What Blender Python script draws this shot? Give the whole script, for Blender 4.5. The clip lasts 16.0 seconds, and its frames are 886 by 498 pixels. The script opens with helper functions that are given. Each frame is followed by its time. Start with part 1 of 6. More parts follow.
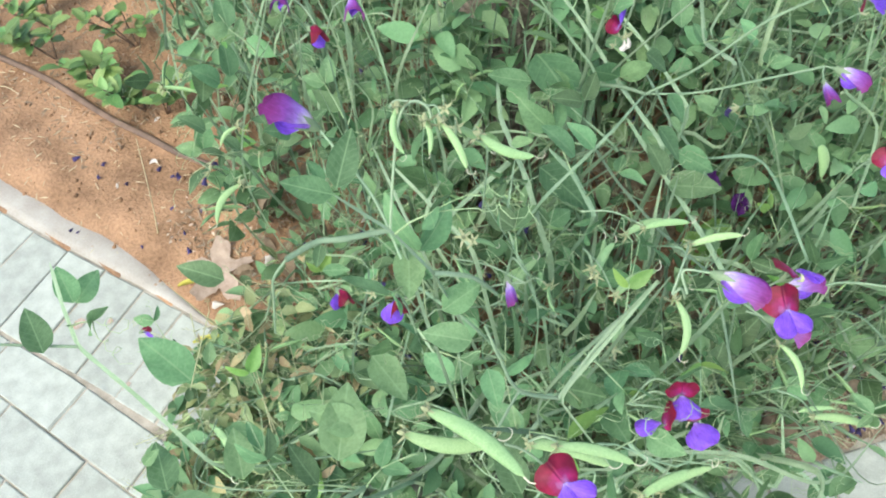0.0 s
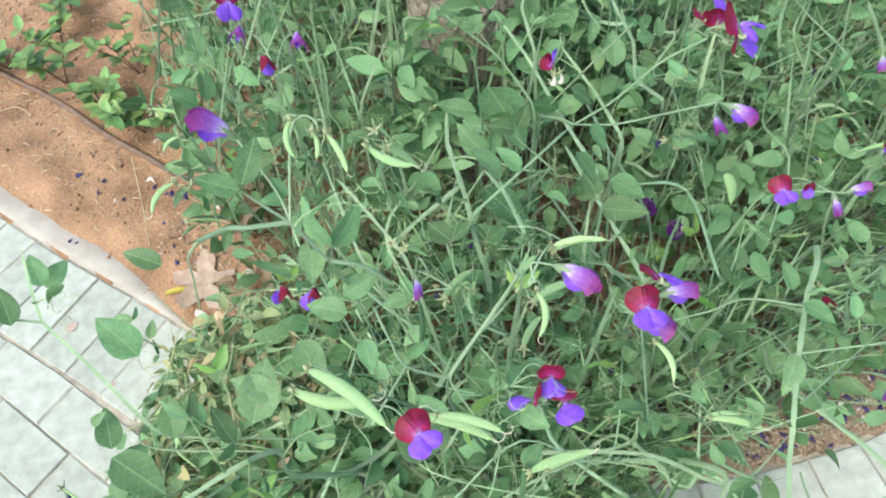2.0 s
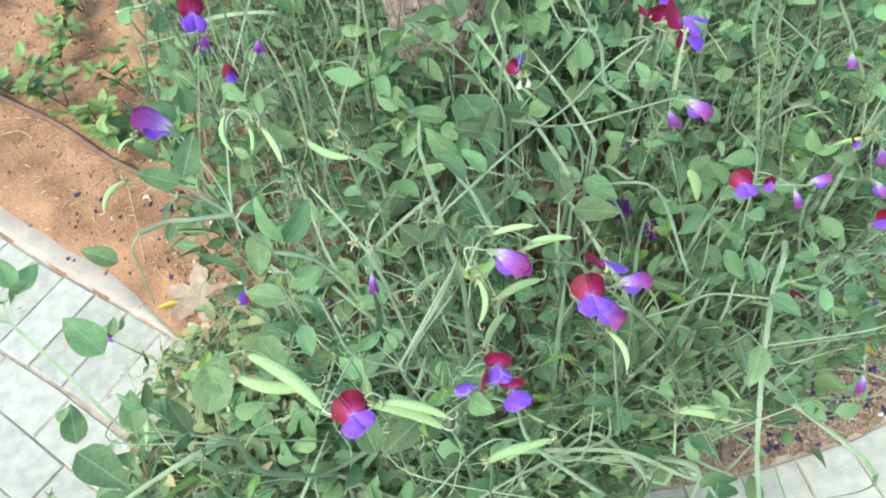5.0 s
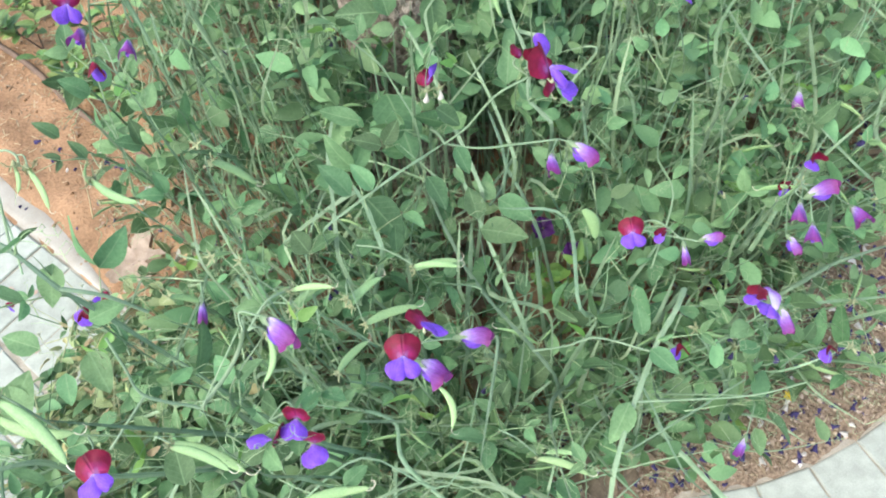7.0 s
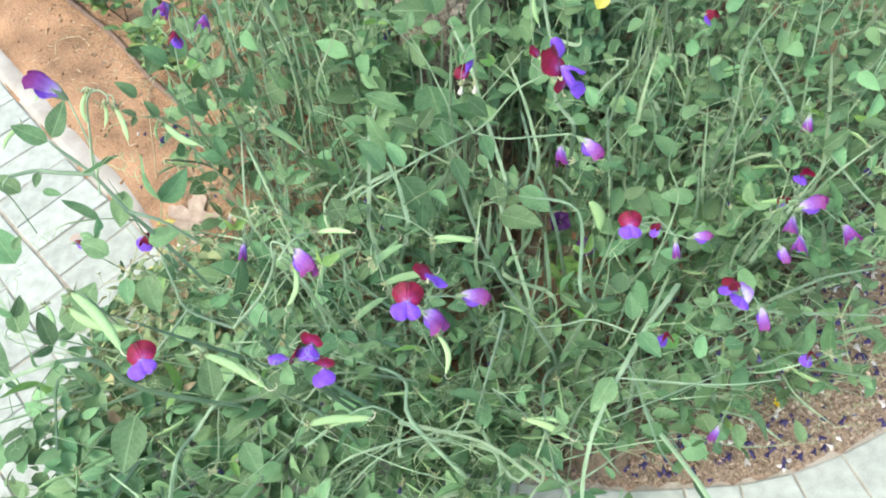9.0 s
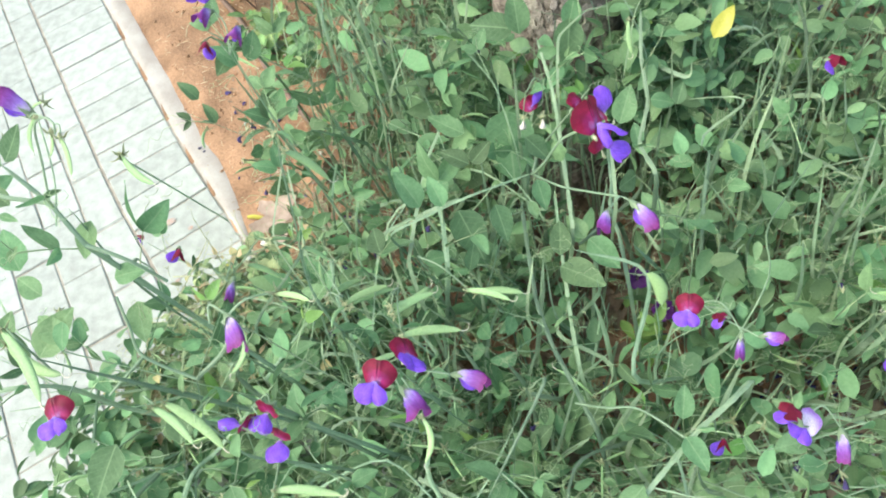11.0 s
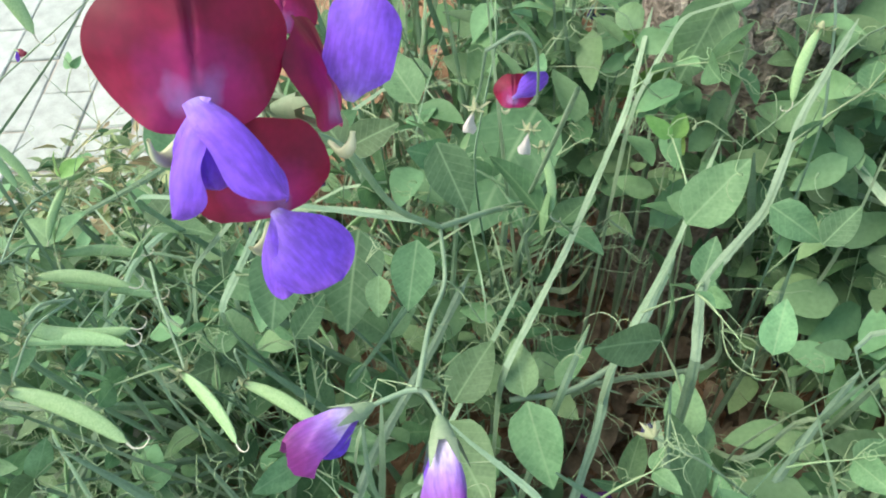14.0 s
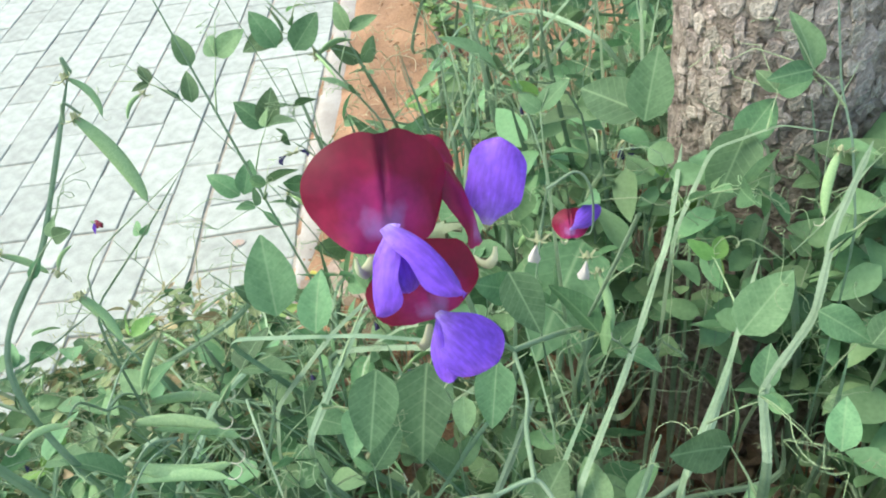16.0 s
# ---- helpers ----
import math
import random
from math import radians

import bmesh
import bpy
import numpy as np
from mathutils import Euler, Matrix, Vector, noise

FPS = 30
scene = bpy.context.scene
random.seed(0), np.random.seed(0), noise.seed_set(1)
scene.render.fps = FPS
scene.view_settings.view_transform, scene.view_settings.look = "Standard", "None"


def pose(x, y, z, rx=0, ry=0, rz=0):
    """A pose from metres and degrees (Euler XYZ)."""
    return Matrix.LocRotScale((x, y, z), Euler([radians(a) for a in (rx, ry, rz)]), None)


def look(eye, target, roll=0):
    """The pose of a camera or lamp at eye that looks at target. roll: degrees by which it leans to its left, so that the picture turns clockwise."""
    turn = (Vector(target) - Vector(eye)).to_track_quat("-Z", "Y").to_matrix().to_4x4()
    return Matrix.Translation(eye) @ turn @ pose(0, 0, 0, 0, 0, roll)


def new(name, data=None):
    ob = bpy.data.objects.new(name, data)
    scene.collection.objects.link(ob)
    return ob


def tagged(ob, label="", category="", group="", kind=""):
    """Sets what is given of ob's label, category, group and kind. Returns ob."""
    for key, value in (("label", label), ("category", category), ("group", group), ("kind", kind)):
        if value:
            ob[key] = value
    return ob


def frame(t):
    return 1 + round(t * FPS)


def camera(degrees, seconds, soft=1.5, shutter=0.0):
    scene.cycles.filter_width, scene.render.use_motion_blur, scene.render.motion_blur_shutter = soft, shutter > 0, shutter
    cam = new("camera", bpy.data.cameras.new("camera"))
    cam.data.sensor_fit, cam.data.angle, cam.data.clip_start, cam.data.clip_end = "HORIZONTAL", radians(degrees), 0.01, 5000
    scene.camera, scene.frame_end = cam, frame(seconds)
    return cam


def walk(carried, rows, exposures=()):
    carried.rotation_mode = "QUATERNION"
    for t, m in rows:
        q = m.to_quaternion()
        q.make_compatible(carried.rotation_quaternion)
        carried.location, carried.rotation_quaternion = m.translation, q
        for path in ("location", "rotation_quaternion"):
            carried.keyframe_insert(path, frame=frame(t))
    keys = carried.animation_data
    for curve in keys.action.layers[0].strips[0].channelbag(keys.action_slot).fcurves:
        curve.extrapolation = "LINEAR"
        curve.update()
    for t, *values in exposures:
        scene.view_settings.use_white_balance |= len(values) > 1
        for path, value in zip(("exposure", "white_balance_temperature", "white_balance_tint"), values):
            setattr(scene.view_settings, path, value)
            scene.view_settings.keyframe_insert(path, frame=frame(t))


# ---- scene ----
cam = camera(57.7, 16.0, 2.0)
PATH = [
    (0, (-0.162, -0.997, 1.356), (0.574, -0.268, -0.355), -7.5),
    (0.5, (-0.147, -1.044, 1.373), (0.571, -0.296, -0.338), -6.8),
    (1, (-0.154, -1.095, 1.398), (0.55, -0.303, -0.298), -6.8),
    (1.5, (-0.151, -1.139, 1.426), (0.623, -0.34, -0.236), -6.2),
    (2, (-0.161, -1.131, 1.423), (0.606, -0.324, -0.238), -7.3),
    (2.5, (-0.157, -1.122, 1.424), (0.624, -0.332, -0.24), -6.9),
    (3, (-0.145, -1.127, 1.414), (0.654, -0.363, -0.252), -6.9),
    (3.5, (-0.139, -1.128, 1.416), (0.663, -0.372, -0.252), -7.2),
    (3.7, (-0.146, -1.132, 1.416), (0.663, -0.372, -0.248), -7.3),
    (5.8, (-0.138, -1.23, 1.424), (0.555, -0.278, -0.192), -9.1),
    (6, (-0.093, -1.22, 1.438), (0.563, -0.3, -0.212), -7.8),
    (6.5, (0.012, -1.242, 1.42), (0.642, -0.362, -0.262), -8.1),
    (7, (0.068, -1.283, 1.428), (0.689, -0.419, -0.265), -9.2),
    (7.5, (0.07, -1.317, 1.44), (0.662, -0.435, -0.254), -9.4),
    (8, (0.063, -1.344, 1.447), (0.648, -0.453, -0.245), -10.6),
    (8.5, (0.053, -1.37, 1.473), (0.622, -0.459, -0.214), -10.1),
    (9, (0.038, -1.392, 1.5), (0.58, -0.438, -0.173), -8.6),
    (9.5, (-0.002, -1.408, 1.509), (0.56, -0.369, -0.105), -7.2),
    (9.7, (-0.005, -1.402, 1.509), (0.549, -0.33, -0.086), -7.8),
    (11.8, (0.429, -1.281, 1.364), (0.31, -0.186, -0.305), -22.8),
    (12, (0.451, -1.249, 1.356), (0.274, -0.179, -0.325), -22.2),
    (12.5, (0.492, -1.135, 1.259), (0.261, -0.142, -0.462), -20.4),
    (13, (0.538, -1.074, 1.13), (0.297, -0.14, -0.623), -19.3),
    (13.5, (0.556, -1.045, 1.033), (0.202, 0.023, -0.621), -16.7),
    (14, (0.564, -1.033, 0.965), (0.288, 0.15, -0.624), -8.0),
    (14.5, (0.562, -1.028, 0.97), (0.142, 0.212, -0.542), -14.0),
    (15, (0.556, -1.048, 0.975), (0.147, 0.308, -0.437), -13.4),
    (15.5, (0.539, -1.075, 0.992), (0.134, 0.355, -0.346), -12.7),
    (16, (0.541, -1.077, 0.995), (0.203, 0.372, -0.341), -11.5),
]
walk(cam, [(t, look(eye, target, roll)) for t, eye, target, roll in PATH], [(0, 1.24, 6600, 5), (3.7, 1.31, 6650, 5), (5.8, 1.36, 6600, 6), (9.7, 1.43, 6700, 5.5), (12, 1.45, 6850, 0), (12.5, 1.44, 6800, -3), (13, 1.42, 6800, 2), (14, 1.41, 6850, 5), (16, 1.35, 6700, 4)])

# ---- world and light: open shade under a bright, hazy sky ----
world = bpy.data.worlds.new("sky")
scene.world = world
world.use_nodes = True
wn = world.node_tree
sky = wn.nodes.new("ShaderNodeTexSky")
sky.sky_type = "NISHITA"
sky.sun_disc = False
sky.sun_elevation, sky.sun_rotation = radians(56), radians(-92)
sky.air_density, sky.dust_density = 1.0, 3.0
wn.links.new(sky.outputs["Color"], wn.nodes["Background"].inputs["Color"])
wn.nodes["Background"].inputs["Strength"].default_value = 0.15
sun_data = bpy.data.lights.new("sun", "SUN")
sun_data.energy, sun_data.angle, sun_data.color = 1.1, radians(45), (1.0, 0.955, 0.88)
sun = new("sun", sun_data)
sun.matrix_world = look((-3.0, -0.62, 5.0), (0.4, -0.5, 0.0))


# ---- mesh and material tools ----
WINGED = ((1, 0.08), (0.46, 0.16), (0.22, 0.30), (-0.22, 0.30), (-0.46, 0.16), (-1, 0.12), (-0.46, -0.12), (-0.20, -0.26), (0.20, -0.26), (0.46, -0.12))


class Shape:
    """Vertices and faces gathered for one mesh."""

    def __init__(self):
        self.v, self.f = [], []

    def grid(self, rows, closed=False):
        """Rows of points of equal length, joined by quads."""
        n0, m = len(self.v), len(rows[0])
        for r in rows:
            self.v.extend(tuple(p) for p in r)
        for i in range(len(rows) - 1):
            for j in range(m if closed else m - 1):
                a, b = n0 + i * m + j, n0 + i * m + (j + 1) % m
                self.f.append((a, b, b + m, a + m))

    def tube(self, pts, radius, sides=5, flat=1.0, taper=1.0):
        """A tube along pts; taper: the end's radius by the start's; flat: its thickness by its width."""
        rows, n = [], len(pts)
        side = None
        for i, p in enumerate(pts):
            d = (pts[min(i + 1, n - 1)] - pts[max(i - 1, 0)])
            d = d.normalized() if d.length > 1e-9 else Vector((0, 0, 1))
            if side is None:
                side = d.orthogonal().normalized()
            side = (side - d * side.dot(d))
            side = side.normalized() if side.length > 1e-6 else d.orthogonal().normalized()
            up = d.cross(side)
            r = radius[i] if isinstance(radius, (list, tuple)) else radius * (1 + (taper - 1) * i / max(n - 1, 1))
            rows.append([p + side * (r * math.cos(k * math.tau / sides)) + up * (r * flat * math.sin(k * math.tau / sides)) for k in range(sides)])
        self.grid(rows, closed=True)

    def winged(self, pts, half, taper=0.7, spin=0.0):
        """A sweet pea stem along pts: a ridged core between two thin wings, half as wide as half on each side."""
        rows, n = [], len(pts)
        side = None
        for i, p in enumerate(pts):
            d = (pts[min(i + 1, n - 1)] - pts[max(i - 1, 0)])
            d = d.normalized() if d.length > 1e-9 else Vector((0, 0, 1))
            if side is None:
                side = d.orthogonal().normalized()
                side = side * math.cos(spin) + d.cross(side) * math.sin(spin)
            side = (side - d * side.dot(d))
            side = side.normalized() if side.length > 1e-6 else d.orthogonal().normalized()
            up = d.cross(side)
            r = half * (1 + (taper - 1) * i / max(n - 1, 1)) * (1 + 0.10 * math.sin(i * 1.3 + spin)) * min(1.0, 0.18 + 0.3 * (n - 1 - i))
            rows.append([p + side * (r * u) + up * (r * v) for u, v in WINGED])
        self.grid(rows, closed=True)

    def add(self, other, m):
        n0 = len(self.v)
        self.v.extend(tuple(m @ Vector(p)) for p in other.v)
        self.f.extend(tuple(n0 + i for i in face) for face in other.f)

    def mesh(self, name, material, smooth=True):
        me = bpy.data.meshes.new(name)
        me.from_pydata(self.v, [], self.f)
        me.materials.append(material)
        if smooth:
            me.polygons.foreach_set("use_smooth", [True] * len(me.polygons))
        me.update()
        return me


def put(name, mesh, parent=None, m=None, label=""):
    """Links a mesh as one object, under parent if given."""
    ob = new(name, mesh)
    ob.parent = parent
    if m is not None:
        ob.matrix_basis = m
    return tagged(ob, label)


def part(name, shape, material, parent=None, label="", m=None, smooth=True):
    return put(name, shape.mesh(name, material, smooth), parent, m, label)


def bend(points, n=12):
    """A smooth line through the points, n steps each."""
    p = [Vector(q) for q in points]
    p = [p[0] * 2 - p[1]] + p + [p[-1] * 2 - p[-2]]
    out = []
    for i in range(1, len(p) - 2):
        for k in range(n):
            t = k / n
            a, b, c, d = p[i - 1], p[i], p[i + 1], p[i + 2]
            out.append(0.5 * ((2 * b) + (c - a) * t + (2 * a - 5 * b + 4 * c - d) * t * t + (3 * b - a - 3 * c + d) * t ** 3))
    out.append(p[-2])
    return out


def aim(at, ahead, up=(0, 0, 1), size=1.0):
    """A place whose y looks along ahead and whose z leans towards up."""
    y = Vector(ahead).normalized()
    x = y.cross(Vector(up))
    x = x.normalized() if x.length > 1e-4 else y.orthogonal().normalized()
    z = x.cross(y)
    r = Matrix((x, y, z)).transposed().to_4x4()
    return Matrix.Translation(at) @ r @ Matrix.Diagonal((size, size, size, 1))


def material(name, low, high, rough=0.6, scale=40.0, fine=300.0, bump=0.2, depth=0.001, thin=0.0, spread=0.0, gloss=0.4, hue=0.0, island=False):
    """A surface whose colour goes from low to high by two scales of noise; thin: share of light let through;
    spread: how far single pieces differ in brightness, hue: in hue."""
    ma = bpy.data.materials.new(name)
    ma.use_nodes = True
    nt = ma.node_tree
    nd, ln = nt.nodes, nt.links
    bsdf = nd["Principled BSDF"]
    co = nd.new("ShaderNodeTexCoord")
    n1, n2 = nd.new("ShaderNodeTexNoise"), nd.new("ShaderNodeTexNoise")
    n1.inputs["Scale"].default_value, n2.inputs["Scale"].default_value = scale, fine
    n1.inputs["Detail"].default_value, n2.inputs["Detail"].default_value = 3, 2
    ln.new(co.outputs["Object"], n1.inputs["Vector"])
    ln.new(co.outputs["Object"], n2.inputs["Vector"])
    mx = nd.new("ShaderNodeMath")
    mx.operation = "MULTIPLY_ADD"
    ln.new(n2.outputs["Fac"], mx.inputs[0])
    mx.inputs[1].default_value = 0.4
    ln.new(n1.outputs["Fac"], mx.inputs[2])
    ramp = nd.new("ShaderNodeValToRGB")
    ramp.color_ramp.elements[0].position, ramp.color_ramp.elements[1].position = 0.45, 0.95
    ramp.color_ramp.elements[0].color, ramp.color_ramp.elements[1].color = (*low, 1), (*high, 1)
    ln.new(mx.outputs[0], ramp.inputs["Fac"])
    out = ramp.outputs["Color"]
    if spread or hue:
        info = nd.new("ShaderNodeNewGeometry" if island else "ShaderNodeObjectInfo")
        dice = info.outputs["Random Per Island" if island else "Random"]
        hs = nd.new("ShaderNodeHueSaturation")
        for key, amount, mid in (("Value", spread, 1.0), ("Hue", hue, 0.5)):
            if amount:
                mr = nd.new("ShaderNodeMapRange")
                mr.inputs["To Min"].default_value, mr.inputs["To Max"].default_value = mid - amount, mid + amount
                if key == "Hue":
                    fr = nd.new("ShaderNodeMath")
                    fr.operation = "FRACT"
                    ml = nd.new("ShaderNodeMath")
                    ml.operation = "MULTIPLY"
                    ml.inputs[1].default_value = 7.31
                    ln.new(dice, ml.inputs[0])
                    ln.new(ml.outputs[0], fr.inputs[0])
                    ln.new(fr.outputs[0], mr.inputs["Value"])
                else:
                    ln.new(dice, mr.inputs["Value"])
                ln.new(mr.outputs["Result"], hs.inputs[key])
        ln.new(out, hs.inputs["Color"])
        out = hs.outputs["Color"]
    ln.new(out, bsdf.inputs["Base Color"])
    bsdf.inputs["Roughness"].default_value = rough
    bsdf.inputs["Specular IOR Level"].default_value = gloss
    if bump:
        bp = nd.new("ShaderNodeBump")
        bp.inputs["Strength"].default_value, bp.inputs["Distance"].default_value = bump, depth
        ln.new(mx.outputs[0], bp.inputs["Height"])
        ln.new(bp.outputs["Normal"], bsdf.inputs["Normal"])
    if thin:
        tr, ms = nd.new("ShaderNodeBsdfTranslucent"), nd.new("ShaderNodeMixShader")
        ln.new(out, tr.inputs["Color"])
        ms.inputs["Fac"].default_value = thin
        ln.new(bsdf.outputs[0], ms.inputs[1])
        ln.new(tr.outputs[0], ms.inputs[2])
        ln.new(ms.outputs[0], nd["Material Output"].inputs["Surface"])
    return ma


def petal(name, stops, reach, thin=0.25, rough=0.55, crease=0.0, veins=()):
    """A petal: colours from the claw outwards, over reach metres, with fine veins."""
    ma = material(name, (0.42, 0.42, 0.42), (1, 1, 1), rough, 2.4 / reach, 20 / reach, 0.15, 0.0006, thin)
    nt = ma.node_tree
    nd, ln = nt.nodes, nt.links
    co = nd.new("ShaderNodeTexCoord")
    le = nd.new("ShaderNodeVectorMath")
    le.operation = "LENGTH"
    ln.new(co.outputs["Object"], le.inputs[0])
    nz = nd.new("ShaderNodeTexNoise")
    nz.inputs["Scale"].default_value = 4.5 / reach
    ln.new(co.outputs["Object"], nz.inputs["Vector"])
    ad = nd.new("ShaderNodeMath")
    ad.operation = "MULTIPLY_ADD"
    ln.new(nz.outputs["Fac"], ad.inputs[0])
    ad.inputs[1].default_value = reach * 0.25
    ln.new(le.outputs["Value"], ad.inputs[2])
    mr = nd.new("ShaderNodeMapRange")
    mr.inputs["From Min"].default_value, mr.inputs["From Max"].default_value = reach * 0.12, reach * 1.12
    ln.new(ad.outputs[0], mr.inputs["Value"])
    ramp = nd.new("ShaderNodeValToRGB")
    el = ramp.color_ramp.elements
    el[0].position, el[0].color = stops[0][0], (*stops[0][1], 1)
    el[1].position, el[1].color = stops[-1][0], (*stops[-1][1], 1)
    for at, colour in stops[1:-1]:
        el.new(at).color = (*colour, 1)
    ln.new(mr.outputs["Result"], ramp.inputs["Fac"])
    mu = nd.new("ShaderNodeMix")
    mu.data_type, mu.blend_type = "RGBA", "MULTIPLY"
    mu.inputs["Factor"].default_value = 0.6
    ln.new(ramp.outputs["Color"], mu.inputs["A"])
    old = nd["Principled BSDF"].inputs["Base Color"].links[0].from_socket
    ln.new(old, mu.inputs["B"])
    out = mu.outputs["Result"]
    if veins:
        mp, vn, vr, vm = nd.new("ShaderNodeMapping"), nd.new("ShaderNodeTexNoise"), nd.new("ShaderNodeMapRange"), nd.new("ShaderNodeMix")
        mp.inputs["Scale"].default_value = veins
        ln.new(co.outputs["Object"], mp.inputs["Vector"])
        ln.new(mp.outputs["Vector"], vn.inputs["Vector"])
        vn.inputs["Scale"].default_value, vn.inputs["Detail"].default_value = 1.0, 3.0
        vr.inputs["From Min"].default_value, vr.inputs["From Max"].default_value = 0.35, 0.68
        vr.inputs["To Min"].default_value, vr.inputs["To Max"].default_value = 0.76, 1.1
        ln.new(vn.outputs["Fac"], vr.inputs["Value"])
        vm.data_type, vm.blend_type = "RGBA", "MULTIPLY"
        vm.inputs["Factor"].default_value = 1.0
        ln.new(out, vm.inputs["A"])
        ln.new(vr.outputs["Result"], vm.inputs["B"])
        out = vm.outputs["Result"]
    # darker stripe in the base colour along the midline, crease metres to each side
    if crease:
        sp, ab, cr, dm = nd.new("ShaderNodeSeparateXYZ"), nd.new("ShaderNodeMath"), nd.new("ShaderNodeMapRange"), nd.new("ShaderNodeMix")
        ln.new(co.outputs["Object"], sp.inputs[0])
        ab.operation = "ABSOLUTE"
        ln.new(sp.outputs["X"], ab.inputs[0])
        cr.interpolation_type = "SMOOTHSTEP"
        cr.inputs["From Min"].default_value, cr.inputs["From Max"].default_value = 0.0, crease
        cr.inputs["To Min"].default_value, cr.inputs["To Max"].default_value = 0.32, 0.0
        ln.new(ab.outputs[0], cr.inputs["Value"])
        dm.data_type = "RGBA"
        ln.new(cr.outputs["Result"], dm.inputs["Factor"])
        ln.new(out, dm.inputs["A"])
        dm.inputs["B"].default_value = (0.10, 0.004, 0.03, 1)
        out = dm.outputs["Result"]
    for sh in ("Principled BSDF", "Translucent BSDF"):
        key = "Base Color" if sh[0] == "P" else "Color"
        ln.new(out, nd[sh].inputs[key])
    return ma


# ---- materials ----
LEAF = material("leaf_green", (0.074, 0.162, 0.07), (0.184, 0.328, 0.158), 0.62, 45, 420, 0.3, 0.0008, 0.3, 0.44, 0.28, 0.022)


def veined(ma, rib=0.0011):
    """Adds a pale midrib along the blade and slanting side veins to a leaf material."""
    nd, ln = ma.node_tree.nodes, ma.node_tree.links
    co, sp = nd.new("ShaderNodeTexCoord"), nd.new("ShaderNodeSeparateXYZ")
    ln.new(co.outputs["Object"], sp.inputs[0])
    ab = nd.new("ShaderNodeMath")
    ab.operation = "ABSOLUTE"
    ln.new(sp.outputs["X"], ab.inputs[0])
    mr = nd.new("ShaderNodeMapRange")
    mr.inputs["From Min"].default_value, mr.inputs["From Max"].default_value = 0.0002, rib
    mr.inputs["To Min"].default_value, mr.inputs["To Max"].default_value = 0.55, 0.0
    ln.new(ab.outputs[0], mr.inputs["Value"])
    sl = nd.new("ShaderNodeMath")
    sl.operation = "MULTIPLY_ADD"
    ln.new(ab.outputs[0], sl.inputs[0])
    sl.inputs[1].default_value = -0.8
    ln.new(sp.outputs["Y"], sl.inputs[2])
    fr = nd.new("ShaderNodeMath")
    fr.operation = "PINGPONG"
    fr.inputs[1].default_value = 0.0035
    ln.new(sl.outputs[0], fr.inputs[0])
    vr = nd.new("ShaderNodeMapRange")
    vr.inputs["From Min"].default_value, vr.inputs["From Max"].default_value = 0.0, 0.0007
    vr.inputs["To Min"].default_value, vr.inputs["To Max"].default_value = 0.22, 0.0
    ln.new(fr.outputs[0], vr.inputs["Value"])
    mx = nd.new("ShaderNodeMath")
    mx.operation = "MAXIMUM"
    ln.new(mr.outputs["Result"], mx.inputs[0])
    ln.new(vr.outputs["Result"], mx.inputs[1])
    mix = nd.new("ShaderNodeMix")
    mix.data_type = "RGBA"
    old = nd["Principled BSDF"].inputs["Base Color"].links[0].from_socket
    ln.new(mx.outputs[0], mix.inputs["Factor"])
    ln.new(old, mix.inputs["A"])
    mix.inputs["B"].default_value = (0.30, 0.46, 0.24, 1)
    ln.new(mix.outputs["Result"], nd["Principled BSDF"].inputs["Base Color"])
    return ma


veined(LEAF)
UNDER = material("undergrowth_green", (0.100, 0.205, 0.089), (0.194, 0.342, 0.168), 0.62, 12, 260, 0.3, 0.0008, 0.25, 0.4, 0.28, 0.025, True)
WITHE = material("thin_stem_green", (0.20, 0.315, 0.182), (0.345, 0.48, 0.31), 0.6, 25, 350, 0.25, 0.0006, 0.25, 0.3, 0.4, 0.02, True)
STEM = material("stem_green", (0.18, 0.29, 0.17), (0.31, 0.44, 0.285), 0.6, 25, 350, 0.35, 0.0008, 0.28, 0.18, 0.4, 0.012)
STALK = material("pale_stalk", (0.23, 0.35, 0.215), (0.36, 0.49, 0.325), 0.6, 25, 350, 0.3, 0.0006, 0.28, 0.15, 0.35, 0.01)
TENDRIL = material("tendril_green", (0.20, 0.32, 0.15), (0.36, 0.47, 0.27), 0.5, 30, 200, 0.0, 0.001, 0.0, 0.25, 0.4, 0.02)
POD = material("pod_green", (0.23, 0.395, 0.165), (0.345, 0.525, 0.25), 0.42, 60, 700, 0.3, 0.0006, 0.1, 0.12, 0.4, 0.01)
STAR = material("dried_calyx", (0.26, 0.32, 0.16), (0.44, 0.45, 0.28), 0.65, 90, 600, 0.3, 0.0006, 0.2)
CALYX = material("calyx_green", (0.15, 0.25, 0.13), (0.28, 0.36, 0.22), 0.6, 90, 600, 0.3, 0.0006, 0.15)
STANDARD = petal("maroon_petal", [(0.0, (0.82, 0.7, 0.88)), (0.11, (0.55, 0.26, 0.66)), (0.22, (0.42, 0.02, 0.17)), (0.40, (0.265, 0.005, 0.05)), (0.72, (0.205, 0.004, 0.026)), (1.0, (0.30, 0.007, 0.065))], 0.036, crease=0.0024, veins=(110, 110, 80))
MAUVE = petal("mauve_petal", [(0.0, (0.9, 0.88, 0.92)), (0.36, (0.78, 0.71, 0.93)), (0.54, (0.42, 0.24, 0.76)), (0.74, (0.30, 0.085, 0.48)), (1.0, (0.27, 0.035, 0.24))], 0.034, veins=(900, 110, 900))
WING = petal("violet_petal", [(0.0, (0.6, 0.48, 0.92)), (0.12, (0.38, 0.21, 0.92)), (0.4, (0.275, 0.11, 0.85)), (0.8, (0.245, 0.092, 0.82)), (1.0, (0.30, 0.11, 0.77))], 1.0, veins=(22, 3.5, 22))
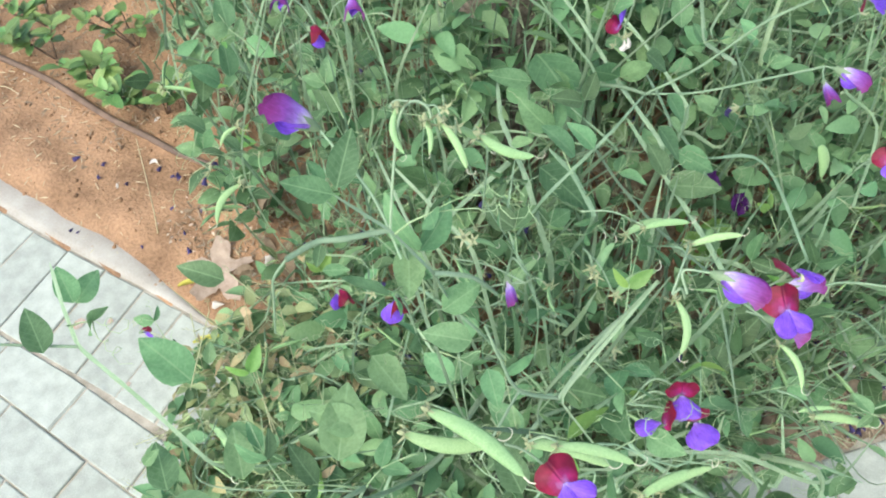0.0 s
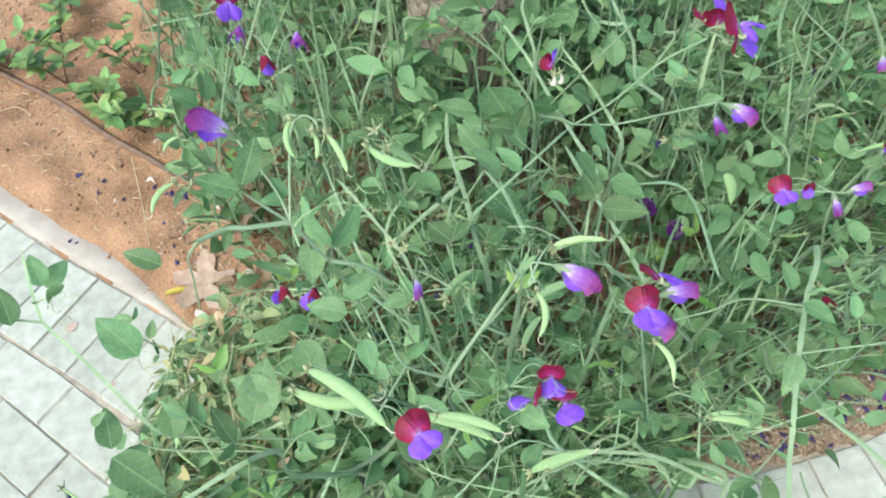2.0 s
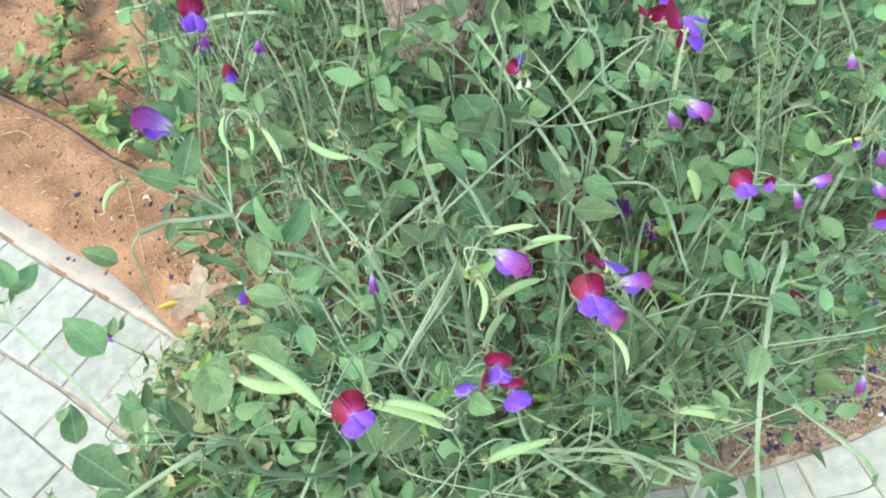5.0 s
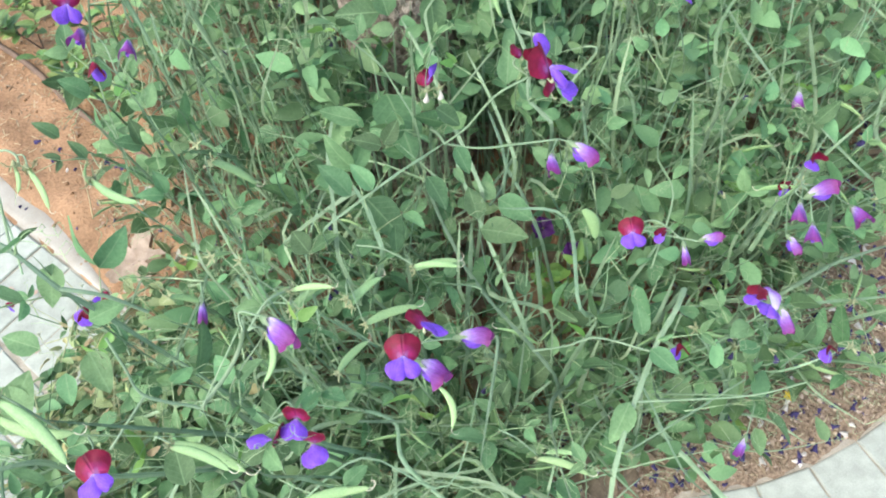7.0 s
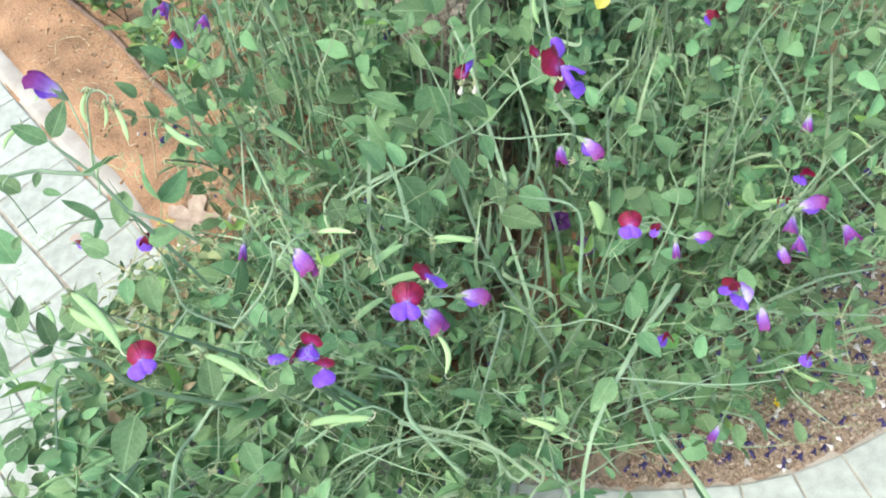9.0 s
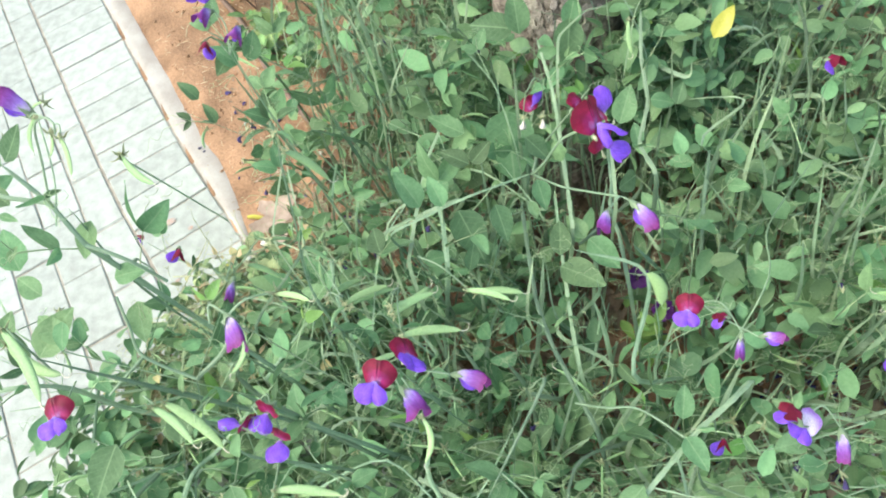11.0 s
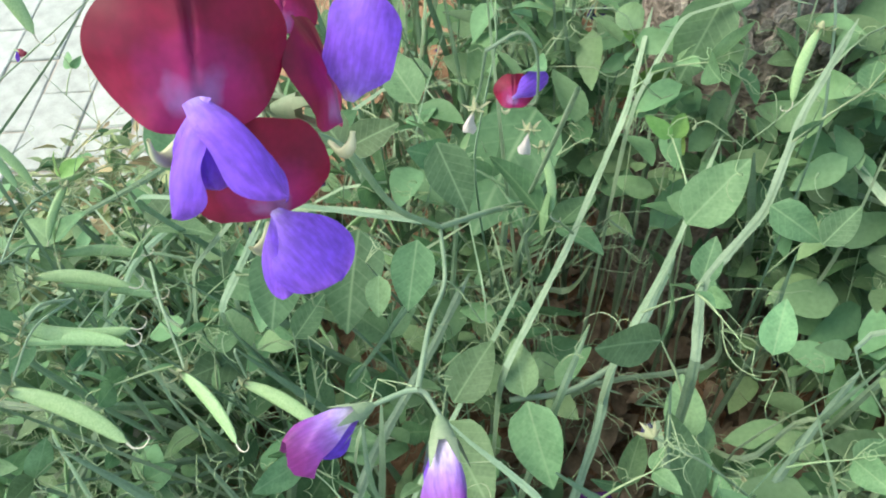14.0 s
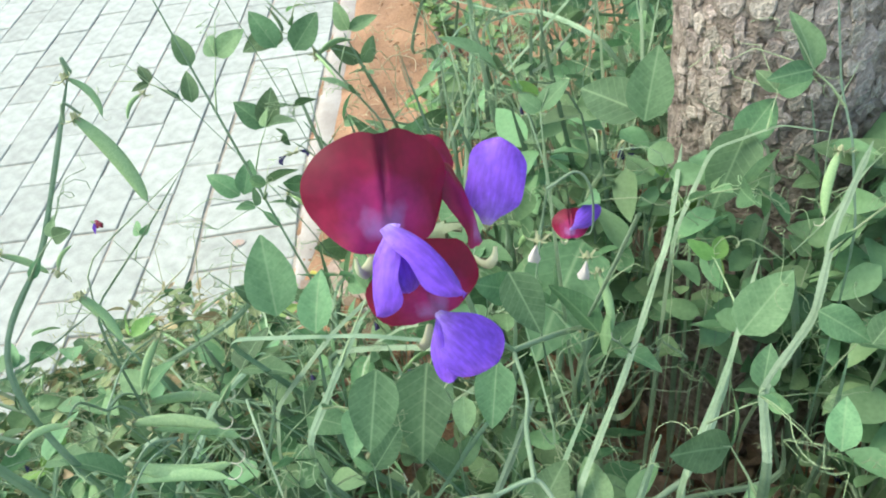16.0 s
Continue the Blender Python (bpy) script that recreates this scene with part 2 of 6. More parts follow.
KEEL = material("keel_cream", (0.45, 0.5, 0.28), (0.6, 0.62, 0.42), 0.5, 80, 400, 0.1, 0.0005, 0.2)
PANSY = petal("dark_violet_petal", [(0.0, (0.5, 0.4, 0.05)), (0.12, (0.03, 0.003, 0.05)), (1.0, (0.09, 0.006, 0.15))], 0.022)
WITHERED = material("withered_petal", (0.012, 0.01, 0.05), (0.06, 0.045, 0.16), 0.7, 60, 300, 0.3, 0.001)
PALE = material("bleached_petal", (0.45, 0.43, 0.4), (0.75, 0.72, 0.66), 0.7, 60, 300, 0.3, 0.001, 0.2)
YELLOW = material("yellow_petal", (0.65, 0.42, 0.01), (0.8, 0.6, 0.03), 0.5, 60, 300, 0.1, 0.0005, 0.2)
SICK = material("yellowing_leaf", (0.42, 0.42, 0.05), (0.62, 0.58, 0.14), 0.5, 50, 300, 0.3, 0.001, 0.25)
LIME = material("young_leaf", (0.125, 0.27, 0.06), (0.22, 0.40, 0.115), 0.5, 40, 300, 0.2, 0.001, 0.3, 0.2, 0.4, 0.02)
SHRUB = material("shrub_leaf", (0.10, 0.20, 0.06), (0.23, 0.36, 0.12), 0.45, 40, 300, 0.2, 0.001, 0.2, 0.4, 0.4, 0.03)
BEAK = material("pod_beak", (0.5, 0.5, 0.36), (0.72, 0.7, 0.56), 0.6, 60, 300, 0.1, 0.0005)
FADED = material("faded_leaf", (0.175, 0.245, 0.10), (0.31, 0.40, 0.20), 0.65, 30, 300, 0.3, 0.0008, 0.2, 0.35, 0.25, 0.03, True)
SERE = material("sere_leaf", (0.28, 0.24, 0.12), (0.48, 0.42, 0.24), 0.7, 30, 300, 0.3, 0.0008, 0.2, 0.3, 0.2, 0.03, True)
DRY = material("dry_leaf", (0.115, 0.085, 0.055), (0.30, 0.23, 0.155), 0.8, 40, 220, 0.5, 0.002, 0.1, 0.2)
STRAW = material("straw", (0.34, 0.29, 0.17), (0.54, 0.48, 0.32), 0.8, 40, 220, 0.3, 0.001)
SOIL = material("red_soil", (0.135, 0.082, 0.048), (0.45, 0.278, 0.165), 0.95, 7, 150, 0.8, 0.012, 0, 0, 0.15)


def mulched(ma):
    """Turns the red soil tan where the front of the bed is strewn with crumbled mulch."""
    nd, ln = ma.node_tree.nodes, ma.node_tree.links
    co, sp, mr, mix, nz = nd.new("ShaderNodeTexCoord"), nd.new("ShaderNodeSeparateXYZ"), nd.new("ShaderNodeMapRange"), nd.new("ShaderNodeMix"), nd.new("ShaderNodeTexNoise")
    ln.new(co.outputs["Object"], sp.inputs[0])
    nz.inputs["Scale"].default_value = 9.0
    ln.new(co.outputs["Object"], nz.inputs["Vector"])
    ad = nd.new("ShaderNodeMath")
    ad.operation = "MULTIPLY_ADD"
    ad.inputs[1].default_value = 0.35
    ln.new(nz.outputs["Fac"], ad.inputs[0])
    ln.new(sp.outputs["Y"], ad.inputs[2])
    mr.inputs["From Min"].default_value, mr.inputs["From Max"].default_value = -0.75, -0.95
    ln.new(ad.outputs[0], mr.inputs["Value"])
    mix.data_type, mix.blend_type = "RGBA", "MIX"
    fine = nd.new("ShaderNodeTexNoise")
    fine.inputs["Scale"].default_value, fine.inputs["Detail"].default_value = 160.0, 4.0
    ln.new(co.outputs["Object"], fine.inputs["Vector"])
    ramp = nd.new("ShaderNodeValToRGB")
    ramp.color_ramp.elements[0].position, ramp.color_ramp.elements[0].color = 0.35, (0.115, 0.082, 0.058, 1)
    ramp.color_ramp.elements[1].position, ramp.color_ramp.elements[1].color = 0.68, (0.35, 0.265, 0.19, 1)
    ln.new(fine.outputs["Fac"], ramp.inputs["Fac"])
    base = nd["Principled BSDF"].inputs["Base Color"]
    ln.new(mr.outputs["Result"], mix.inputs["Factor"])
    ln.new(base.links[0].from_socket, mix.inputs["A"])
    ln.new(ramp.outputs["Color"], mix.inputs["B"])
    ln.new(mix.outputs["Result"], base)


mulched(SOIL)
PAVER = material("grey_paver", (0.285, 0.31, 0.277), (0.435, 0.475, 0.425), 0.88, 32, 330, 0.5, 0.0018, 0, 0.09, 0.22)
CEMENT = material("cement_strip", (0.29, 0.265, 0.225), (0.43, 0.42, 0.38), 0.9, 12, 260, 0.5, 0.003, 0, 0, 0.2)
JOINT = material("sand_joint", (0.21, 0.19, 0.15), (0.44, 0.405, 0.34), 0.95, 30, 400, 0.6, 0.004, 0, 0, 0.1)
PIPE = material("dusty_pipe", (0.10, 0.07, 0.055), (0.22, 0.15, 0.11), 0.7, 30, 250, 0.3, 0.001)
BARK = material("grey_bark", (0.09, 0.07, 0.055), (0.42, 0.36, 0.30), 0.9, 75, 260, 1.0, 0.008, 0, 0, 0.2)
FLAKE = material("bark_flake", (0.19, 0.16, 0.135), (0.56, 0.50, 0.43), 0.92, 120, 480, 1.0, 0.004, 0, 0.3, 0.15, 0.02)
CHAFF = material("chaff", (0.22, 0.17, 0.125), (0.5, 0.42, 0.33), 0.85, 60, 300, 0.4, 0.001, 0, 0.35, 0.15, 0.02, True)
TAN = material("tan_leaf", (0.26, 0.195, 0.15), (0.46, 0.37, 0.30), 0.8, 40, 220, 0.5, 0.002, 0.1, 0.2)
RUST = material("rust_stain", (0.36, 0.36, 0.31), (0.42, 0.25, 0.19), 0.9, 220, 600, 0.2, 0.001)


# ---- ground, bed edge, paving ----
def line_x(y, knots):
    for (y0, x0), (y1, x1) in zip(knots, knots[1:]):
        if y0 <= y <= y1:
            return x0 + (x1 - x0) * (y - y0) / (y1 - y0)
    return knots[0][1] if y < knots[0][0] else knots[-1][1]


# the line where the soldier course meets the cement strip or the soil, from the far end round to the front
EDGE = bend([(-0.325, 3.2, 0), (-0.205, 1.9, 0), (-0.138, 1.2, 0), (-0.078, 0.6, 0), (-0.042, 0.27, 0), (0, 0, 0), (0.045, -0.3, 0), (0.12, -0.65, 0),
             (0.26, -0.96, 0), (0.43, -1.14, 0), (0.54, -1.225, 0), (0.7, -1.325, 0), (0.93, -1.39, 0), (1.25, -1.43, 0), (1.7, -1.43, 0), (2.6, -1.3, 0)], 14)


def along(line, step):
    """Points at even steps along a line, with the way it runs."""
    out, need = [], 0.0
    for a, b in zip(line, line[1:]):
        d = (b - a).length
        while need < d:
            out.append((a + (b - a) * (need / d), (b - a).normalized()))
            need += step
        need -= d
    return out


def inside_bed(x, y):
    """How far a place lies within the bed, by the nearest piece of its edge."""
    p = Vector((x, y, 0))
    best, sign = 9.0, 1
    for a, b in zip(EDGE, EDGE[1:]):
        ab = b - a
        t = max(0, min(1, (p - a).dot(ab) / ab.length_squared))
        d = (p - a - ab * t).length
        if d < best:
            best, sign = d, (1 if ab.x * (p - a).y - ab.y * (p - a).x > 0 else -1)
    return best * sign


ground = Shape()
g = 60.0
ground.grid([[Vector((-g, -g, -0.0042)), Vector((g, -g, -0.0042))], [Vector((-g, g, -0.0042)), Vector((g, g, -0.0042))]])
tagged(part("ground", ground, JOINT, label="sandy bedding under the paving"), "sandy bedding under grey concrete paving", "ground", kind="structure")

def soil_height(x, y):
    """The soil's surface, sunk towards the rim of the bed."""
    z = max(0.012 + 0.022 * noise.noise((x * 3, y * 3, 0.3)) + 0.010 * noise.noise((x * 14, y * 14, 4.1)) + 0.006 * noise.noise((x * 45, y * 45, 1.7)), -0.003)
    d = inside_bed(x, y)
    if d < -0.002:
        return -0.014
    t = max(0.0, min(1.0, (d - (0.055 if y > -0.6 else 0.004)) / 0.05))
    return -0.0028 + (z + 0.0028) * t * t * (3 - 2 * t)


soil = Shape()
NX, NY = 150, 170
rows = []
for j in range(NY + 1):
    row = []
    for i in range(NX + 1):
        x, y = -0.65 + 3.3 * i / NX, -1.5 + 4.6 * j / NY
        row.append(Vector((x, y, soil_height(x, y))))
    rows.append(row)
soil.grid(rows)
keep = []
cache = [inside_bed(p[0], p[1]) for p in soil.v]
for f in soil.f:
    if max(cache[k] for k in f) > -0.03:
        keep.append(f)
soil.f = keep
soil_bed = tagged(part("soil_bed", soil, SOIL), "dry reddish-brown soil of the flower bed, strewn with fallen petals", "soil", kind="structure")


def block(lx, ly, h=0.05, e=0.003):
    """A paver with worn, chamfered top edges, its top at z 0."""
    s = Shape()
    for inset, z in ((0.0, -h), (0.0, -e), (e * 0.35, -e * 0.3), (e, 0.0)):
        a, b = lx / 2 - inset, ly / 2 - inset
        s.v.extend([(-a, -b, z), (a, -b, z), (a, b, z), (-a, b, z)])
    for k in range(3):
        for j in range(4):
            s.f.append((k * 4 + j, k * 4 + (j + 1) % 4, k * 4 + 4 + (j + 1) % 4, k * 4 + 4 + j))
    s.f.append((12, 13, 14, 15))
    return s


pavement = tagged(new("pavement"), "pale grey concrete block paving beside the bed", "paving", kind="structure")


# ---- leaves, pods, petals shared by many plants ----
def leaf_shape(length, width, fold=0.25, droop=0.2, wave=0.0, n=7, m=5, tip=1.0):
    """An ovate blade along +y from its stalk, folded along the midrib."""
    s = Shape()
    rows = []
    for i in range(n + 1):
        v = i / n
        w = width / 2 * (math.sin(math.pi * min(1, v ** 0.72)) ** (0.75 * tip)) if 0 < v < 1 else 0.0006
        row = []
        for j in range(m):
            u = -1 + 2 * j / (m - 1)
            z = fold * abs(u) * w - droop * length * v * v + wave * length * math.sin(v * 9 + u * 2.5) * abs(u)
            row.append(Vector((u * w, length * v, z)))
        rows.append(row)
    s.grid(rows)
    return s


LEAVES = [leaf_shape(0.055, 0.034, 0.25, 0.15, 0.010).mesh("leaf", LEAF), leaf_shape(0.048, 0.027, 0.35, 0.25, 0.015).mesh("leaf", LEAF),
          leaf_shape(0.060, 0.031, 0.2, -0.12, 0.012).mesh("leaf", LEAF), leaf_shape(0.050, 0.032, 0.15, 0.32, 0.02).mesh("leaf", LEAF),
          leaf_shape(0.044, 0.020, 0.4, 0.1, 0.01).mesh("leaf", LEAF), leaf_shape(0.055, 0.026, 0.25, 0.12, 0.01).mesh("leaf", LIME)]
YOUNG_LEAVES = [leaf_shape(0.050, 0.024, 0.3, 0.1, 0.010).mesh("leaflet", LIME), leaf_shape(0.044, 0.018, 0.4, 0.2, 0.015).mesh("leaflet", LIME)]
STIPULE = leaf_shape(0.022, 0.009, 0.35, 0.1, 0, 4, 3).mesh("leaf", LEAF)


def pod_shape(curve=0.12, plump=1.0):
    """A flat pea pod one unit long along +y, with seeds showing and a beaked tip."""
    s = Shape()
    rows = []
    n = 26
    for i in range(n + 1):
        v = i / n
        w = 0.085 * plump * max(0.03, math.sin(math.pi * min(1.0, 0.03 + v * 0.97)) ** 0.45) * (1 if v < 0.93 else max(0.08, (1 - v) / 0.07))
        t = (0.030 + 0.012 * abs(math.sin(v * math.pi * 8)) ** 1.5) * plump * max(0.1, math.sin(math.pi * v) ** 0.6)
        zc = -curve * (2 * v - 1) ** 2 * 0.6
        rows.append([Vector((t * math.sin(a), v, zc + w * math.cos(a))) for a in [k * math.tau / 10 for k in range(10)]])
    s.grid(rows, closed=True)
    tipz = -curve * 0.6
    s.tube(bend([(0, 0.98, tipz), (0, 1.05, tipz - 0.01), (0.01, 1.11, tipz + 0.03), (0.03, 1.12, tipz + 0.10), (0.04, 1.07, tipz + 0.13)], 5), 0.011, 4, 1, 0.3)
    return s


def pod_mesh(shape):
    """A pod whose beak is dry and pale."""
    me = shape.mesh("pod", POD)
    me.materials.append(BEAK)
    for poly in me.polygons:
        if poly.index >= 260:
            poly.material_index = 1
    return me


PODS = [pod_mesh(pod_shape(0.10, 0.88)), pod_mesh(pod_shape(0.28, 0.9)), pod_mesh(pod_shape(-0.16, 1.0))]


def calyx_shape(size=1.0):
    """A green cup with five pointed sepals, opening along +y."""
    s = Shape()
    rows = []
    for i in range(5):
        v = i / 4
        r = size * (0.0012 + 0.0032 * v ** 0.7)
        rows.append([Vector((r * math.cos(a), size * 0.008 * v, r * math.sin(a))) for a in [k * math.tau / 10 for k in range(10)]])
    s.grid(rows, closed=True)
    for k in range(5):
        a = k * math.tau / 5 + 0.3
        d = Vector((math.cos(a), 0, math.sin(a)))
        t = Vector((-math.sin(a), 0, math.cos(a)))
        b = d * size * 0.0042 + Vector((0, size * 0.0075, 0))
        e = d * size * 0.0075 + Vector((0, size * 0.016, 0))
        s.grid([[b - t * size * 0.002, b, b + t * size * 0.002], [(b + e) / 2 - t * size * 0.0013, (b + e) / 2 + d * size * 0.0004, (b + e) / 2 + t * size * 0.0013], [e - t * 0.0002, e, e + t * 0.0002]])
    return s


CALYX_MESH = calyx_shape().mesh("flower", CALYX)
back = Shape()
back.add(calyx_shape(0.9), Matrix.Translation((0, -0.0125, 0)))
CALYX_BACK = back.mesh("flower", CALYX)
DRY_CALYX = calyx_shape(0.7).mesh("withered_flower", STAR)


def star_shape():
    """The dried calyx at the foot of a pod: a small cup with long bent-back sepals."""
    s = calyx_shape(0.55)
    for k in range(5):
        a = k * math.tau / 5 + 0.2
        d, t = Vector((math.cos(a), 0, math.sin(a))), Vector((-math.sin(a), 0, math.cos(a)))
        c = [Vector((0, 0.003, 0)), d * 0.004 + Vector((0, 0.005, 0)), d * 0.0085 + Vector((0, 0.004 - 0.002 * (k % 2), 0)), d * 0.0115 + Vector((0, 0.001, 0))]
        s.grid([[q - t * w, q + d * w * 0.2, q + t * w] for q, w in zip(c, (0.0016, 0.0017, 0.0010, 0.0002))])
    return s


POD_CALYX = star_shape().mesh("calyx", STAR)


def standard_shape(w=0.0365, h=0.034, back=0.25, rings=8, turns=40, seed=0.0, fold=0.0, cut=0.30):
    """The broad upright petal: two rounded lobes with a notch and a crease between them."""
    s = Shape()
    rows = []
    for k in range(rings + 1):
        r = k / rings
        row = []
        for j in range(turns):
            a = j * math.tau / turns
            notch = 1 - 0.09 * math.exp(-((a - math.pi / 2) / 0.22) ** 2) - cut * math.exp(-((a - 1.5 * math.pi) / 0.42) ** 2)
            lobe = 1 + 0.07 * math.cos(2 * a) + 0.035 * math.sin(3 * a + seed)
            x = r * w / 2 * math.cos(a) * lobe
            z = h * 0.22 + r * h * 0.5 * math.sin(a) * notch
            q = abs(x) / (w / 2)
            zz = max(z, 0.0) / h
            y = -back * h * zz ** 1.6 - 0.20 * w * q ** 2.2 + 0.07 * w * math.exp(-(x / (0.09 * w)) ** 2) * (0.4 + 0.6 * zz)
            y += w * r ** 3 * (0.035 * math.sin(5 * a + seed * 2) + 0.006 * math.sin(13 * a + seed * 5))
            y -= 0.05 * w * math.exp(-(x / (0.025 * w)) ** 2) * min(1.0, zz * 2.5)
            if fold:
                x, y = x * math.cos(fold * q), y + abs(x) * math.sin(fold * (0.5 + 0.5 * q))
            row.append(Vector((x, y + 0.004, z)))
        rows.append(row)
    s.grid(rows, closed=True)
    return s


def wing_shape(width=0.7, cup=0.12, seed=0.0, n=18, m=11, swell=0.62, blunt=0.6, claw=0.15):
    """A violet wing one unit long along +y: a narrow claw and a broad rounded blade, cupped and waved."""
    s = Shape()
    rows = []
    for i in range(n + 1):
        v = math.sin(i / n * math.pi / 2) ** 0.9
        w = width * (claw + (1 - claw) * math.sin(math.pi / 2 * min(1, v / swell)) ** 1.6) * (1 if v < blunt else max(0.0004, 1 - ((v - blunt) / (1 - blunt)) ** 2.3) ** 0.5)
        row = []
        for j in range(m):
            u = -1 + 2 * j / (m - 1)
            z = -cup * (u * u) * w + 0.10 * math.sin(v * math.pi) + 0.035 * math.sin(6 * v + 3 * u + seed) * v + 0.03 * abs(u) ** 2 * math.sin(11 * v + 2 * u + seed)
            row.append(Vector((0.5 * u * w + 0.06 * math.sin(v * 2.4 + seed) * v, v + (0.02 * math.sin(4 * u + seed) - 0.05 * u * u) * v * w / width, z)))
        rows.append(row)
    s.grid(rows)
    return s


def keel_shape():
    s = Shape()
    s.tube(bend([(0, 0.005, 0), (0, 0.013, -0.004), (0, 0.019, -0.001), (0, 0.021, 0.005)], 5), [0.0012 + 0.0018 * math.sin(math.pi * min(1, k / 15 + 0.1)) for k in range(16)], 7, 0.6)
    return s


def hood_shape(length=0.030, width=0.022, n=11, m=13, flare=0.35):
    """A fading or half-open petal, folded along its keel and flaring at the mouth, along +y."""
    s = Shape()
    rows = []
    for i in range(n + 1):
        v = i / n
        r = width * 0.5 * (0.15 + 0.85 * math.sin(math.pi / 2 * min(1, v * 1.25)) ** 0.9)
        row = []
        for j in range(m):
            u = -1 + 2 * j / (m - 1)
            a = u * (1.25 + 0.3 * v)
            keel = 0.22 * r * math.exp(-(u / 0.16) ** 2)
            y = 0.004 + length * v * (1 - 0.16 * u * u * v) - 0.10 * length * v * math.exp(-(u / 0.2) ** 2)
            lip = flare * r * v ** 3 * abs(u) * (1 + 0.4 * math.sin(7 * u + 5 * v))
            y += 0.05 * length * v * v * math.sin(9 * u + flare * 5)
            row.append(Vector((r * math.sin(a) * 0.62 + math.copysign(lip, u), y, r * math.cos(a) * 1.2 + keel - 0.22 * length * v * v - 0.4 * r + 0.0018 * v * math.sin(v * 8 + u * 6 + flare * 9))))
        rows.append(row)
    s.grid(rows)
    return s


STANDARDS = [standard_shape(0.0375, 0.0345, 0.22, 14, 72, 0.3, 0.0, 0.13).mesh("standard", STANDARD), standard_shape(0.036, 0.033, 0.45, 7, 32, 1.7, 0.25).mesh("standard", STANDARD),
             standard_shape(0.038, 0.030, 0.1, 7, 32, 2.9, 0.5).mesh("standard", STANDARD), standard_shape(0.034, 0.030, 0.3, 7, 32, 4.0, 0.7).mesh("standard", MAUVE)]
WINGS = [wing_shape(0.86, 0.15, 0.4, blunt=0.66).mesh("wing", WING), wing_shape(0.70, 0.3, 2.0, blunt=0.66).mesh("wing", WING), wing_shape(0.45, 0.2, 3.6).mesh("wing", WING), wing_shape(0.66, 0.12, 1.0, swell=0.36, blunt=0.74).mesh("wing", WING),
         wing_shape(0.50, 0.3, 0.8, swell=0.55, blunt=0.76, claw=0.5).mesh("wing", WING), wing_shape(0.40, 0.4, 2.6, swell=0.55, blunt=0.74, claw=0.5).mesh("wing", WING)]
PAIR = [((0.42, 0.50, -0.72), (-0.25, 0.7, 0.5), 0.0225, 0), ((-0.40, 0.52, -0.74), (0.3, 0.7, 0.5), 0.0220, 1)]
KEEL_MESH = keel_shape().mesh("keel", KEEL)
HOODS = [hood_shape(0.033, 0.021, flare=0.12).mesh("standard", MAUVE), hood_shape(0.031, 0.018, flare=0.06).mesh("standard", MAUVE), hood_shape(0.031, 0.024, flare=0.4).mesh("standard", MAUVE)]
BLEACHED = hood_shape(0.016, 0.010, 6, 7, 0.5).mesh("petal", PALE)
SHRIVELLED = hood_shape(0.013, 0.009, 5, 7).mesh("petal", WITHERED)
HOOD_DARK = hood_shape(0.024, 0.02, flare=0.6).mesh("standard", STANDARD)


def flower(plant, at, ahead, up=(0, 0, 1), size=1.0, kind="fresh", which=0, wings=PAIR):
    """A pea flower as a part of a plant, its calyx at the world place at; wings: way, normal, length and shape of each wing."""
    m = Matrix.Translation(-plant.location) @ aim(at, ahead, up, size)
    f = put("flower", CALYX_BACK if kind == "fresh" else CALYX_MESH, plant, m)
    if kind == "fresh":
        put("standard", STANDARDS[which], f, None, "maroon standard petal")
        put("keel", KEEL_MESH, f, pose(0.002, 0.001, -0.009, 0, 0, -40) @ Matrix.Scale(0.62, 4))
    elif kind == "bud":
        put("standard", HOODS[(which + int(at[0] * 900)) % 3], f, None, "furled mauve petal")
        put("wing", WINGS[1], f, aim((0, 0.006, 0), (0.06, 0.9, -0.3), (0.95, 0.1, 0.3), 0.022), "violet wing petal")
    else:
        put("standard", HOOD_DARK, f, None, "furled maroon petal")
        wings = PAIR[which % 2:which % 2 + 1] if wings is PAIR else wings
    if kind != "bud":
        for way, normal, length, k in wings:
            put("wing", WINGS[k], f, aim((0, 0.008, 0.001), way, normal, length * (1.24 if size < 0.9 else 1.0)), "violet wing petal")
    return f


def pod(plant, a, b, which=0, roll=(0, 0, 1)):
    """A pod from its calyx at a to its tip at b."""
    a, b = Vector(a), Vector(b)
    m = Matrix.Translation(-plant.location) @ aim(a, b - a, roll, (b - a).length)
    p = put("pod", PODS[which], plant, m)
    k = 1 / (b - a).length
    put("calyx", POD_CALYX, p, pose(0, -0.004 * k, -0.06 * (1, 2.8, -1.6)[which], 0, 0, 0) @ Matrix.Diagonal((k, k, k, 1)))
    return p


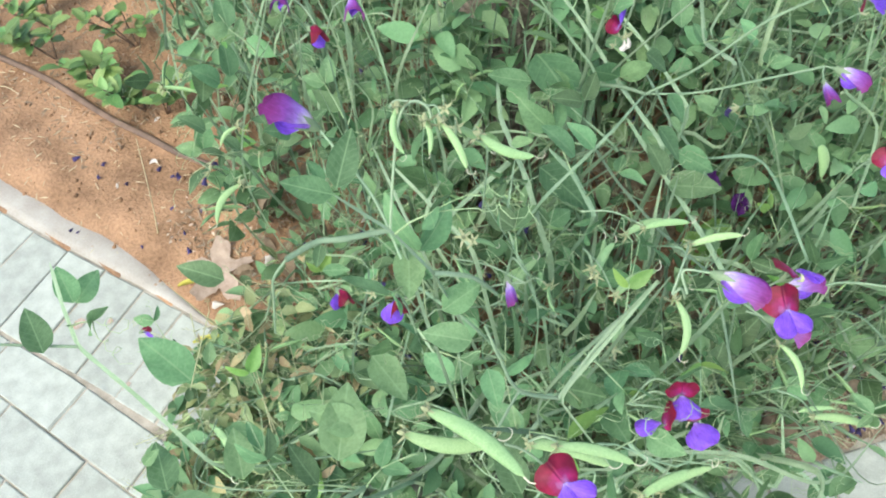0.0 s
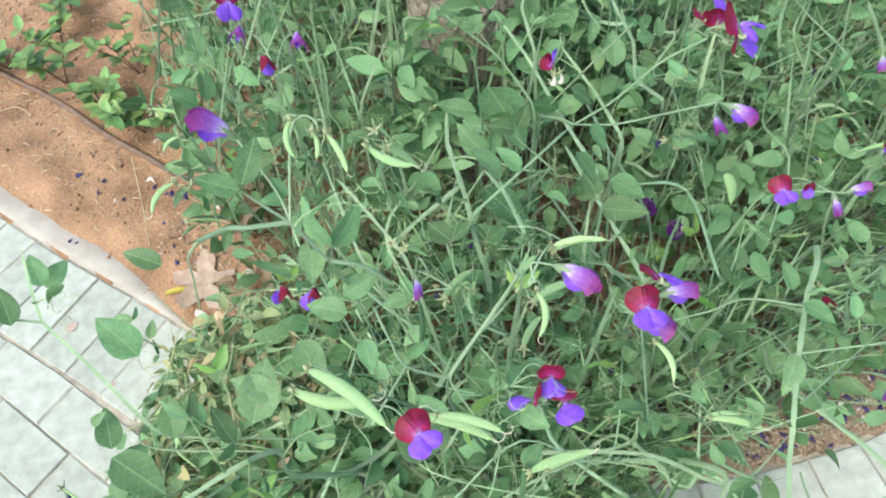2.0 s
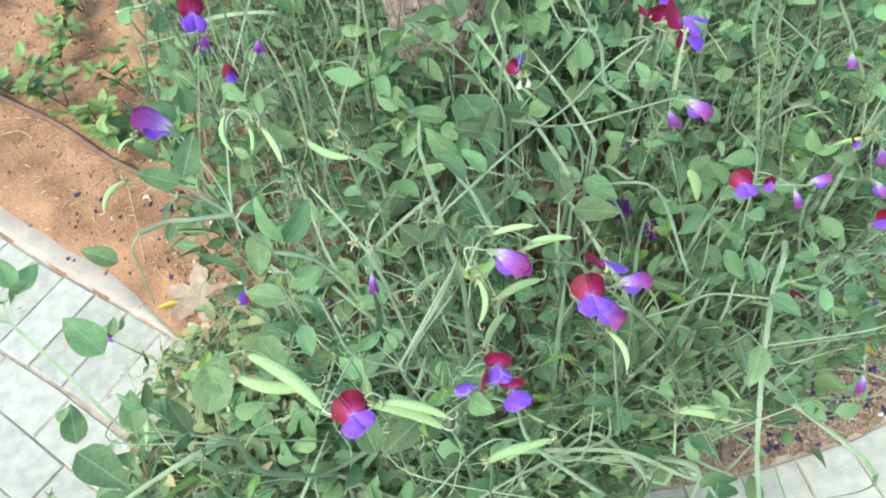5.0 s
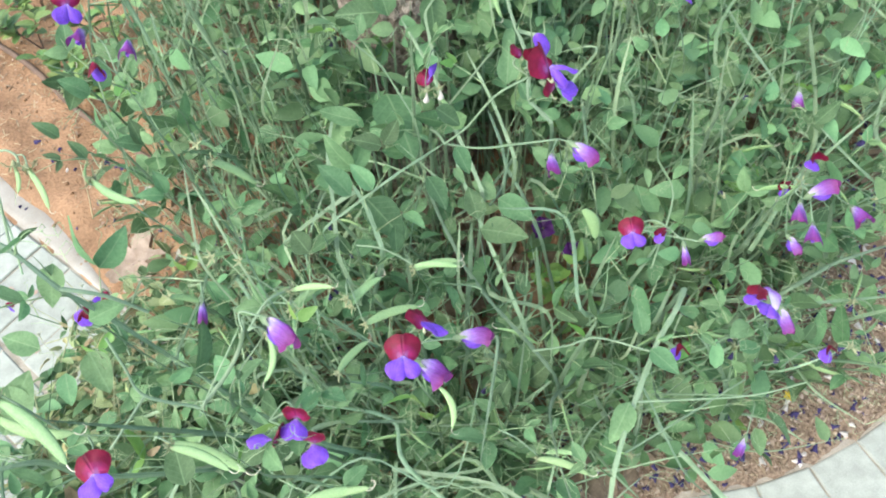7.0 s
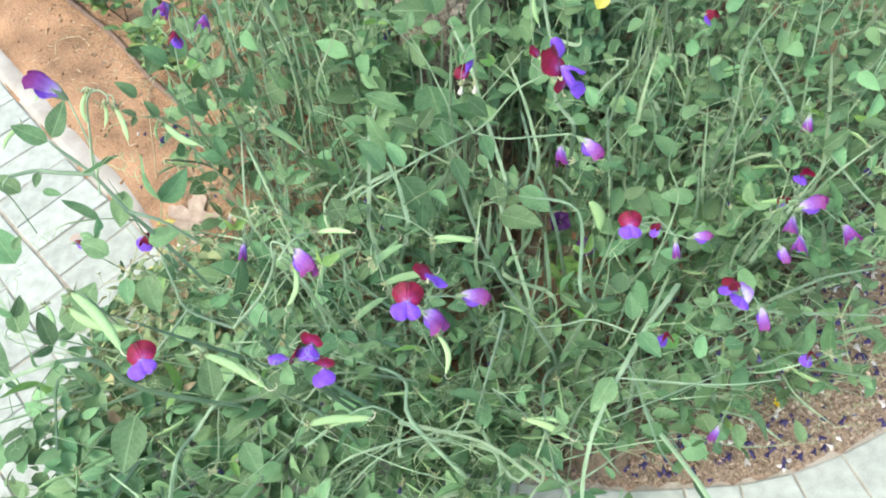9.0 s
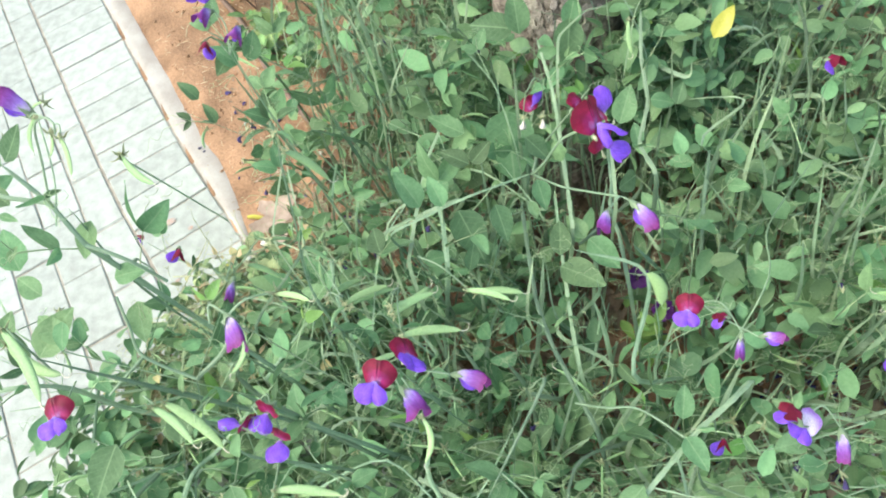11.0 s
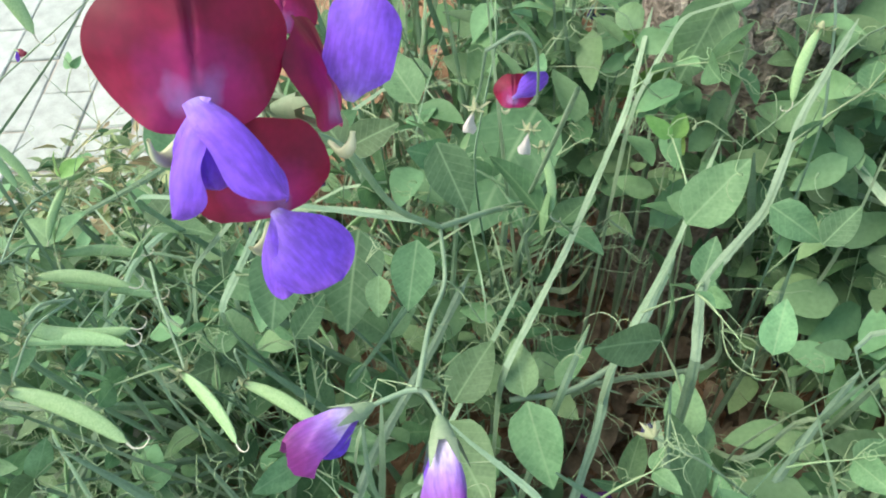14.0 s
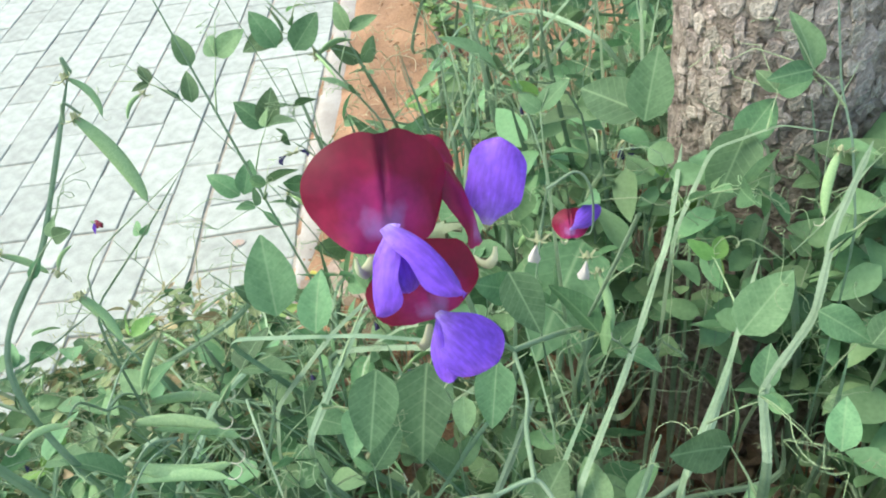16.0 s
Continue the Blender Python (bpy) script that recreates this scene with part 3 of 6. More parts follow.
def tendril(shape, start, way, reach, rng, forks=(1, 2, 3), thick=0.00047, first=()):
    """A thin forked tendril that ends in coils; first: places before it on the same thread."""
    way = Vector(way).normalized()
    for fork in range(rng.choice(forks)):
        d = (way + Vector((rng.uniform(-1, 1), rng.uniform(-1, 1), rng.uniform(-0.5, 0.8))) * 0.6).normalized()
        s1 = d.orthogonal().normalized()
        s2 = d.cross(s1)
        turns, r0 = rng.uniform(0.6, 2.4), rng.uniform(0.003, 0.010)
        length = reach * rng.uniform(0.5, 1.1)
        pts = []
        for k in range(21):
            t = k / 20
            c = max(0, (t - 0.45) / 0.55)
            a = c * turns * math.tau
            pts.append(start + d * length * (t if t < 0.45 else 0.45 + 0.35 * c) + s1 * (r0 * c ** 0.5 * (math.cos(a) - 1)) + s2 * (r0 * c ** 0.5 * math.sin(a)) + Vector((0, 0, -0.25 * length * t * t)))
        lead = list(first) if fork == 0 else []
        wide = [0.0012] * max(0, len(lead) - 1) + [0.0009] * min(1, len(lead)) + [thick * (1 - 0.5 * k / 20) for k in range(21)]
        shape.tube(lead + pts, wide, 4, 0.8)


LEAF_STALKS = []
for k in range(14):
    r = random.Random(300 + k)
    sh = Shape()
    reach = r.uniform(0.03, 0.06)
    end = Vector((0, reach, 0.006))
    tendril(sh, end, (r.uniform(-0.5, 0.5), 1, r.uniform(-0.2, 0.6)), r.uniform(0.05, 0.11), r, (1, 2, 2, 3), 0.00052, [Vector((0, 0, 0)), Vector((0, reach / 2, 0.005))])
    pair = []
    for side in (-1, 1):
        d = Vector((side * r.uniform(0.6, 1.3), 0.8, r.uniform(-0.35, 0.45)))
        pair.append((aim(end, d, (r.uniform(-1.3, 1.3), r.uniform(-1.0, 0.6), 1), r.uniform(0.6, 1.1)), r.randrange(5)))
    LEAF_STALKS.append((sh.mesh("leaf", TENDRIL), pair))


def leaf(plant, m, which, size=1.0, young=False):
    """A compound leaf: stalk and tendril, with a pair of leaflets."""
    mesh, pair = LEAF_STALKS[which % 14]
    ob = put("leaf", mesh, plant, m)
    for place, k in pair:
        put("leaflet", YOUNG_LEAVES[k % 2] if young else LEAVES[k], ob, place @ Matrix.Diagonal((size, size, size, 1)))
    return ob


LABELS = {"fill": "tangled blue-green sweet pea shoot with paired leaflets and curling tendrils", "flower": "sweet pea shoot with maroon and violet flowers",
          "pod": "sweet pea shoot hung with pale green seed pods", "long": "long winged sweet pea stem leaning over the paving"}


def pea(base, via, tip, seed, look_as="fill", leaves=8, thick=0.0022, leaf_size=1.0, bare=0.15, stiff=False, spent=0.0):
    """A sweet pea shoot from the ground at base through via to its tip; leaves: how many compound leaves it bears;
    stiff: nearly straight between its nodes; spent: chance of a side stalk with pods or withered flowers."""
    rng = random.Random(seed)
    root = new("sweet_pea")
    root.location = base
    tagged(root, LABELS[look_as], "plant", "sweet pea shoots in the bed")
    o = Vector(base)
    line = [p - o for p in bend([base, *via, tip], 10)]
    if stiff:
        knots = [Vector(q) - o for q in (base, *via, tip)]
        line = [a + (b - a) * (k / 10) for a, b in zip(knots, knots[1:]) for k in range(10)] + [knots[-1]]
        for turn in range(2):
            line = [line[0]] + [(a + b * 2 + c) / 4 for a, b, c in zip(line, line[1:], line[2:])] + [line[-1]]
    stem = Shape()
    stem.winged(line, thick * (1.35 if stiff else 1.7), 0.62, rng.uniform(0, 3.1))
    # long stems at the left take the paler STALK colour to imitate haze
    part("stem", stem, STALK if look_as == "long" and base[0] < 0.24 else STEM, root, smooth=False)
    spin = rng.uniform(0, 6.28)
    n = len(line) - 1
    for k in range(leaves):
        t = bare + (0.93 - bare) * (k + 0.6 * rng.random()) / leaves
        i = min(n - 1, int(t * n))
        way = (line[i + 1] - line[max(i - 1, 0)]).normalized()
        spin += 2.4 + rng.uniform(-0.5, 0.5)
        out = Vector((math.cos(spin), math.sin(spin), 0.45 + rng.uniform(-0.3, 0.4))) + way * 0.35
        leaf(root, aim(line[i], out, (0, 0, 1)), rng.randrange(14), leaf_size * rng.uniform(0.5, 1.2) * (1 if t < 0.75 else 0.7), rng.random() < (0.03 if t < 0.7 else 0.14))
        if rng.random() < 0.35:
            put("stipule", STIPULE, root, aim(line[i], out + Vector((0, 0, 0.5)), way, rng.uniform(0.8, 1.3)))
    if rng.random() < spent:
        i = rng.randrange(int(n * 0.6), n)
        a = rng.uniform(0, 6.283)
        out = Vector((math.cos(a), math.sin(a), rng.uniform(0.2, 1.0))).normalized()
        q = line[i] + out * rng.uniform(0.05, 0.10)
        s2 = Shape()
        s2.tube(bend([line[i], (line[i] + q) / 2 + Vector((0, 0, 0.008)), q], 5), 0.0011, 5, 0.8, 0.8)
        part("stalk", s2, STEM, root)
        for k in range(rng.choice((1, 2, 2, 3))):
            b = rng.uniform(0, 6.283)
            d = Vector((math.cos(b), math.sin(b), rng.uniform(-0.9, 0.35))).normalized()
            if rng.random() < 0.62:
                pod(root, o + q, o + q + d * rng.uniform(0.04, 0.066), rng.randrange(3))
            else:
                f = put("withered_flower", DRY_CALYX, root, aim(q, d, (0, 0, 1), rng.uniform(0.8, 1.2)), "withered flower with a straw-coloured calyx")
                put("petal", SHRIVELLED, f, aim((0, 0.006, 0), (rng.uniform(-0.5, 0.5), 1, -0.6)), "shrivelled dark blue petal")
    return root


def big_leaf(plant, at, ahead, up, length, which=0):
    """One large leaflet from its base at the world place at."""
    return put("leaflet", LEAVES[which], plant, Matrix.Translation(-plant.location) @ aim(at, ahead, up, length / (0.055, 0.048, 0.060, 0.050, 0.042, 0.055)[which]))


def stalk(plant, points, thick=0.0011):
    """A flower or pod stalk through world places."""
    s = Shape()
    s.tube([p - plant.location for p in bend(points, 8)], thick, 6, 0.8, 0.85)
    return part("stalk", s, STALK, plant)


def shed_flower(plant, at, ahead, size=1.0):
    """A spent flower: a pale bleached petal hanging from its calyx."""
    f = put("withered_flower", POD_CALYX, plant, Matrix.Translation(-plant.location) @ aim(at, ahead, (0, 0, 1), size), "spent flower with a pale calyx")
    put("petal", BLEACHED, f, aim((0, 0.004, 0), (0.2, 1, 0.1)), "bleached white petal")
    return f


# ---- tree trunk ----
def tree_trunk(x, y, r, lean=(0.0, 0.0)):
    s = Shape()
    rows = []
    n, sides = 170, 170
    for i in range(n + 1):
        z = -0.04 + 1.9 * i / n
        flare = 1 + 0.35 * math.exp(-(z + 0.04) / 0.10)
        row = []
        for k in range(sides):
            a = k * math.tau / sides
            q = Vector((math.cos(a) * 1.4, math.sin(a) * 1.4, z * 3.2))
            cell = noise.cell(Vector((q.x * 4 + noise.noise(q * 3), q.y * 4, q.z * 3.3 + noise.noise(q * 4 + Vector((3, 1, 2))))))
            rr = r * flare * (1 + 0.05 * noise.noise(q * 1.1) + 0.008 * cell + 0.02 * noise.noise(q * 7) + 0.03 * noise.noise(Vector((q.x * 11, q.y * 11, q.z * 3.5))) + 0.012 * noise.noise(q * 23))
            row.append(Vector((x + lean[0] * z + rr * math.cos(a), y + lean[1] * z + rr * math.sin(a), z)))
        rows.append(row)
    s.grid(rows, closed=True)
    s.grid([rows[-1], [Vector((x + lean[0] * 1.86, y + lean[1] * 1.86, 1.87))] * sides], closed=True)
    t = tagged(new("tree"), "tree trunk with grey flaking bark standing among the sweet peas", "tree")
    part("trunk", s, BARK, t)
    rng = random.Random(3)
    flakes = []
    for k in range(7):
        f = Shape()
        w, h = rng.uniform(0.006, 0.011), rng.uniform(0.009, 0.019)
        rows = []
        for q, up in ((1.0, -0.005), (0.95, 0.0003), (0.82, 0.0012), (0.4, 0.0009), (0.02, 0.0011)):
            rows.append([Vector((q * w * math.cos(a) * (1 + 0.5 * noise.noise((math.cos(a) * 2.6, math.sin(a) * 2.6, k * 3.1))), -up + 0.0011 * noise.noise((q * math.cos(a) * 3, q * math.sin(a) * 3, k)), q * h * math.sin(a) * (1 + 0.5 * noise.noise((math.cos(a) * 2.6, math.sin(a) * 2.6, k * 3.1 + 9))))) for a in [j * math.tau / 11 for j in range(11)]])
        f.grid(rows, closed=True)
        flakes.append(f.mesh("bark_flake", FLAKE, False))
    count = 0
    for i in range(22):
        z = 0.48 + 0.0185 * i
        for j in range(15):
            a = math.radians(-163 + 9.6 * j + 4.8 * (i % 2) + rng.uniform(-3, 3))
            if rng.random() < 0.14 or count > 290:
                continue
            count += 1
            rr = r * (1.012 + 0.05 * noise.noise(Vector((math.cos(a) * 1.4, math.sin(a) * 1.4, z * 3.2)) * 1.1) + rng.uniform(-0.012, 0.014))
            m = pose(x + lean[0] * z + rr * math.cos(a), y + lean[1] * z + rr * math.sin(a), z + rng.uniform(-0.006, 0.006), rng.uniform(-6, 6), rng.uniform(-14, 14), math.degrees(a) + 90 + rng.uniform(-7, 7))
            put("bark_flake", rng.choice(flakes), t, m @ Matrix.Scale(rng.uniform(0.75, 1.15), 4))
    return t


TRUNK = (0.756, -0.315)
tree_trunk(*TRUNK, 0.112)

# ---- sweet peas with their flowers, pods and long stems ----

p = pea((0.56, -0.58, 0), [(0.552, -0.61, 0.25), (0.541, -0.635, 0.44)], (0.539, -0.645, 0.505), 11, "flower", 5)
stalk(p, [(0.539, -0.645, 0.505), (0.518, -0.69, 0.548), (0.494, -0.733, 0.584)], 0.0026)
stalk(p, [(0.494, -0.733, 0.584), (0.487, -0.79, 0.67), (0.49, -0.84, 0.76), (0.494, -0.887, 0.82)], 0.0017)
stalk(p, [(0.494, -0.733, 0.584), (0.506, -0.79, 0.612), (0.511, -0.85, 0.665), (0.519, -0.908, 0.715)], 0.0015)
stalk(p, [(0.539, -0.645, 0.505), (0.549, -0.672, 0.56), (0.571, -0.758, 0.719)], 0.0018)
flower(p, (0.487, -0.911, 0.854), (0.471, -0.808, 0.355), (0.062, 0.431, 0.9), 1.05, "fresh", 0, [((-0.463, 0.7, -0.544), (-0.407, 0.299, 0.863), 0.0275, 4), ((0.319, 0.408, -0.851), (0.938, 0.228, 0.262), 0.0243, 5), ((0.0, 0.513, -0.857), (-0.007, 0.865, 0.502), 0.0185, 1)])
stalk(p, [(0.494, -0.887, 0.82), (0.485, -0.89, 0.841), (0.487, -0.911, 0.854)])
flower(p, (0.496, -0.913, 0.825), (0.436, -0.895, -0.096), (-0.088, -0.149, 0.985), 0.92, "fresh", 1, [((0.284, 0.87, -0.402), (-0.184, 0.475, 0.86), 0.0228, 2), ((-0.375, 0.869, -0.322), (-0.16, 0.304, 0.939), 0.0250, 0)])
stalk(p, [(0.494, -0.887, 0.82), (0.49, -0.889, 0.832), (0.496, -0.913, 0.825)])
flower(p, (0.505, -0.892, 0.832), (0.998, 0.064, 0.012), (-0.05, 0.637, 0.769), 0.95, "fresh", 1, [((0.064, 0.27, 0.95), (0.998, 0.009, 0.054), 0.0285, 3)])
stalk(p, [(0.494, -0.887, 0.82), (0.488, -0.89, 0.834), (0.505, -0.892, 0.832)])
flower(p, (0.493, -0.872, 0.841), (0.521, -0.633, 0.573), (0.006, 0.674, 0.738), 0.52, "fresh", 1, [])
stalk(p, [(0.494, -0.887, 0.82), (0.487, -0.872, 0.832), (0.493, -0.872, 0.841)])
flower(p, (0.504, -0.914, 0.713), (-0.782, -0.616, 0.094), (-0.318, 0.524, 0.79), 0.95, "bud", 0)
stalk(p, [(0.519, -0.908, 0.715), (0.514, -0.909, 0.714), (0.504, -0.914, 0.713)])
flower(p, (0.527, -0.915, 0.71), (0.229, -0.955, -0.188), (0.623, -0.004, 0.782), 1.15, "bud", 0)
stalk(p, [(0.519, -0.908, 0.715), (0.522, -0.909, 0.713), (0.527, -0.915, 0.71)])

p = pea((0.55, -0.55, 0), [(0.53, -0.6, 0.35)], (0.52, -0.66, 0.72), 12, "flower", 6)
flower(p, (0.535, -0.66, 0.622), (-0.093, -0.807, 0.583), (-0.052, 0.589, 0.807), 0.66, "fresh", 0, [((-0.866, 0.064, 0.496), (-0.548, 0.743, -0.384), 0.0318, 1)])
stalk(p, [(0.522, -0.685, 0.68), (0.540, -0.672, 0.682), (0.549, -0.672, 0.667), (0.549, -0.668, 0.63), (0.542, -0.66, 0.617)], 0.0011)
stalk(p, [(0.522, -0.683, 0.68), (0.517, -0.68, 0.650), (0.514, -0.682, 0.64)], 0.0010)
shed_flower(p, (0.514, -0.682, 0.64), (-0.1, -0.3, -0.9), 0.9)
shed_flower(p, (0.545, -0.67, 0.612), (0.0, -0.4, -0.9), 0.9)

p = pea((0.16, -0.7, 0), [(0.08, -0.75, 0.4), (0.03, -0.78, 0.75)], (0.026, -0.77, 0.9), 13, "long", 5, bare=0.35)
flower(p, (0.044, -0.634, 0.645), (-0.201, -0.975, 0.094), (0.606, -0.048, 0.794), 0.9, "half", 0)
flower(p, (0.037, -0.701, 0.949), (-0.401, 0.505, 0.764), (0.879, -0.022, 0.476), 1.18, "bud", 0)
stalk(p, [(0.012, -0.785, 0.9), (0.029, -0.749, 0.923), (0.037, -0.701, 0.949)])
flower(p, (0.032, -0.745, 0.775), (-0.68, -0.709, 0.186), (0.073, 0.187, 0.98), 0.8, "half", 0)
stalk(p, [(0.025, -0.77, 0.7), (0.037, -0.749, 0.743), (0.032, -0.745, 0.775)])
pod(p, (0.051, -0.757, 0.995), (0.036, -0.773, 0.976), 1, (-0.793, 0.597, 0.123))
pod(p, (0.069, -0.783, 0.984), (0.062, -0.807, 0.962), 0, (0.902, -0.403, 0.153))
pod(p, (0.095, -0.786, 0.941), (0.111, -0.821, 0.926), 2, (0.83, 0.149, 0.537))
pod(p, (-0.014, -0.66, 0.918), (-0.045, -0.663, 0.908), 1, (-0.268, 0.748, 0.607))
pod(p, (0.027, -0.613, 0.905), (0.007, -0.611, 0.9), 1, (-0.097, 0.728, 0.679))
pod(p, (0.063, -0.776, 0.986), (0.052, -0.787, 0.972), 2, (-0.77, 0.629, 0.11))

p = pea((0.22, -0.84, 0), [(0.1, -0.86, 0.45)], (-0.04, -0.89, 0.87), 14, "flower", 6)
flower(p, (-0.035, -0.947, 0.859), (-0.266, -0.49, 0.83), (0.1, 0.842, 0.53), 0.72, "fresh", 0)
stalk(p, [(-0.03, -0.9, 0.83), (-0.029, -0.917, 0.843), (-0.035, -0.947, 0.859)])
pod(p, (-0.052, -0.86, 0.889), (-0.043, -0.928, 0.862), 0, (0.976, 0.044, 0.213))
stalk(p, [(-0.04, -0.89, 0.85), (-0.046, -0.875, 0.881), (-0.052, -0.86, 0.889)])
pod(p, (-0.075, -0.852, 0.856), (-0.038, -0.901, 0.842), 2, (0.793, 0.498, 0.351))
pod(p, (0.01, -0.918, 0.769), (0.036, -0.971, 0.762), 0, (0.862, 0.378, 0.338))
stalk(p, [(0, -0.9, 0.76), (0.005, -0.909, 0.776), (0.01, -0.918, 0.769)])

p = pea((0.25, -0.86, 0), [(0.12, -0.88, 0.45)], (0.08, -0.93, 0.74), 15, "flower", 6)
flower(p, (0.107, -0.969, 0.752), (-0.781, -0.599, 0.175), (0.131, 0.117, 0.984), 0.75, "fresh", 2, [((0.258, 0.953, -0.158), (0.207, 0.169, 0.964), 0.0227, 0), ((-0.422, 0.901, -0.1), (-0.191, 0.189, 0.963), 0.0227, 1)])
stalk(p, [(0.085, -0.94, 0.72), (0.106, -0.947, 0.742), (0.107, -0.969, 0.752)])
flower(p, (0.079, -0.975, 0.749), (-0.65, 0.755, 0.088), (0.664, 0.507, 0.55), 0.72, "fresh", 1, [((-0.208, 0.976, -0.069), (-0.671, 0.069, 0.739), 0.0250, 1)])
stalk(p, [(0.085, -0.94, 0.72), (0.09, -0.966, 0.741), (0.079, -0.975, 0.749)])
flower(p, (0.104, -0.987, 0.728), (-0.726, -0.684, -0.067), (-0.07, -0.024, 0.997), 0.66, "fresh", 1, [((0, 1, 0), (0.219, -0.032, 0.975), 0.0273, 0), ((-0.542, 0.833, 0.114), (-0.189, 0.032, 0.981), 0.0273, 0)])
stalk(p, [(0.085, -0.94, 0.72), (0.103, -0.955, 0.733), (0.104, -0.987, 0.728)])
pod(p, (0.075, -0.993, 0.61), (0.12, -1.02, 0.62), 0, (0.452, 0.852, 0.266))

p = pea((0.36, -0.86, 0), [(0.27, -0.92, 0.4)], (0.22, -0.965, 0.75), 16, "flower", 6)
flower(p, (0.209, -1, 0.764), (-0.386, -0.53, 0.755), (0.5, 0.568, 0.654), 0.85, "fresh", 0)
stalk(p, [(0.225, -0.975, 0.72), (0.222, -0.981, 0.741), (0.209, -1, 0.764)])
flower(p, (0.24, -0.99, 0.764), (0.648, -0.417, 0.637), (0.433, 0.89, 0.142), 0.85, "fresh", 1)
stalk(p, [(0.228, -0.975, 0.72), (0.226, -0.977, 0.742), (0.24, -0.99, 0.764)])
flower(p, (0.223, -0.99, 0.714), (0.279, -0.957, 0.073), (0.636, 0.241, 0.733), 1.15, "bud", 0)
stalk(p, [(0.228, -0.975, 0.71), (0.222, -0.971, 0.719), (0.223, -0.99, 0.714)])
flower(p, (0.274, -0.988, 0.683), (0.707, -0.672, 0.222), (0.372, 0.619, 0.692), 1.15, "bud", 0)
stalk(p, [(0.24, -0.975, 0.69), (0.249, -0.974, 0.692), (0.274, -0.988, 0.683)])
pod(p, (0.236, -1.016, 0.678), (0.218, -1.053, 0.658), 1, (0.896, -0.443, 0.013))
stalk(p, [(0.228, -0.975, 0.7), (0.232, -0.996, 0.701), (0.236, -1.016, 0.678)])

p = pea((0.27, -0.8, 0), [(0.18, -0.86, 0.45)], (0.115, -0.93, 0.88), 17, "flower", 6)
flower(p, (0.127, -0.95, 0.889), (0.127, -0.986, 0.111), (0.669, 0.167, 0.724), 1.1, "bud", 0)
stalk(p, [(0.11, -0.945, 0.88), (0.117, -0.936, 0.891), (0.127, -0.95, 0.889)])
flower(p, (0.115, -0.795, 0.738), (-0.603, -0.791, -0.098), (0.112, -0.206, 0.972), 0.85, "bud", 0)
stalk(p, [(0.112, -0.82, 0.77), (0.121, -0.798, 0.763), (0.115, -0.795, 0.738)])
pod(p, (0.13, -0.941, 0.838), (0.103, -0.964, 0.819), 1, (0.628, -0.777, 0.049))
stalk(p, [(0.115, -0.935, 0.86), (0.122, -0.938, 0.861), (0.13, -0.941, 0.838)])
pod(p, (0.165, -0.922, 0.849), (0.191, -0.949, 0.855), 0, (0.547, 0.645, 0.534))
stalk(p, [(0.115, -0.935, 0.86), (0.14, -0.929, 0.867), (0.165, -0.922, 0.849)])

p = pea((0.58, -0.86, 0), [(0.56, -0.94, 0.3)], (0.55, -0.985, 0.56), 18, "flower", 6)
flower(p, (0.544, -1.01, 0.603), (-0.535, -0.442, 0.72), (0.412, 0.608, 0.679), 0.78, "fresh", 0)
stalk(p, [(0.56, -0.985, 0.55), (0.558, -0.992, 0.576), (0.544, -1.01, 0.603)])
flower(p, (0.576, -1.041, 0.603), (-0.849, 0.383, 0.363), (0.524, 0.523, 0.673), 0.7, "half", 0)
stalk(p, [(0.57, -0.99, 0.555), (0.583, -1.02, 0.583), (0.576, -1.041, 0.603)])
flower(p, (0.575, -1.061, 0.604), (-0.62, -0.734, -0.276), (-0.304, -0.1, 0.947), 0.9, "bud", 0)
stalk(p, [(0.575, -0.99, 0.56), (0.582, -1.017, 0.593), (0.575, -1.061, 0.604)])
flower(p, (0.588, -1.073, 0.6), (0.548, -0.62, 0.562), (0.214, 0.753, 0.623), 0.9, "bud", 0)
stalk(p, [(0.575, -0.99, 0.56), (0.575, -1.024, 0.581), (0.588, -1.073, 0.6)])

p = pea((0.84, -0.98, 0), [(0.81, -1.05, 0.3)], (0.765, -1.1, 0.6), 19, "flower", 6)
flower(p, (0.746, -1.108, 0.634), (-0.187, -0.336, 0.923), (0.523, 0.761, 0.383), 0.95, "half", 0)
stalk(p, [(0.77, -1.105, 0.56), (0.76, -1.102, 0.594), (0.746, -1.108, 0.634)])
flower(p, (0.75, -1.12, 0.565), (0.522, -0.451, 0.724), (-0.06, 0.827, 0.558), 1.25, "bud", 0)
stalk(p, [(0.77, -1.105, 0.56), (0.754, -1.107, 0.562), (0.75, -1.12, 0.565)])
flower(p, (0.824, -1.087, 0.481), (-0.64, 0.545, 0.541), (0.767, 0.426, 0.48), 0.95, "half", 0)
stalk(p, [(0.77, -1.105, 0.56), (0.805, -1.103, 0.522), (0.824, -1.087, 0.481)])
flower(p, (0.779, -1.11, 0.525), (-0.864, -0.49, -0.115), (-0.23, 0.181, 0.956), 1.05, "bud", 0)
stalk(p, [(0.77, -1.105, 0.56), (0.785, -1.102, 0.552), (0.779, -1.11, 0.525)])
flower(p, (0.749, -1.143, 0.537), (-0.847, -0.485, 0.22), (0.031, 0.368, 0.93), 1.15, "bud", 0)
stalk(p, [(0.77, -1.105, 0.56), (0.77, -1.118, 0.554), (0.749, -1.143, 0.537)])
flower(p, (0.843, -1.155, 0.487), (-0.448, -0.822, 0.352), (0.038, 0.376, 0.926), 1.15, "bud", 0)
stalk(p, [(0.77, -1.105, 0.56), (0.812, -1.12, 0.527), (0.843, -1.155, 0.487)])
flower(p, (0.742, -1.122, 0.494), (-0.287, -0.956, -0.065), (0.527, -0.214, 0.823), 0.95, "bud", 0)
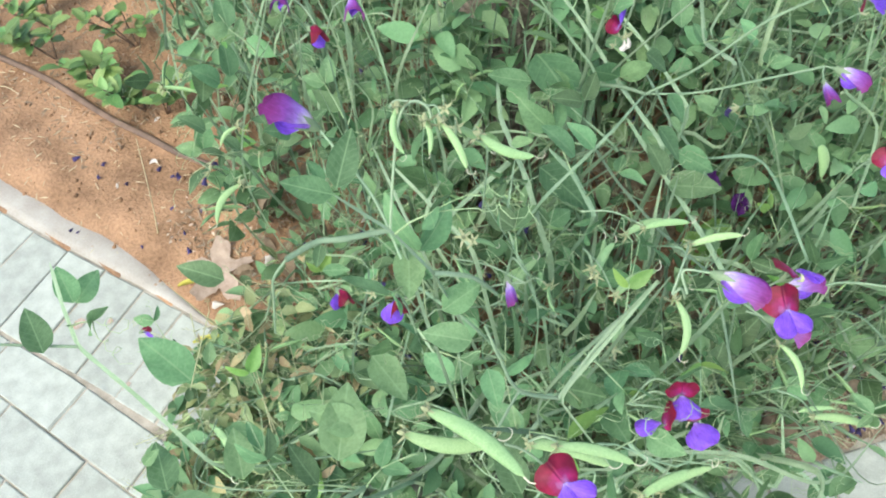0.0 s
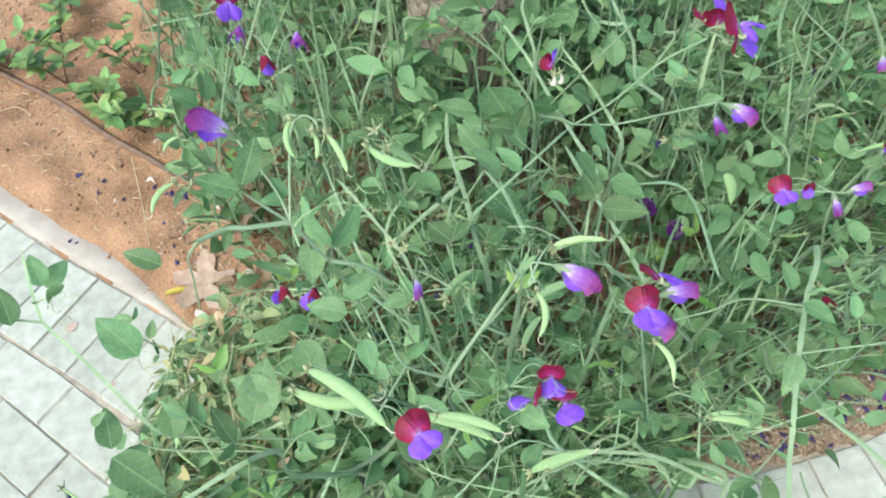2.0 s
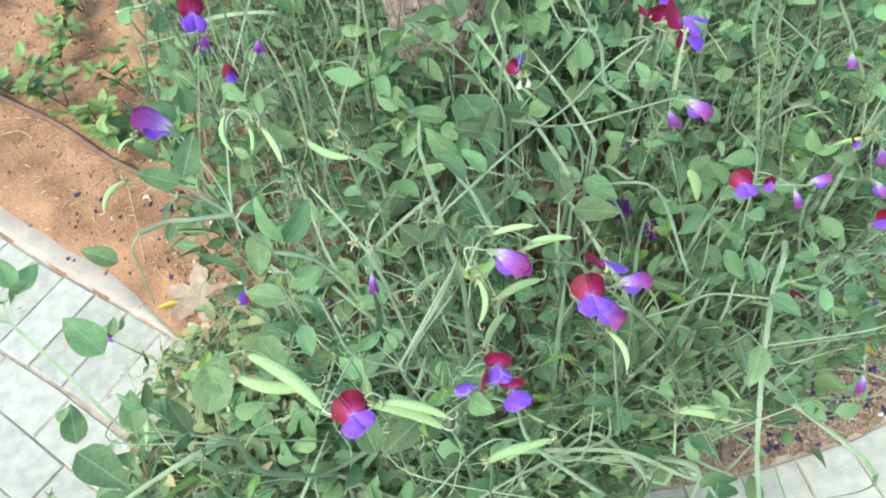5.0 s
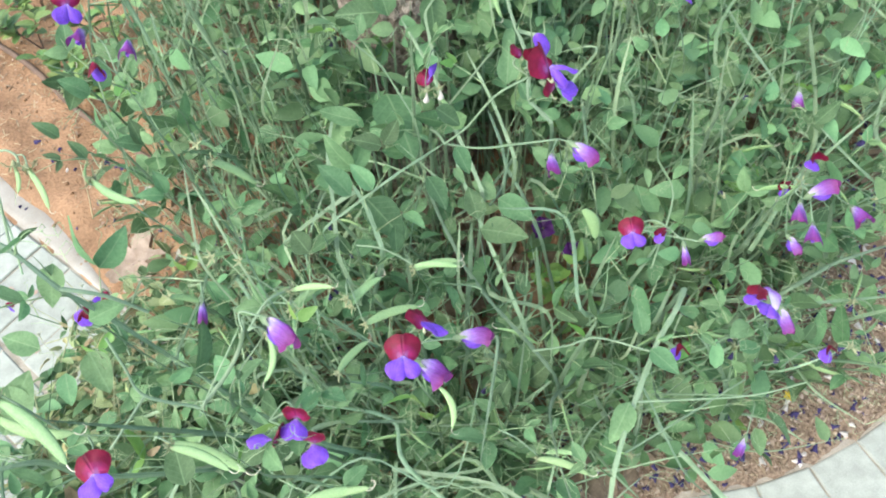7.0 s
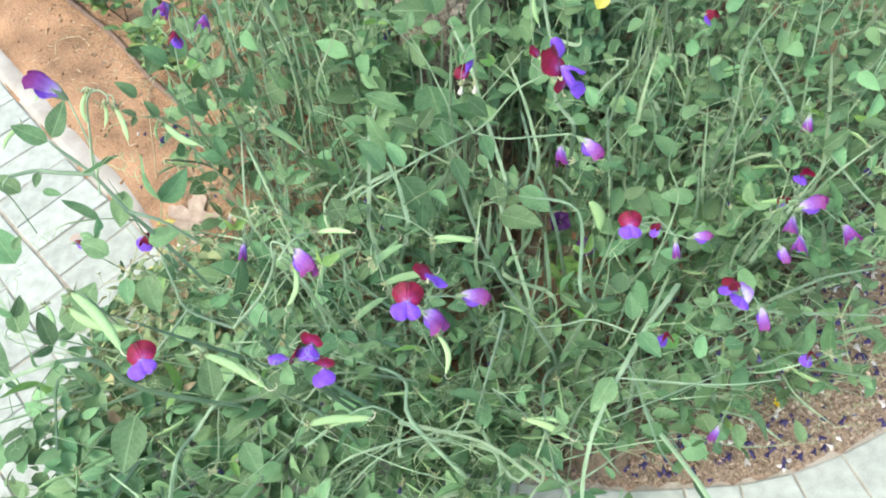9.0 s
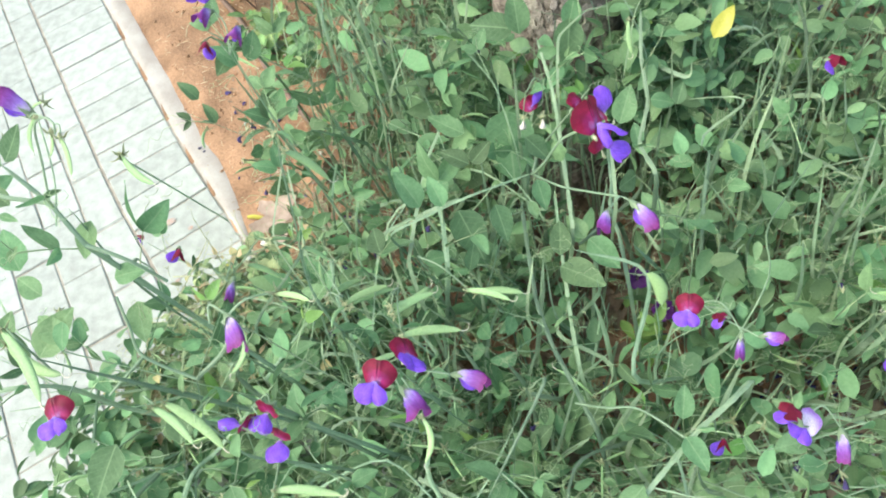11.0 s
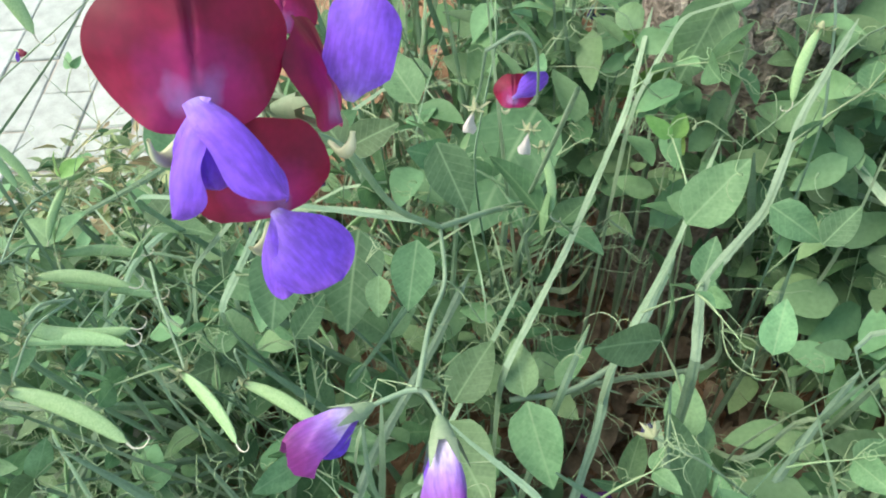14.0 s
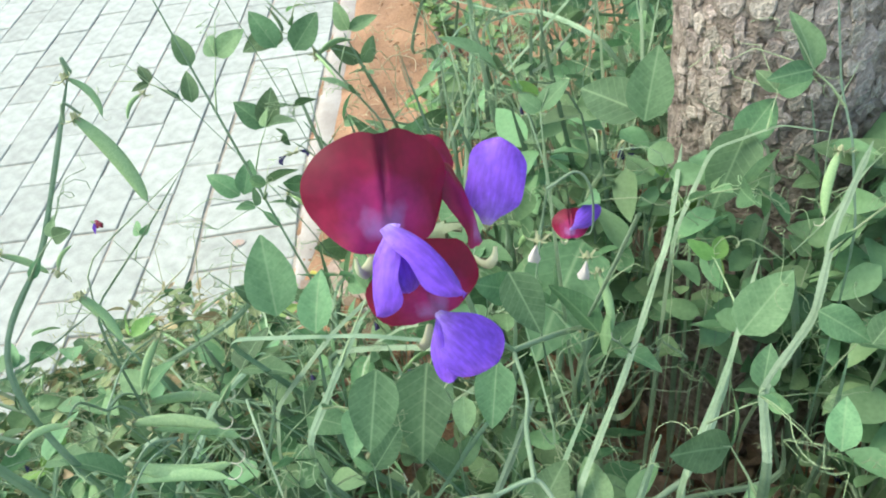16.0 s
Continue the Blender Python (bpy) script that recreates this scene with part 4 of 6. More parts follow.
stalk(p, [(0.77, -1.105, 0.56), (0.759, -1.102, 0.536), (0.742, -1.122, 0.494)])

p = pea((0.72, -1.06, 0), [(0.66, -1.12, 0.3)], (0.585, -1.16, 0.6), 20, "flower", 5)
flower(p, (0.542, -1.187, 0.656), (-0.258, 0.698, 0.668), (0.9, -0.078, 0.429), 1.0, "half", 0)
stalk(p, [(0.59, -1.16, 0.57), (0.569, -1.182, 0.613), (0.542, -1.187, 0.656)])
flower(p, (0.55, -1.182, 0.635), (-0.175, -0.368, 0.913), (0.926, 0.255, 0.28), 0.9, "fresh", 3)
stalk(p, [(0.59, -1.16, 0.57), (0.572, -1.166, 0.6), (0.55, -1.182, 0.635)])
flower(p, (0.622, -1.179, 0.535), (-0.441, -0.893, -0.094), (0.293, -0.242, 0.925), 1.15, "bud", 0)
stalk(p, [(0.59, -1.16, 0.57), (0.611, -1.159, 0.562), (0.622, -1.179, 0.535)])
flower(p, (0.531, -1.113, 0.464), (-0.463, -0.686, 0.562), (0.392, 0.41, 0.823), 0.9, "half", 0)

p = pea((0.68, -1.14, 0), [(0.64, -1.19, 0.2)], (0.62, -1.22, 0.4), 21, "flower", 5)
flower(p, (0.528, -1.243, 0.387), (-0.945, -0.314, -0.094), (-0.025, -0.219, 0.976), 1.0, "bud", 0)
stalk(p, [(0.58, -1.22, 0.37), (0.565, -1.228, 0.388), (0.528, -1.243, 0.387)])
flower(p, (0.715, -1.245, 0.368), (-0.468, -0.468, 0.749), (0.48, 0.578, 0.661), 0.85, "half", 0)
stalk(p, [(0.64, -1.22, 0.38), (0.683, -1.227, 0.373), (0.715, -1.245, 0.368)])

p = pea((1, -0.9, 0), [(0.98, -0.95, 0.3)], (0.955, -0.985, 0.52), 22, "flower", 6)
flower(p, (0.973, -0.988, 0.495), (-0.673, -0.592, -0.443), (-0.284, -0.346, 0.894), 0.95, "bud", 0)
stalk(p, [(0.957, -0.985, 0.52), (0.973, -0.979, 0.521), (0.973, -0.988, 0.495)])

p = pea((0.846, -0.799, 0), [(0.846, -0.829, 0.25)], (0.846, -0.849, 0.679), 23, "flower", 6)
flower(p, (0.845, -0.834, 0.668), (0.235, -0.833, 0.501), (0.31, 0.553, 0.773), 0.95, "half", 0)

p = pea((0.28, -0.42, 0), [(0.24, -0.46, 0.4)], (0.21, -0.5, 0.78), 24, "flower", 6, thick=0.0013)
flower(p, (0.216, -0.446, 0.805), (-0.701, -0.594, 0.394), (0.432, 0.086, 0.898), 0.95, "bud", 0)
stalk(p, [(0.21, -0.5, 0.775), (0.221, -0.466, 0.793), (0.216, -0.446, 0.805)])
flower(p, (0.239, -0.517, 0.819), (-0.55, -0.802, 0.233), (0.346, 0.035, 0.938), 0.95, "bud", 0)
stalk(p, [(0.21, -0.5, 0.775), (0.231, -0.499, 0.802), (0.239, -0.517, 0.819)])
flower(p, (0.191, -0.504, 0.812), (-0.152, -0.982, 0.11), (0.498, 0.02, 0.867), 0.95, "half", 1)
stalk(p, [(0.21, -0.5, 0.775), (0.202, -0.49, 0.8), (0.191, -0.504, 0.812)])

p = pea((0.22, -0.2, 0), [(0.2, -0.22, 0.35)], (0.217, -0.436, 0.829), 25, "flower", 6, thick=0.0013)
flower(p, (0.214, -0.436, 0.843), (-0.259, -0.964, 0.059), (0.444, -0.064, 0.894), 0.85, "fresh", 1)
flower(p, (0.235, -0.434, 0.867), (0.72, -0.694, -0.03), (0.338, 0.311, 0.888), 1.0, "half", 0)

p = pea((0.55, -0.3, 0), [(0.55, -0.33, 0.3)], (0.515, -0.472, 0.693), 26, "flower", 6)
flower(p, (0.513, -0.457, 0.717), (0.338, -0.918, 0.209), (0.371, 0.334, 0.866), 0.95, "half", 0)

p = pea((0, -0.28, 0), [(-0.05, -0.3, 0.2)], (-0.085, -0.325, 0.36), 27, "long", 4, thick=0.0012)
flower(p, (-0.094, -0.327, 0.382), (0.921, -0.141, -0.363), (0.37, 0.607, 0.703), 0.6, "half", 0)

p = pea((0.36, -0.74, 0), [(0.335, -0.765, 0.314)], (0.27, -0.79, 0.57), 30, "pod", 6)
pod(p, (0.248, -0.818, 0.569), (0.307, -0.807, 0.555), 0, (-0.064, 0.898, 0.435))
stalk(p, [(0.27, -0.79, 0.57), (0.259, -0.804, 0.581), (0.248, -0.818, 0.569)])
pod(p, (0.248, -0.844, 0.559), (0.319, -0.86, 0.531), 0, (0.312, 0.911, 0.27))
stalk(p, [(0.27, -0.79, 0.57), (0.259, -0.817, 0.577), (0.248, -0.844, 0.559)])
pod(p, (0.249, -0.819, 0.573), (0.305, -0.803, 0.549), 2, (-0.016, 0.848, 0.529))
stalk(p, [(0.27, -0.79, 0.57), (0.26, -0.804, 0.583), (0.249, -0.819, 0.573)])

p = pea((0.42, -0.72, 0), [(0.41, -0.755, 0.286)], (0.36, -0.79, 0.52), 31, "pod", 6)
pod(p, (0.362, -0.797, 0.493), (0.422, -0.822, 0.475), 0, (0.442, 0.846, 0.298))
stalk(p, [(0.36, -0.79, 0.52), (0.361, -0.794, 0.518), (0.362, -0.797, 0.493)])
pod(p, (0.197, -0.741, 0.524), (0.261, -0.733, 0.506), 0, (0.02, 0.885, 0.466))
pod(p, (0.178, -0.882, 0.584), (0.234, -0.868, 0.566), 0, (-0.103, 0.915, 0.391))

p = pea((0.27, -0.72, 0), [(0.2, -0.78, 0.4), (0.175, -0.786, 0.619), (0.194, -0.713, 0.686)], (0.219, -0.646, 0.765), 32, "pod", 2, thick=0.0016, bare=0.1)
pod(p, (0.222, -0.657, 0.743), (0.255, -0.674, 0.682), 0, (0.718, 0.666, 0.202))
stalk(p, [(0.213, -0.664, 0.742), (0.217, -0.661, 0.754), (0.222, -0.657, 0.743)])
pod(p, (0.221, -0.644, 0.766), (0.237, -0.649, 0.738), 1, (0.696, 0.662, 0.279))
stalk(p, [(0.219, -0.646, 0.765), (0.22, -0.645, 0.778), (0.221, -0.644, 0.766)])
pod(p, (0.155, -0.713, 0.675), (0.179, -0.709, 0.652), 0, (0.342, 0.798, 0.496))
pod(p, (0.184, -0.7, 0.62), (0.208, -0.714, 0.586), 0, (0.643, 0.752, 0.144))
pod(p, (0.18, -0.708, 0.651), (0.188, -0.692, 0.662), 1, (-0.735, -0.094, 0.671))

p = pea((0.33, -0.6, 0), [(0.34, -0.68, 0.314)], (0.31, -0.76, 0.57), 33, "pod", 6)
pod(p, (0.347, -0.823, 0.551), (0.391, -0.862, 0.543), 0, (0.61, 0.576, 0.544))
stalk(p, [(0.31, -0.76, 0.57), (0.329, -0.791, 0.573), (0.347, -0.823, 0.551)])

p = pea((0.26, -0.7, 0), [(0.25, -0.73, 0.308)], (0.2, -0.76, 0.56), 34, "pod", 6)
pod(p, (0.098, -0.614, 0.534), (0.131, -0.63, 0.49), 0, (0.614, 0.768, 0.181))
pod(p, (0.19, -0.665, 0.532), (0.179, -0.702, 0.508), 0, (-0.835, -0.103, 0.541))
stalk(p, [(0.2, -0.76, 0.56), (0.195, -0.713, 0.558), (0.19, -0.665, 0.532)])
pod(p, (0.176, -0.693, 0.485), (0.231, -0.674, 0.463), 0, (-0.027, 0.789, 0.614))
stalk(p, [(0.2, -0.76, 0.56), (0.188, -0.726, 0.534), (0.176, -0.693, 0.485)])
pod(p, (0.204, -0.734, 0.507), (0.266, -0.723, 0.478), 0, (0.097, 0.844, 0.527))
stalk(p, [(0.2, -0.76, 0.56), (0.202, -0.747, 0.546), (0.204, -0.734, 0.507)])
pod(p, (0.198, -0.788, 0.591), (0.172, -0.813, 0.596), 1, (-0.394, 0.556, 0.732))
stalk(p, [(0.2, -0.76, 0.56), (0.199, -0.774, 0.588), (0.198, -0.788, 0.591)])

p = pea((0.34, -0.95, 0), [(0.33, -0.995, 0.275)], (0.28, -1.04, 0.5), 35, "pod", 6)
pod(p, (0.058, -0.982, 0.624), (0.117, -1.016, 0.612), 0, (0.519, 0.77, 0.372))
pod(p, (0.01, -0.895, 0.733), (0.044, -0.953, 0.698), 0, (0.894, 0.391, 0.221))
pod(p, (0.3, -1.086, 0.458), (0.332, -1.144, 0.451), 0, (0.841, 0.424, 0.336))
stalk(p, [(0.28, -1.04, 0.5), (0.29, -1.063, 0.491), (0.3, -1.086, 0.458)])
pod(p, (0.351, -1.109, 0.406), (0.326, -1.076, 0.394), 0, (0.682, 0.643, 0.348))

p = pea((0.5, -0.72, 0), [(0.529, -0.768, 0.458), (0.573, -0.666, 0.48), (0.614, -0.564, 0.524)], (0.632, -0.485, 0.561), 40, "long", 3, thick=0.0026, stiff=True)
big_leaf(p, (0.598, -0.502, 0.599), (0.013, 0.031, 0.053), (-0.073, -0.694, 0.716), 0.063, 0)
big_leaf(p, (0.599, -0.482, 0.594), (-0.055, 0.043, 0.007), (-0.073, -0.701, 0.709), 0.070, 0)
big_leaf(p, (0.496, -0.722, 0.646), (0.019, -0.027, -0.027), (0.097, -0.559, 0.824), 0.043, 0)

p = pea((0.6, -0.7, 0), [(0.603, -0.762, 0.465), (0.648, -0.672, 0.485)], (0.688, -0.57, 0.505), 41, "long", 3, thick=0.0026, stiff=True)
big_leaf(p, (0.676, -0.508, 0.574), (0.032, 0.033, 0.024), (-0.179, -0.658, 0.731), 0.052, 0)
big_leaf(p, (0.682, -0.502, 0.585), (-0.031, -0.043, -0.047), (-0.188, -0.67, 0.718), 0.071, 0)

p = pea((0.68, -0.72, 0), [(0.648, -0.793, 0.537), (0.655, -0.735, 0.54), (0.689, -0.704, 0.576), (0.71, -0.651, 0.607)], (0.742, -0.599, 0.637), 42, "long", 3, thick=0.0026, stiff=True)
big_leaf(p, (0.645, -0.702, 0.558), (0.034, 0.026, 0.034), (-0.162, -0.481, 0.861), 0.055, 0)
big_leaf(p, (0.689, -0.708, 0.586), (0.028, -0.02, -0.006), (-0.242, -0.491, 0.837), 0.035, 3)
big_leaf(p, (0.689, -0.789, 0.55), (0.006, 0.026, 0.02), (-0.243, -0.353, 0.904), 0.033, 0)
big_leaf(p, (0.655, -0.735, 0.54), (0.007, 0.022, 0.02), (-0.177, -0.423, 0.888), 0.031, 0)
big_leaf(p, (0.717, -0.73, 0.578), (0.018, 0.014, 0.02), (-0.287, -0.45, 0.846), 0.030, 0)

p = pea((0.74, -0.62, 0), [(0.73, -0.639, 0.584), (0.73, -0.596, 0.635), (0.726, -0.564, 0.661)], (0.728, -0.51, 0.715), 43, "long", 2, thick=0.0018, stiff=True)

p = pea((0.58, -0.62, 0), [(0.615, -0.579, 0.538), (0.65, -0.523, 0.581), (0.706, -0.506, 0.589)], (0.745, -0.511, 0.582), 44, "long", 2, thick=0.0022, stiff=True)

p = pea((0.53, -0.62, 0), [(0.505, -0.662, 0.563), (0.519, -0.58, 0.609), (0.495, -0.51, 0.66)], (0.487, -0.487, 0.683), 45, "long", 3, thick=0.0022, stiff=True)
pod(p, (0.555, -0.651, 0.573), (0.563, -0.684, 0.542), 0, (0.984, 0.107, 0.14))
pod(p, (0.717, -0.604, 0.635), (0.706, -0.631, 0.597), 0, (-0.933, 0.359, 0.015))

p = pea((0.25, -0.28, 0), [(0.317, -0.268, 0.452), (0.241, -0.234, 0.549)], (0.176, -0.202, 0.619), 46, "long", 6, thick=0.0012, stiff=True)
big_leaf(p, (0.204, -0.26, 0.571), (-0.023, 0.011, 0.043), (0.363, -0.719, 0.592), 0.050, 0)
big_leaf(p, (0.127, -0.323, 0.591), (-0.012, 0.011, 0.035), (0.455, -0.675, 0.581), 0.039, 1)
big_leaf(p, (0.136, -0.368, 0.572), (-0.001, 0.017, 0.029), (0.456, -0.646, 0.612), 0.034, 1)
big_leaf(p, (0.192, -0.44, 0.499), (0.008, 0.025, 0.027), (0.403, -0.585, 0.704), 0.038, 0)
big_leaf(p, (0.188, -0.441, 0.499), (-0.028, 0.004, 0.028), (0.407, -0.583, 0.703), 0.040, 1)
big_leaf(p, (0.222, -0.257, 0.564), (0.03, 0.027, 0.032), (0.344, -0.723, 0.599), 0.052, 0)
big_leaf(p, (0.211, -0.375, 0.539), (-0.027, 0.006, 0.031), (0.379, -0.652, 0.656), 0.042, 0)
big_leaf(p, (0.211, -0.375, 0.539), (0.01, 0.025, 0.033), (0.379, -0.652, 0.656), 0.043, 0)
pod(p, (0.124, -0.433, 0.629), (0.109, -0.453, 0.613), 1, (-0.699, -0.047, 0.714))

p = pea((0.28, -0.3, 0), [(0.27, -0.472, 0.463), (0.219, -0.427, 0.498), (0.144, -0.387, 0.575)], (0.102, -0.38, 0.632), 47, "long", 3, thick=0.0011, stiff=True)

p = pea((0.3, -0.62, 0), [(0.341, -0.769, 0.521), (0.363, -0.716, 0.55)], (0.374, -0.672, 0.556), 48, "long", 3, thick=0.003, stiff=True)
big_leaf(p, (0.339, -0.729, 0.62), (-0.008, 0.036, 0.042), (0.363, -0.476, 0.801), 0.056, 0)
big_leaf(p, (0.419, -0.786, 0.633), (-0.003, -0.04, -0.027), (0.251, -0.441, 0.862), 0.048, 0)
big_leaf(p, (0.466, -0.781, 0.599), (0.001, -0.019, -0.014), (0.151, -0.423, 0.893), 0.024, 0)
big_leaf(p, (0.487, -0.763, 0.61), (-0.004, -0.033, -0.024), (0.112, -0.464, 0.879), 0.041, 0)

p = pea((0.64, -1, 0), [(0.65, -1.03, 0.25), (0.603, -1.071, 0.47), (0.556, -1.088, 0.49), (0.506, -1.099, 0.49), (0.457, -1.117, 0.49), (0.397, -1.14, 0.49), (0.342, -1.167, 0.48), (0.312, -1.189, 0.44)], (0.27, -1.235, 0.36), 61, "long", 2, thick=0.0032, bare=0.3, stiff=True)
stalk(p, [(0.488, -1.103, 0.49), (0.465, -1.039, 0.47), (0.435, -1.011, 0.45), (0.41, -0.976, 0.42)], 0.0016)
stalk(p, [(0.425, -1.133, 0.49), (0.536, -1.218, 0.46), (0.612, -1.258, 0.44)], 0.0012)
stalk(p, [(0.367, -1.162, 0.485), (0.454, -1.179, 0.46), (0.572, -1.2, 0.42)], 0.0013)
big_leaf(p, (0.494, -1.083, 0.5), (0.021, 0.027, 0.02), (0, -0.35, 0.9), 0.040, 0)
big_leaf(p, (0.414, -1.128, 0.5), (-0.049, -0.018, -0.01), (0, -0.35, 0.9), 0.053, 1)
big_leaf(p, (0.485, -1.102, 0.5), (0.001, -0.044, 0), (0, -0.35, 0.9), 0.044, 0)
big_leaf(p, (0.735, -1.213, 0.3), (0.01, 0.029, 0.02), (0, -0.35, 0.9), 0.037, 0)
big_leaf(p, (0.742, -1.213, 0.3), (0.032, 0.001, 0.01), (0, -0.35, 0.9), 0.034, 0)
big_leaf(p, (0.603, -1.24, 0.25), (-0.017, -0.034, -0.02), (0, -0.35, 0.9), 0.043, 0)
p = pea((0.43, -1.06, 0), [(0.42, -1.05, 0.2), (0.425, -1.005, 0.36), (0.425, -0.952, 0.39), (0.426, -0.884, 0.41), (0.439, -0.814, 0.415), (0.471, -0.729, 0.42)], (0.497, -0.665, 0.44), 62, "long", 1, thick=0.0036, bare=0.3, stiff=True)
p = pea((0.47, -0.98, 0), [(0.45, -0.97, 0.2), (0.446, -0.924, 0.38), (0.462, -0.877, 0.41), (0.483, -0.826, 0.43), (0.514, -0.753, 0.45)], (0.541, -0.692, 0.47), 63, "long", 1, thick=0.0032, bare=0.3, stiff=True)
big_leaf(p, (0.492, -0.794, 0.44), (0.036, -0.06, 0.01), (0.1, -0.4, 0.9), 0.071, 0)
big_leaf(p, (0.498, -0.784, 0.45), (0.024, 0.041, 0.02), (0, -0.35, 0.9), 0.052, 0)
big_leaf(p, (0.405, -0.641, 0.46), (0, -0.083, -0.02), (0, -0.35, 0.9), 0.085, 0)
big_leaf(p, (0.544, -0.538, 0.5), (-0.04, -0.109, 0), (0, -0.35, 0.9), 0.116, 3)
p = pea((0.31, -0.7, 0), [(0.295, -0.75, 0.25), (0.295, -0.735, 0.46), (0.3, -0.714, 0.5), (0.34, -0.663, 0.525), (0.396, -0.582, 0.53)], (0.438, -0.546, 0.54), 64, "long", 2, thick=0.0034, bare=0.3, stiff=True)
big_leaf(p, (0.457, -0.588, 0.55), (-0.035, 0.048, 0.01), (0, -0.35, 0.9), 0.060, 2)
big_leaf(p, (0.369, -0.619, 0.53), (0.017, -0.021, 0.01), (0, -0.35, 0.9), 0.029, 1)
p = pea((0.25, -0.78, 0), [(0.22, -0.8, 0.25), (0.211, -0.782, 0.48), (0.247, -0.72, 0.5), (0.273, -0.68, 0.52)], (0.348, -0.64, 0.54), 65, "long", 2, thick=0.0016, bare=0.3, stiff=True)
p = pea((0.62, -0.98, 0), [(0.6, -0.97, 0.15), (0.614, -0.921, 0.38), (0.655, -0.876, 0.42)], (0.674, -0.828, 0.46), 66, "long", 2, thick=0.003, bare=0.3, stiff=True)
p = pea((0.95, -1, 0), [(0.96, -1.05, 0.2), (0.987, -1.041, 0.4), (1.069, -0.976, 0.424)], (1.173, -0.895, 0.43), 67, "long", 2, thick=0.0046, bare=0.3, stiff=True)
p = pea((0.98, -0.94, 0), [(0.99, -0.97, 0.2), (1.018, -0.967, 0.4), (1.039, -0.915, 0.42), (1.078, -0.839, 0.42)], (1.12, -0.761, 0.43), 68, "long", 2, thick=0.0036, bare=0.3, stiff=True)
p = pea((0.98, -1.1, 0), [(0.985, -1.15, 0.18), (1.009, -1.149, 0.36), (0.99, -1.096, 0.4)], (0.996, -1.035, 0.42), 69, "long", 2, thick=0.0022, bare=0.3, stiff=True)
p = pea((0.7, -1.06, 0), [(0.71, -1.11, 0.25), (0.72, -1.163, 0.42), (0.816, -1.182, 0.4)], (0.93, -1.22, 0.36), 70, "long", 1, thick=0.0036, bare=0.3, stiff=True)
p = pea((0.69, -1.08, 0), [(0.7, -1.12, 0.2), (0.695, -1.125, 0.36), (0.751, -1.175, 0.35)], (0.896, -1.266, 0.3), 71, "long", 1, thick=0.0026, bare=0.3, stiff=True)
p = pea((0.33, -0.62, 0), [(0.32, -0.66, 0.4), (0.287, -0.722, 0.59), (0.4, -0.741, 0.612)], (0.494, -0.733, 0.586), 72, "long", 0, thick=0.0019, bare=0.3, stiff=True)
big_leaf(p, (0.366, -0.738, 0.612), (0, 0.033, 0.028), (0, -0.35, 0.9), 0.043, 1)
big_leaf(p, (0.427, -0.684, 0.6), (-0.027, 0.026, 0.02), (0.2, -0.5, 0.8), 0.042, 0)
big_leaf(p, (0.43, -0.684, 0.6), (0.032, 0.003, 0.02), (0.2, -0.5, 0.8), 0.038, 0)
p = pea((0.2, -0.85, 0), [(0.1, -0.9, 0.4), (0.05, -0.955, 0.66), (0.038, -0.935, 0.729), (0.047, -0.896, 0.743)], (0.118, -0.922, 0.858), 73, "long", 1, thick=0.0019, bare=0.3, stiff=True)
stalk(p, [(0.047, -0.896, 0.743), (0.085, -0.9, 0.77), (0.107, -0.91, 0.81), (0.119, -0.922, 0.858)], 0.0021)
stalk(p, [(0.047, -0.896, 0.743), (0.019, -0.877, 0.79), (0.022, -0.858, 0.815), (0.027, -0.841, 0.842)], 0.0016)
stalk(p, [(0.019, -0.877, 0.79), (-0.033, -0.879, 0.76)], 0.0014)
p = pea((0.14, -0.88, 0), [(0.1, -0.9, 0.35), (0.071, -0.936, 0.56), (0.03, -0.954, 0.54)], (-0.06, -0.943, 0.5), 74, "long", 1, thick=0.0018, bare=0.3, stiff=True)
big_leaf(p, (-0.013, -0.905, 0.66), (0.018, 0.039, 0.02), (0, -0.35, 0.9), 0.047, 0)
big_leaf(p, (-0.105, -0.831, 0.6), (-0.049, -0.045, -0.02), (0, -0.35, 0.9), 0.069, 0)
big_leaf(p, (-0.022, -0.896, 0.5), (-0.004, -0.045, -0.02), (0, -0.35, 0.9), 0.049, 0)
big_leaf(p, (-0.004, -0.735, 0.7), (-0.009, -0.047, -0.01), (0, -0.35, 0.9), 0.049, 0)
p = pea((0.2, -0.68, 0), [(0.17, -0.71, 0.35), (0.148, -0.655, 0.6)], (0.219, -0.525, 0.62), 75, "long", 1, thick=0.0022, bare=0.3, stiff=True)
p = pea((0.22, -0.7, 0), [(0.19, -0.73, 0.35), (0.182, -0.703, 0.6), (0.198, -0.625, 0.61)], (0.209, -0.561, 0.62), 76, "long", 1, thick=0.0026, bare=0.3, stiff=True)
p = pea((0.58, -0.9, 0), [(0.575, -0.88, 0.2), (0.579, -0.836, 0.36), (0.601, -0.773, 0.4), (0.61, -0.731, 0.42), (0.632, -0.7, 0.43)], (0.657, -0.646, 0.45), 77, "long", 0, thick=0.003, bare=0.3, stiff=True)
stalk(p, [(0.61, -0.731, 0.42), (0.577, -0.754, 0.42), (0.536, -0.769, 0.43)], 0.0026)
big_leaf(p, (0.549, -0.774, 0.44), (0.019, -0.055, -0.02), (-0.1, -0.6, 0.75), 0.062, 0)
big_leaf(p, (0.547, -0.771, 0.44), (-0.01, 0.037, 0.02), (0, -0.6, 0.75), 0.043, 0)
big_leaf(p, (0.662, -0.786, 0.42), (-0.005, 0.042, 0.02), (-0.2, -0.6, 0.75), 0.047, 0)
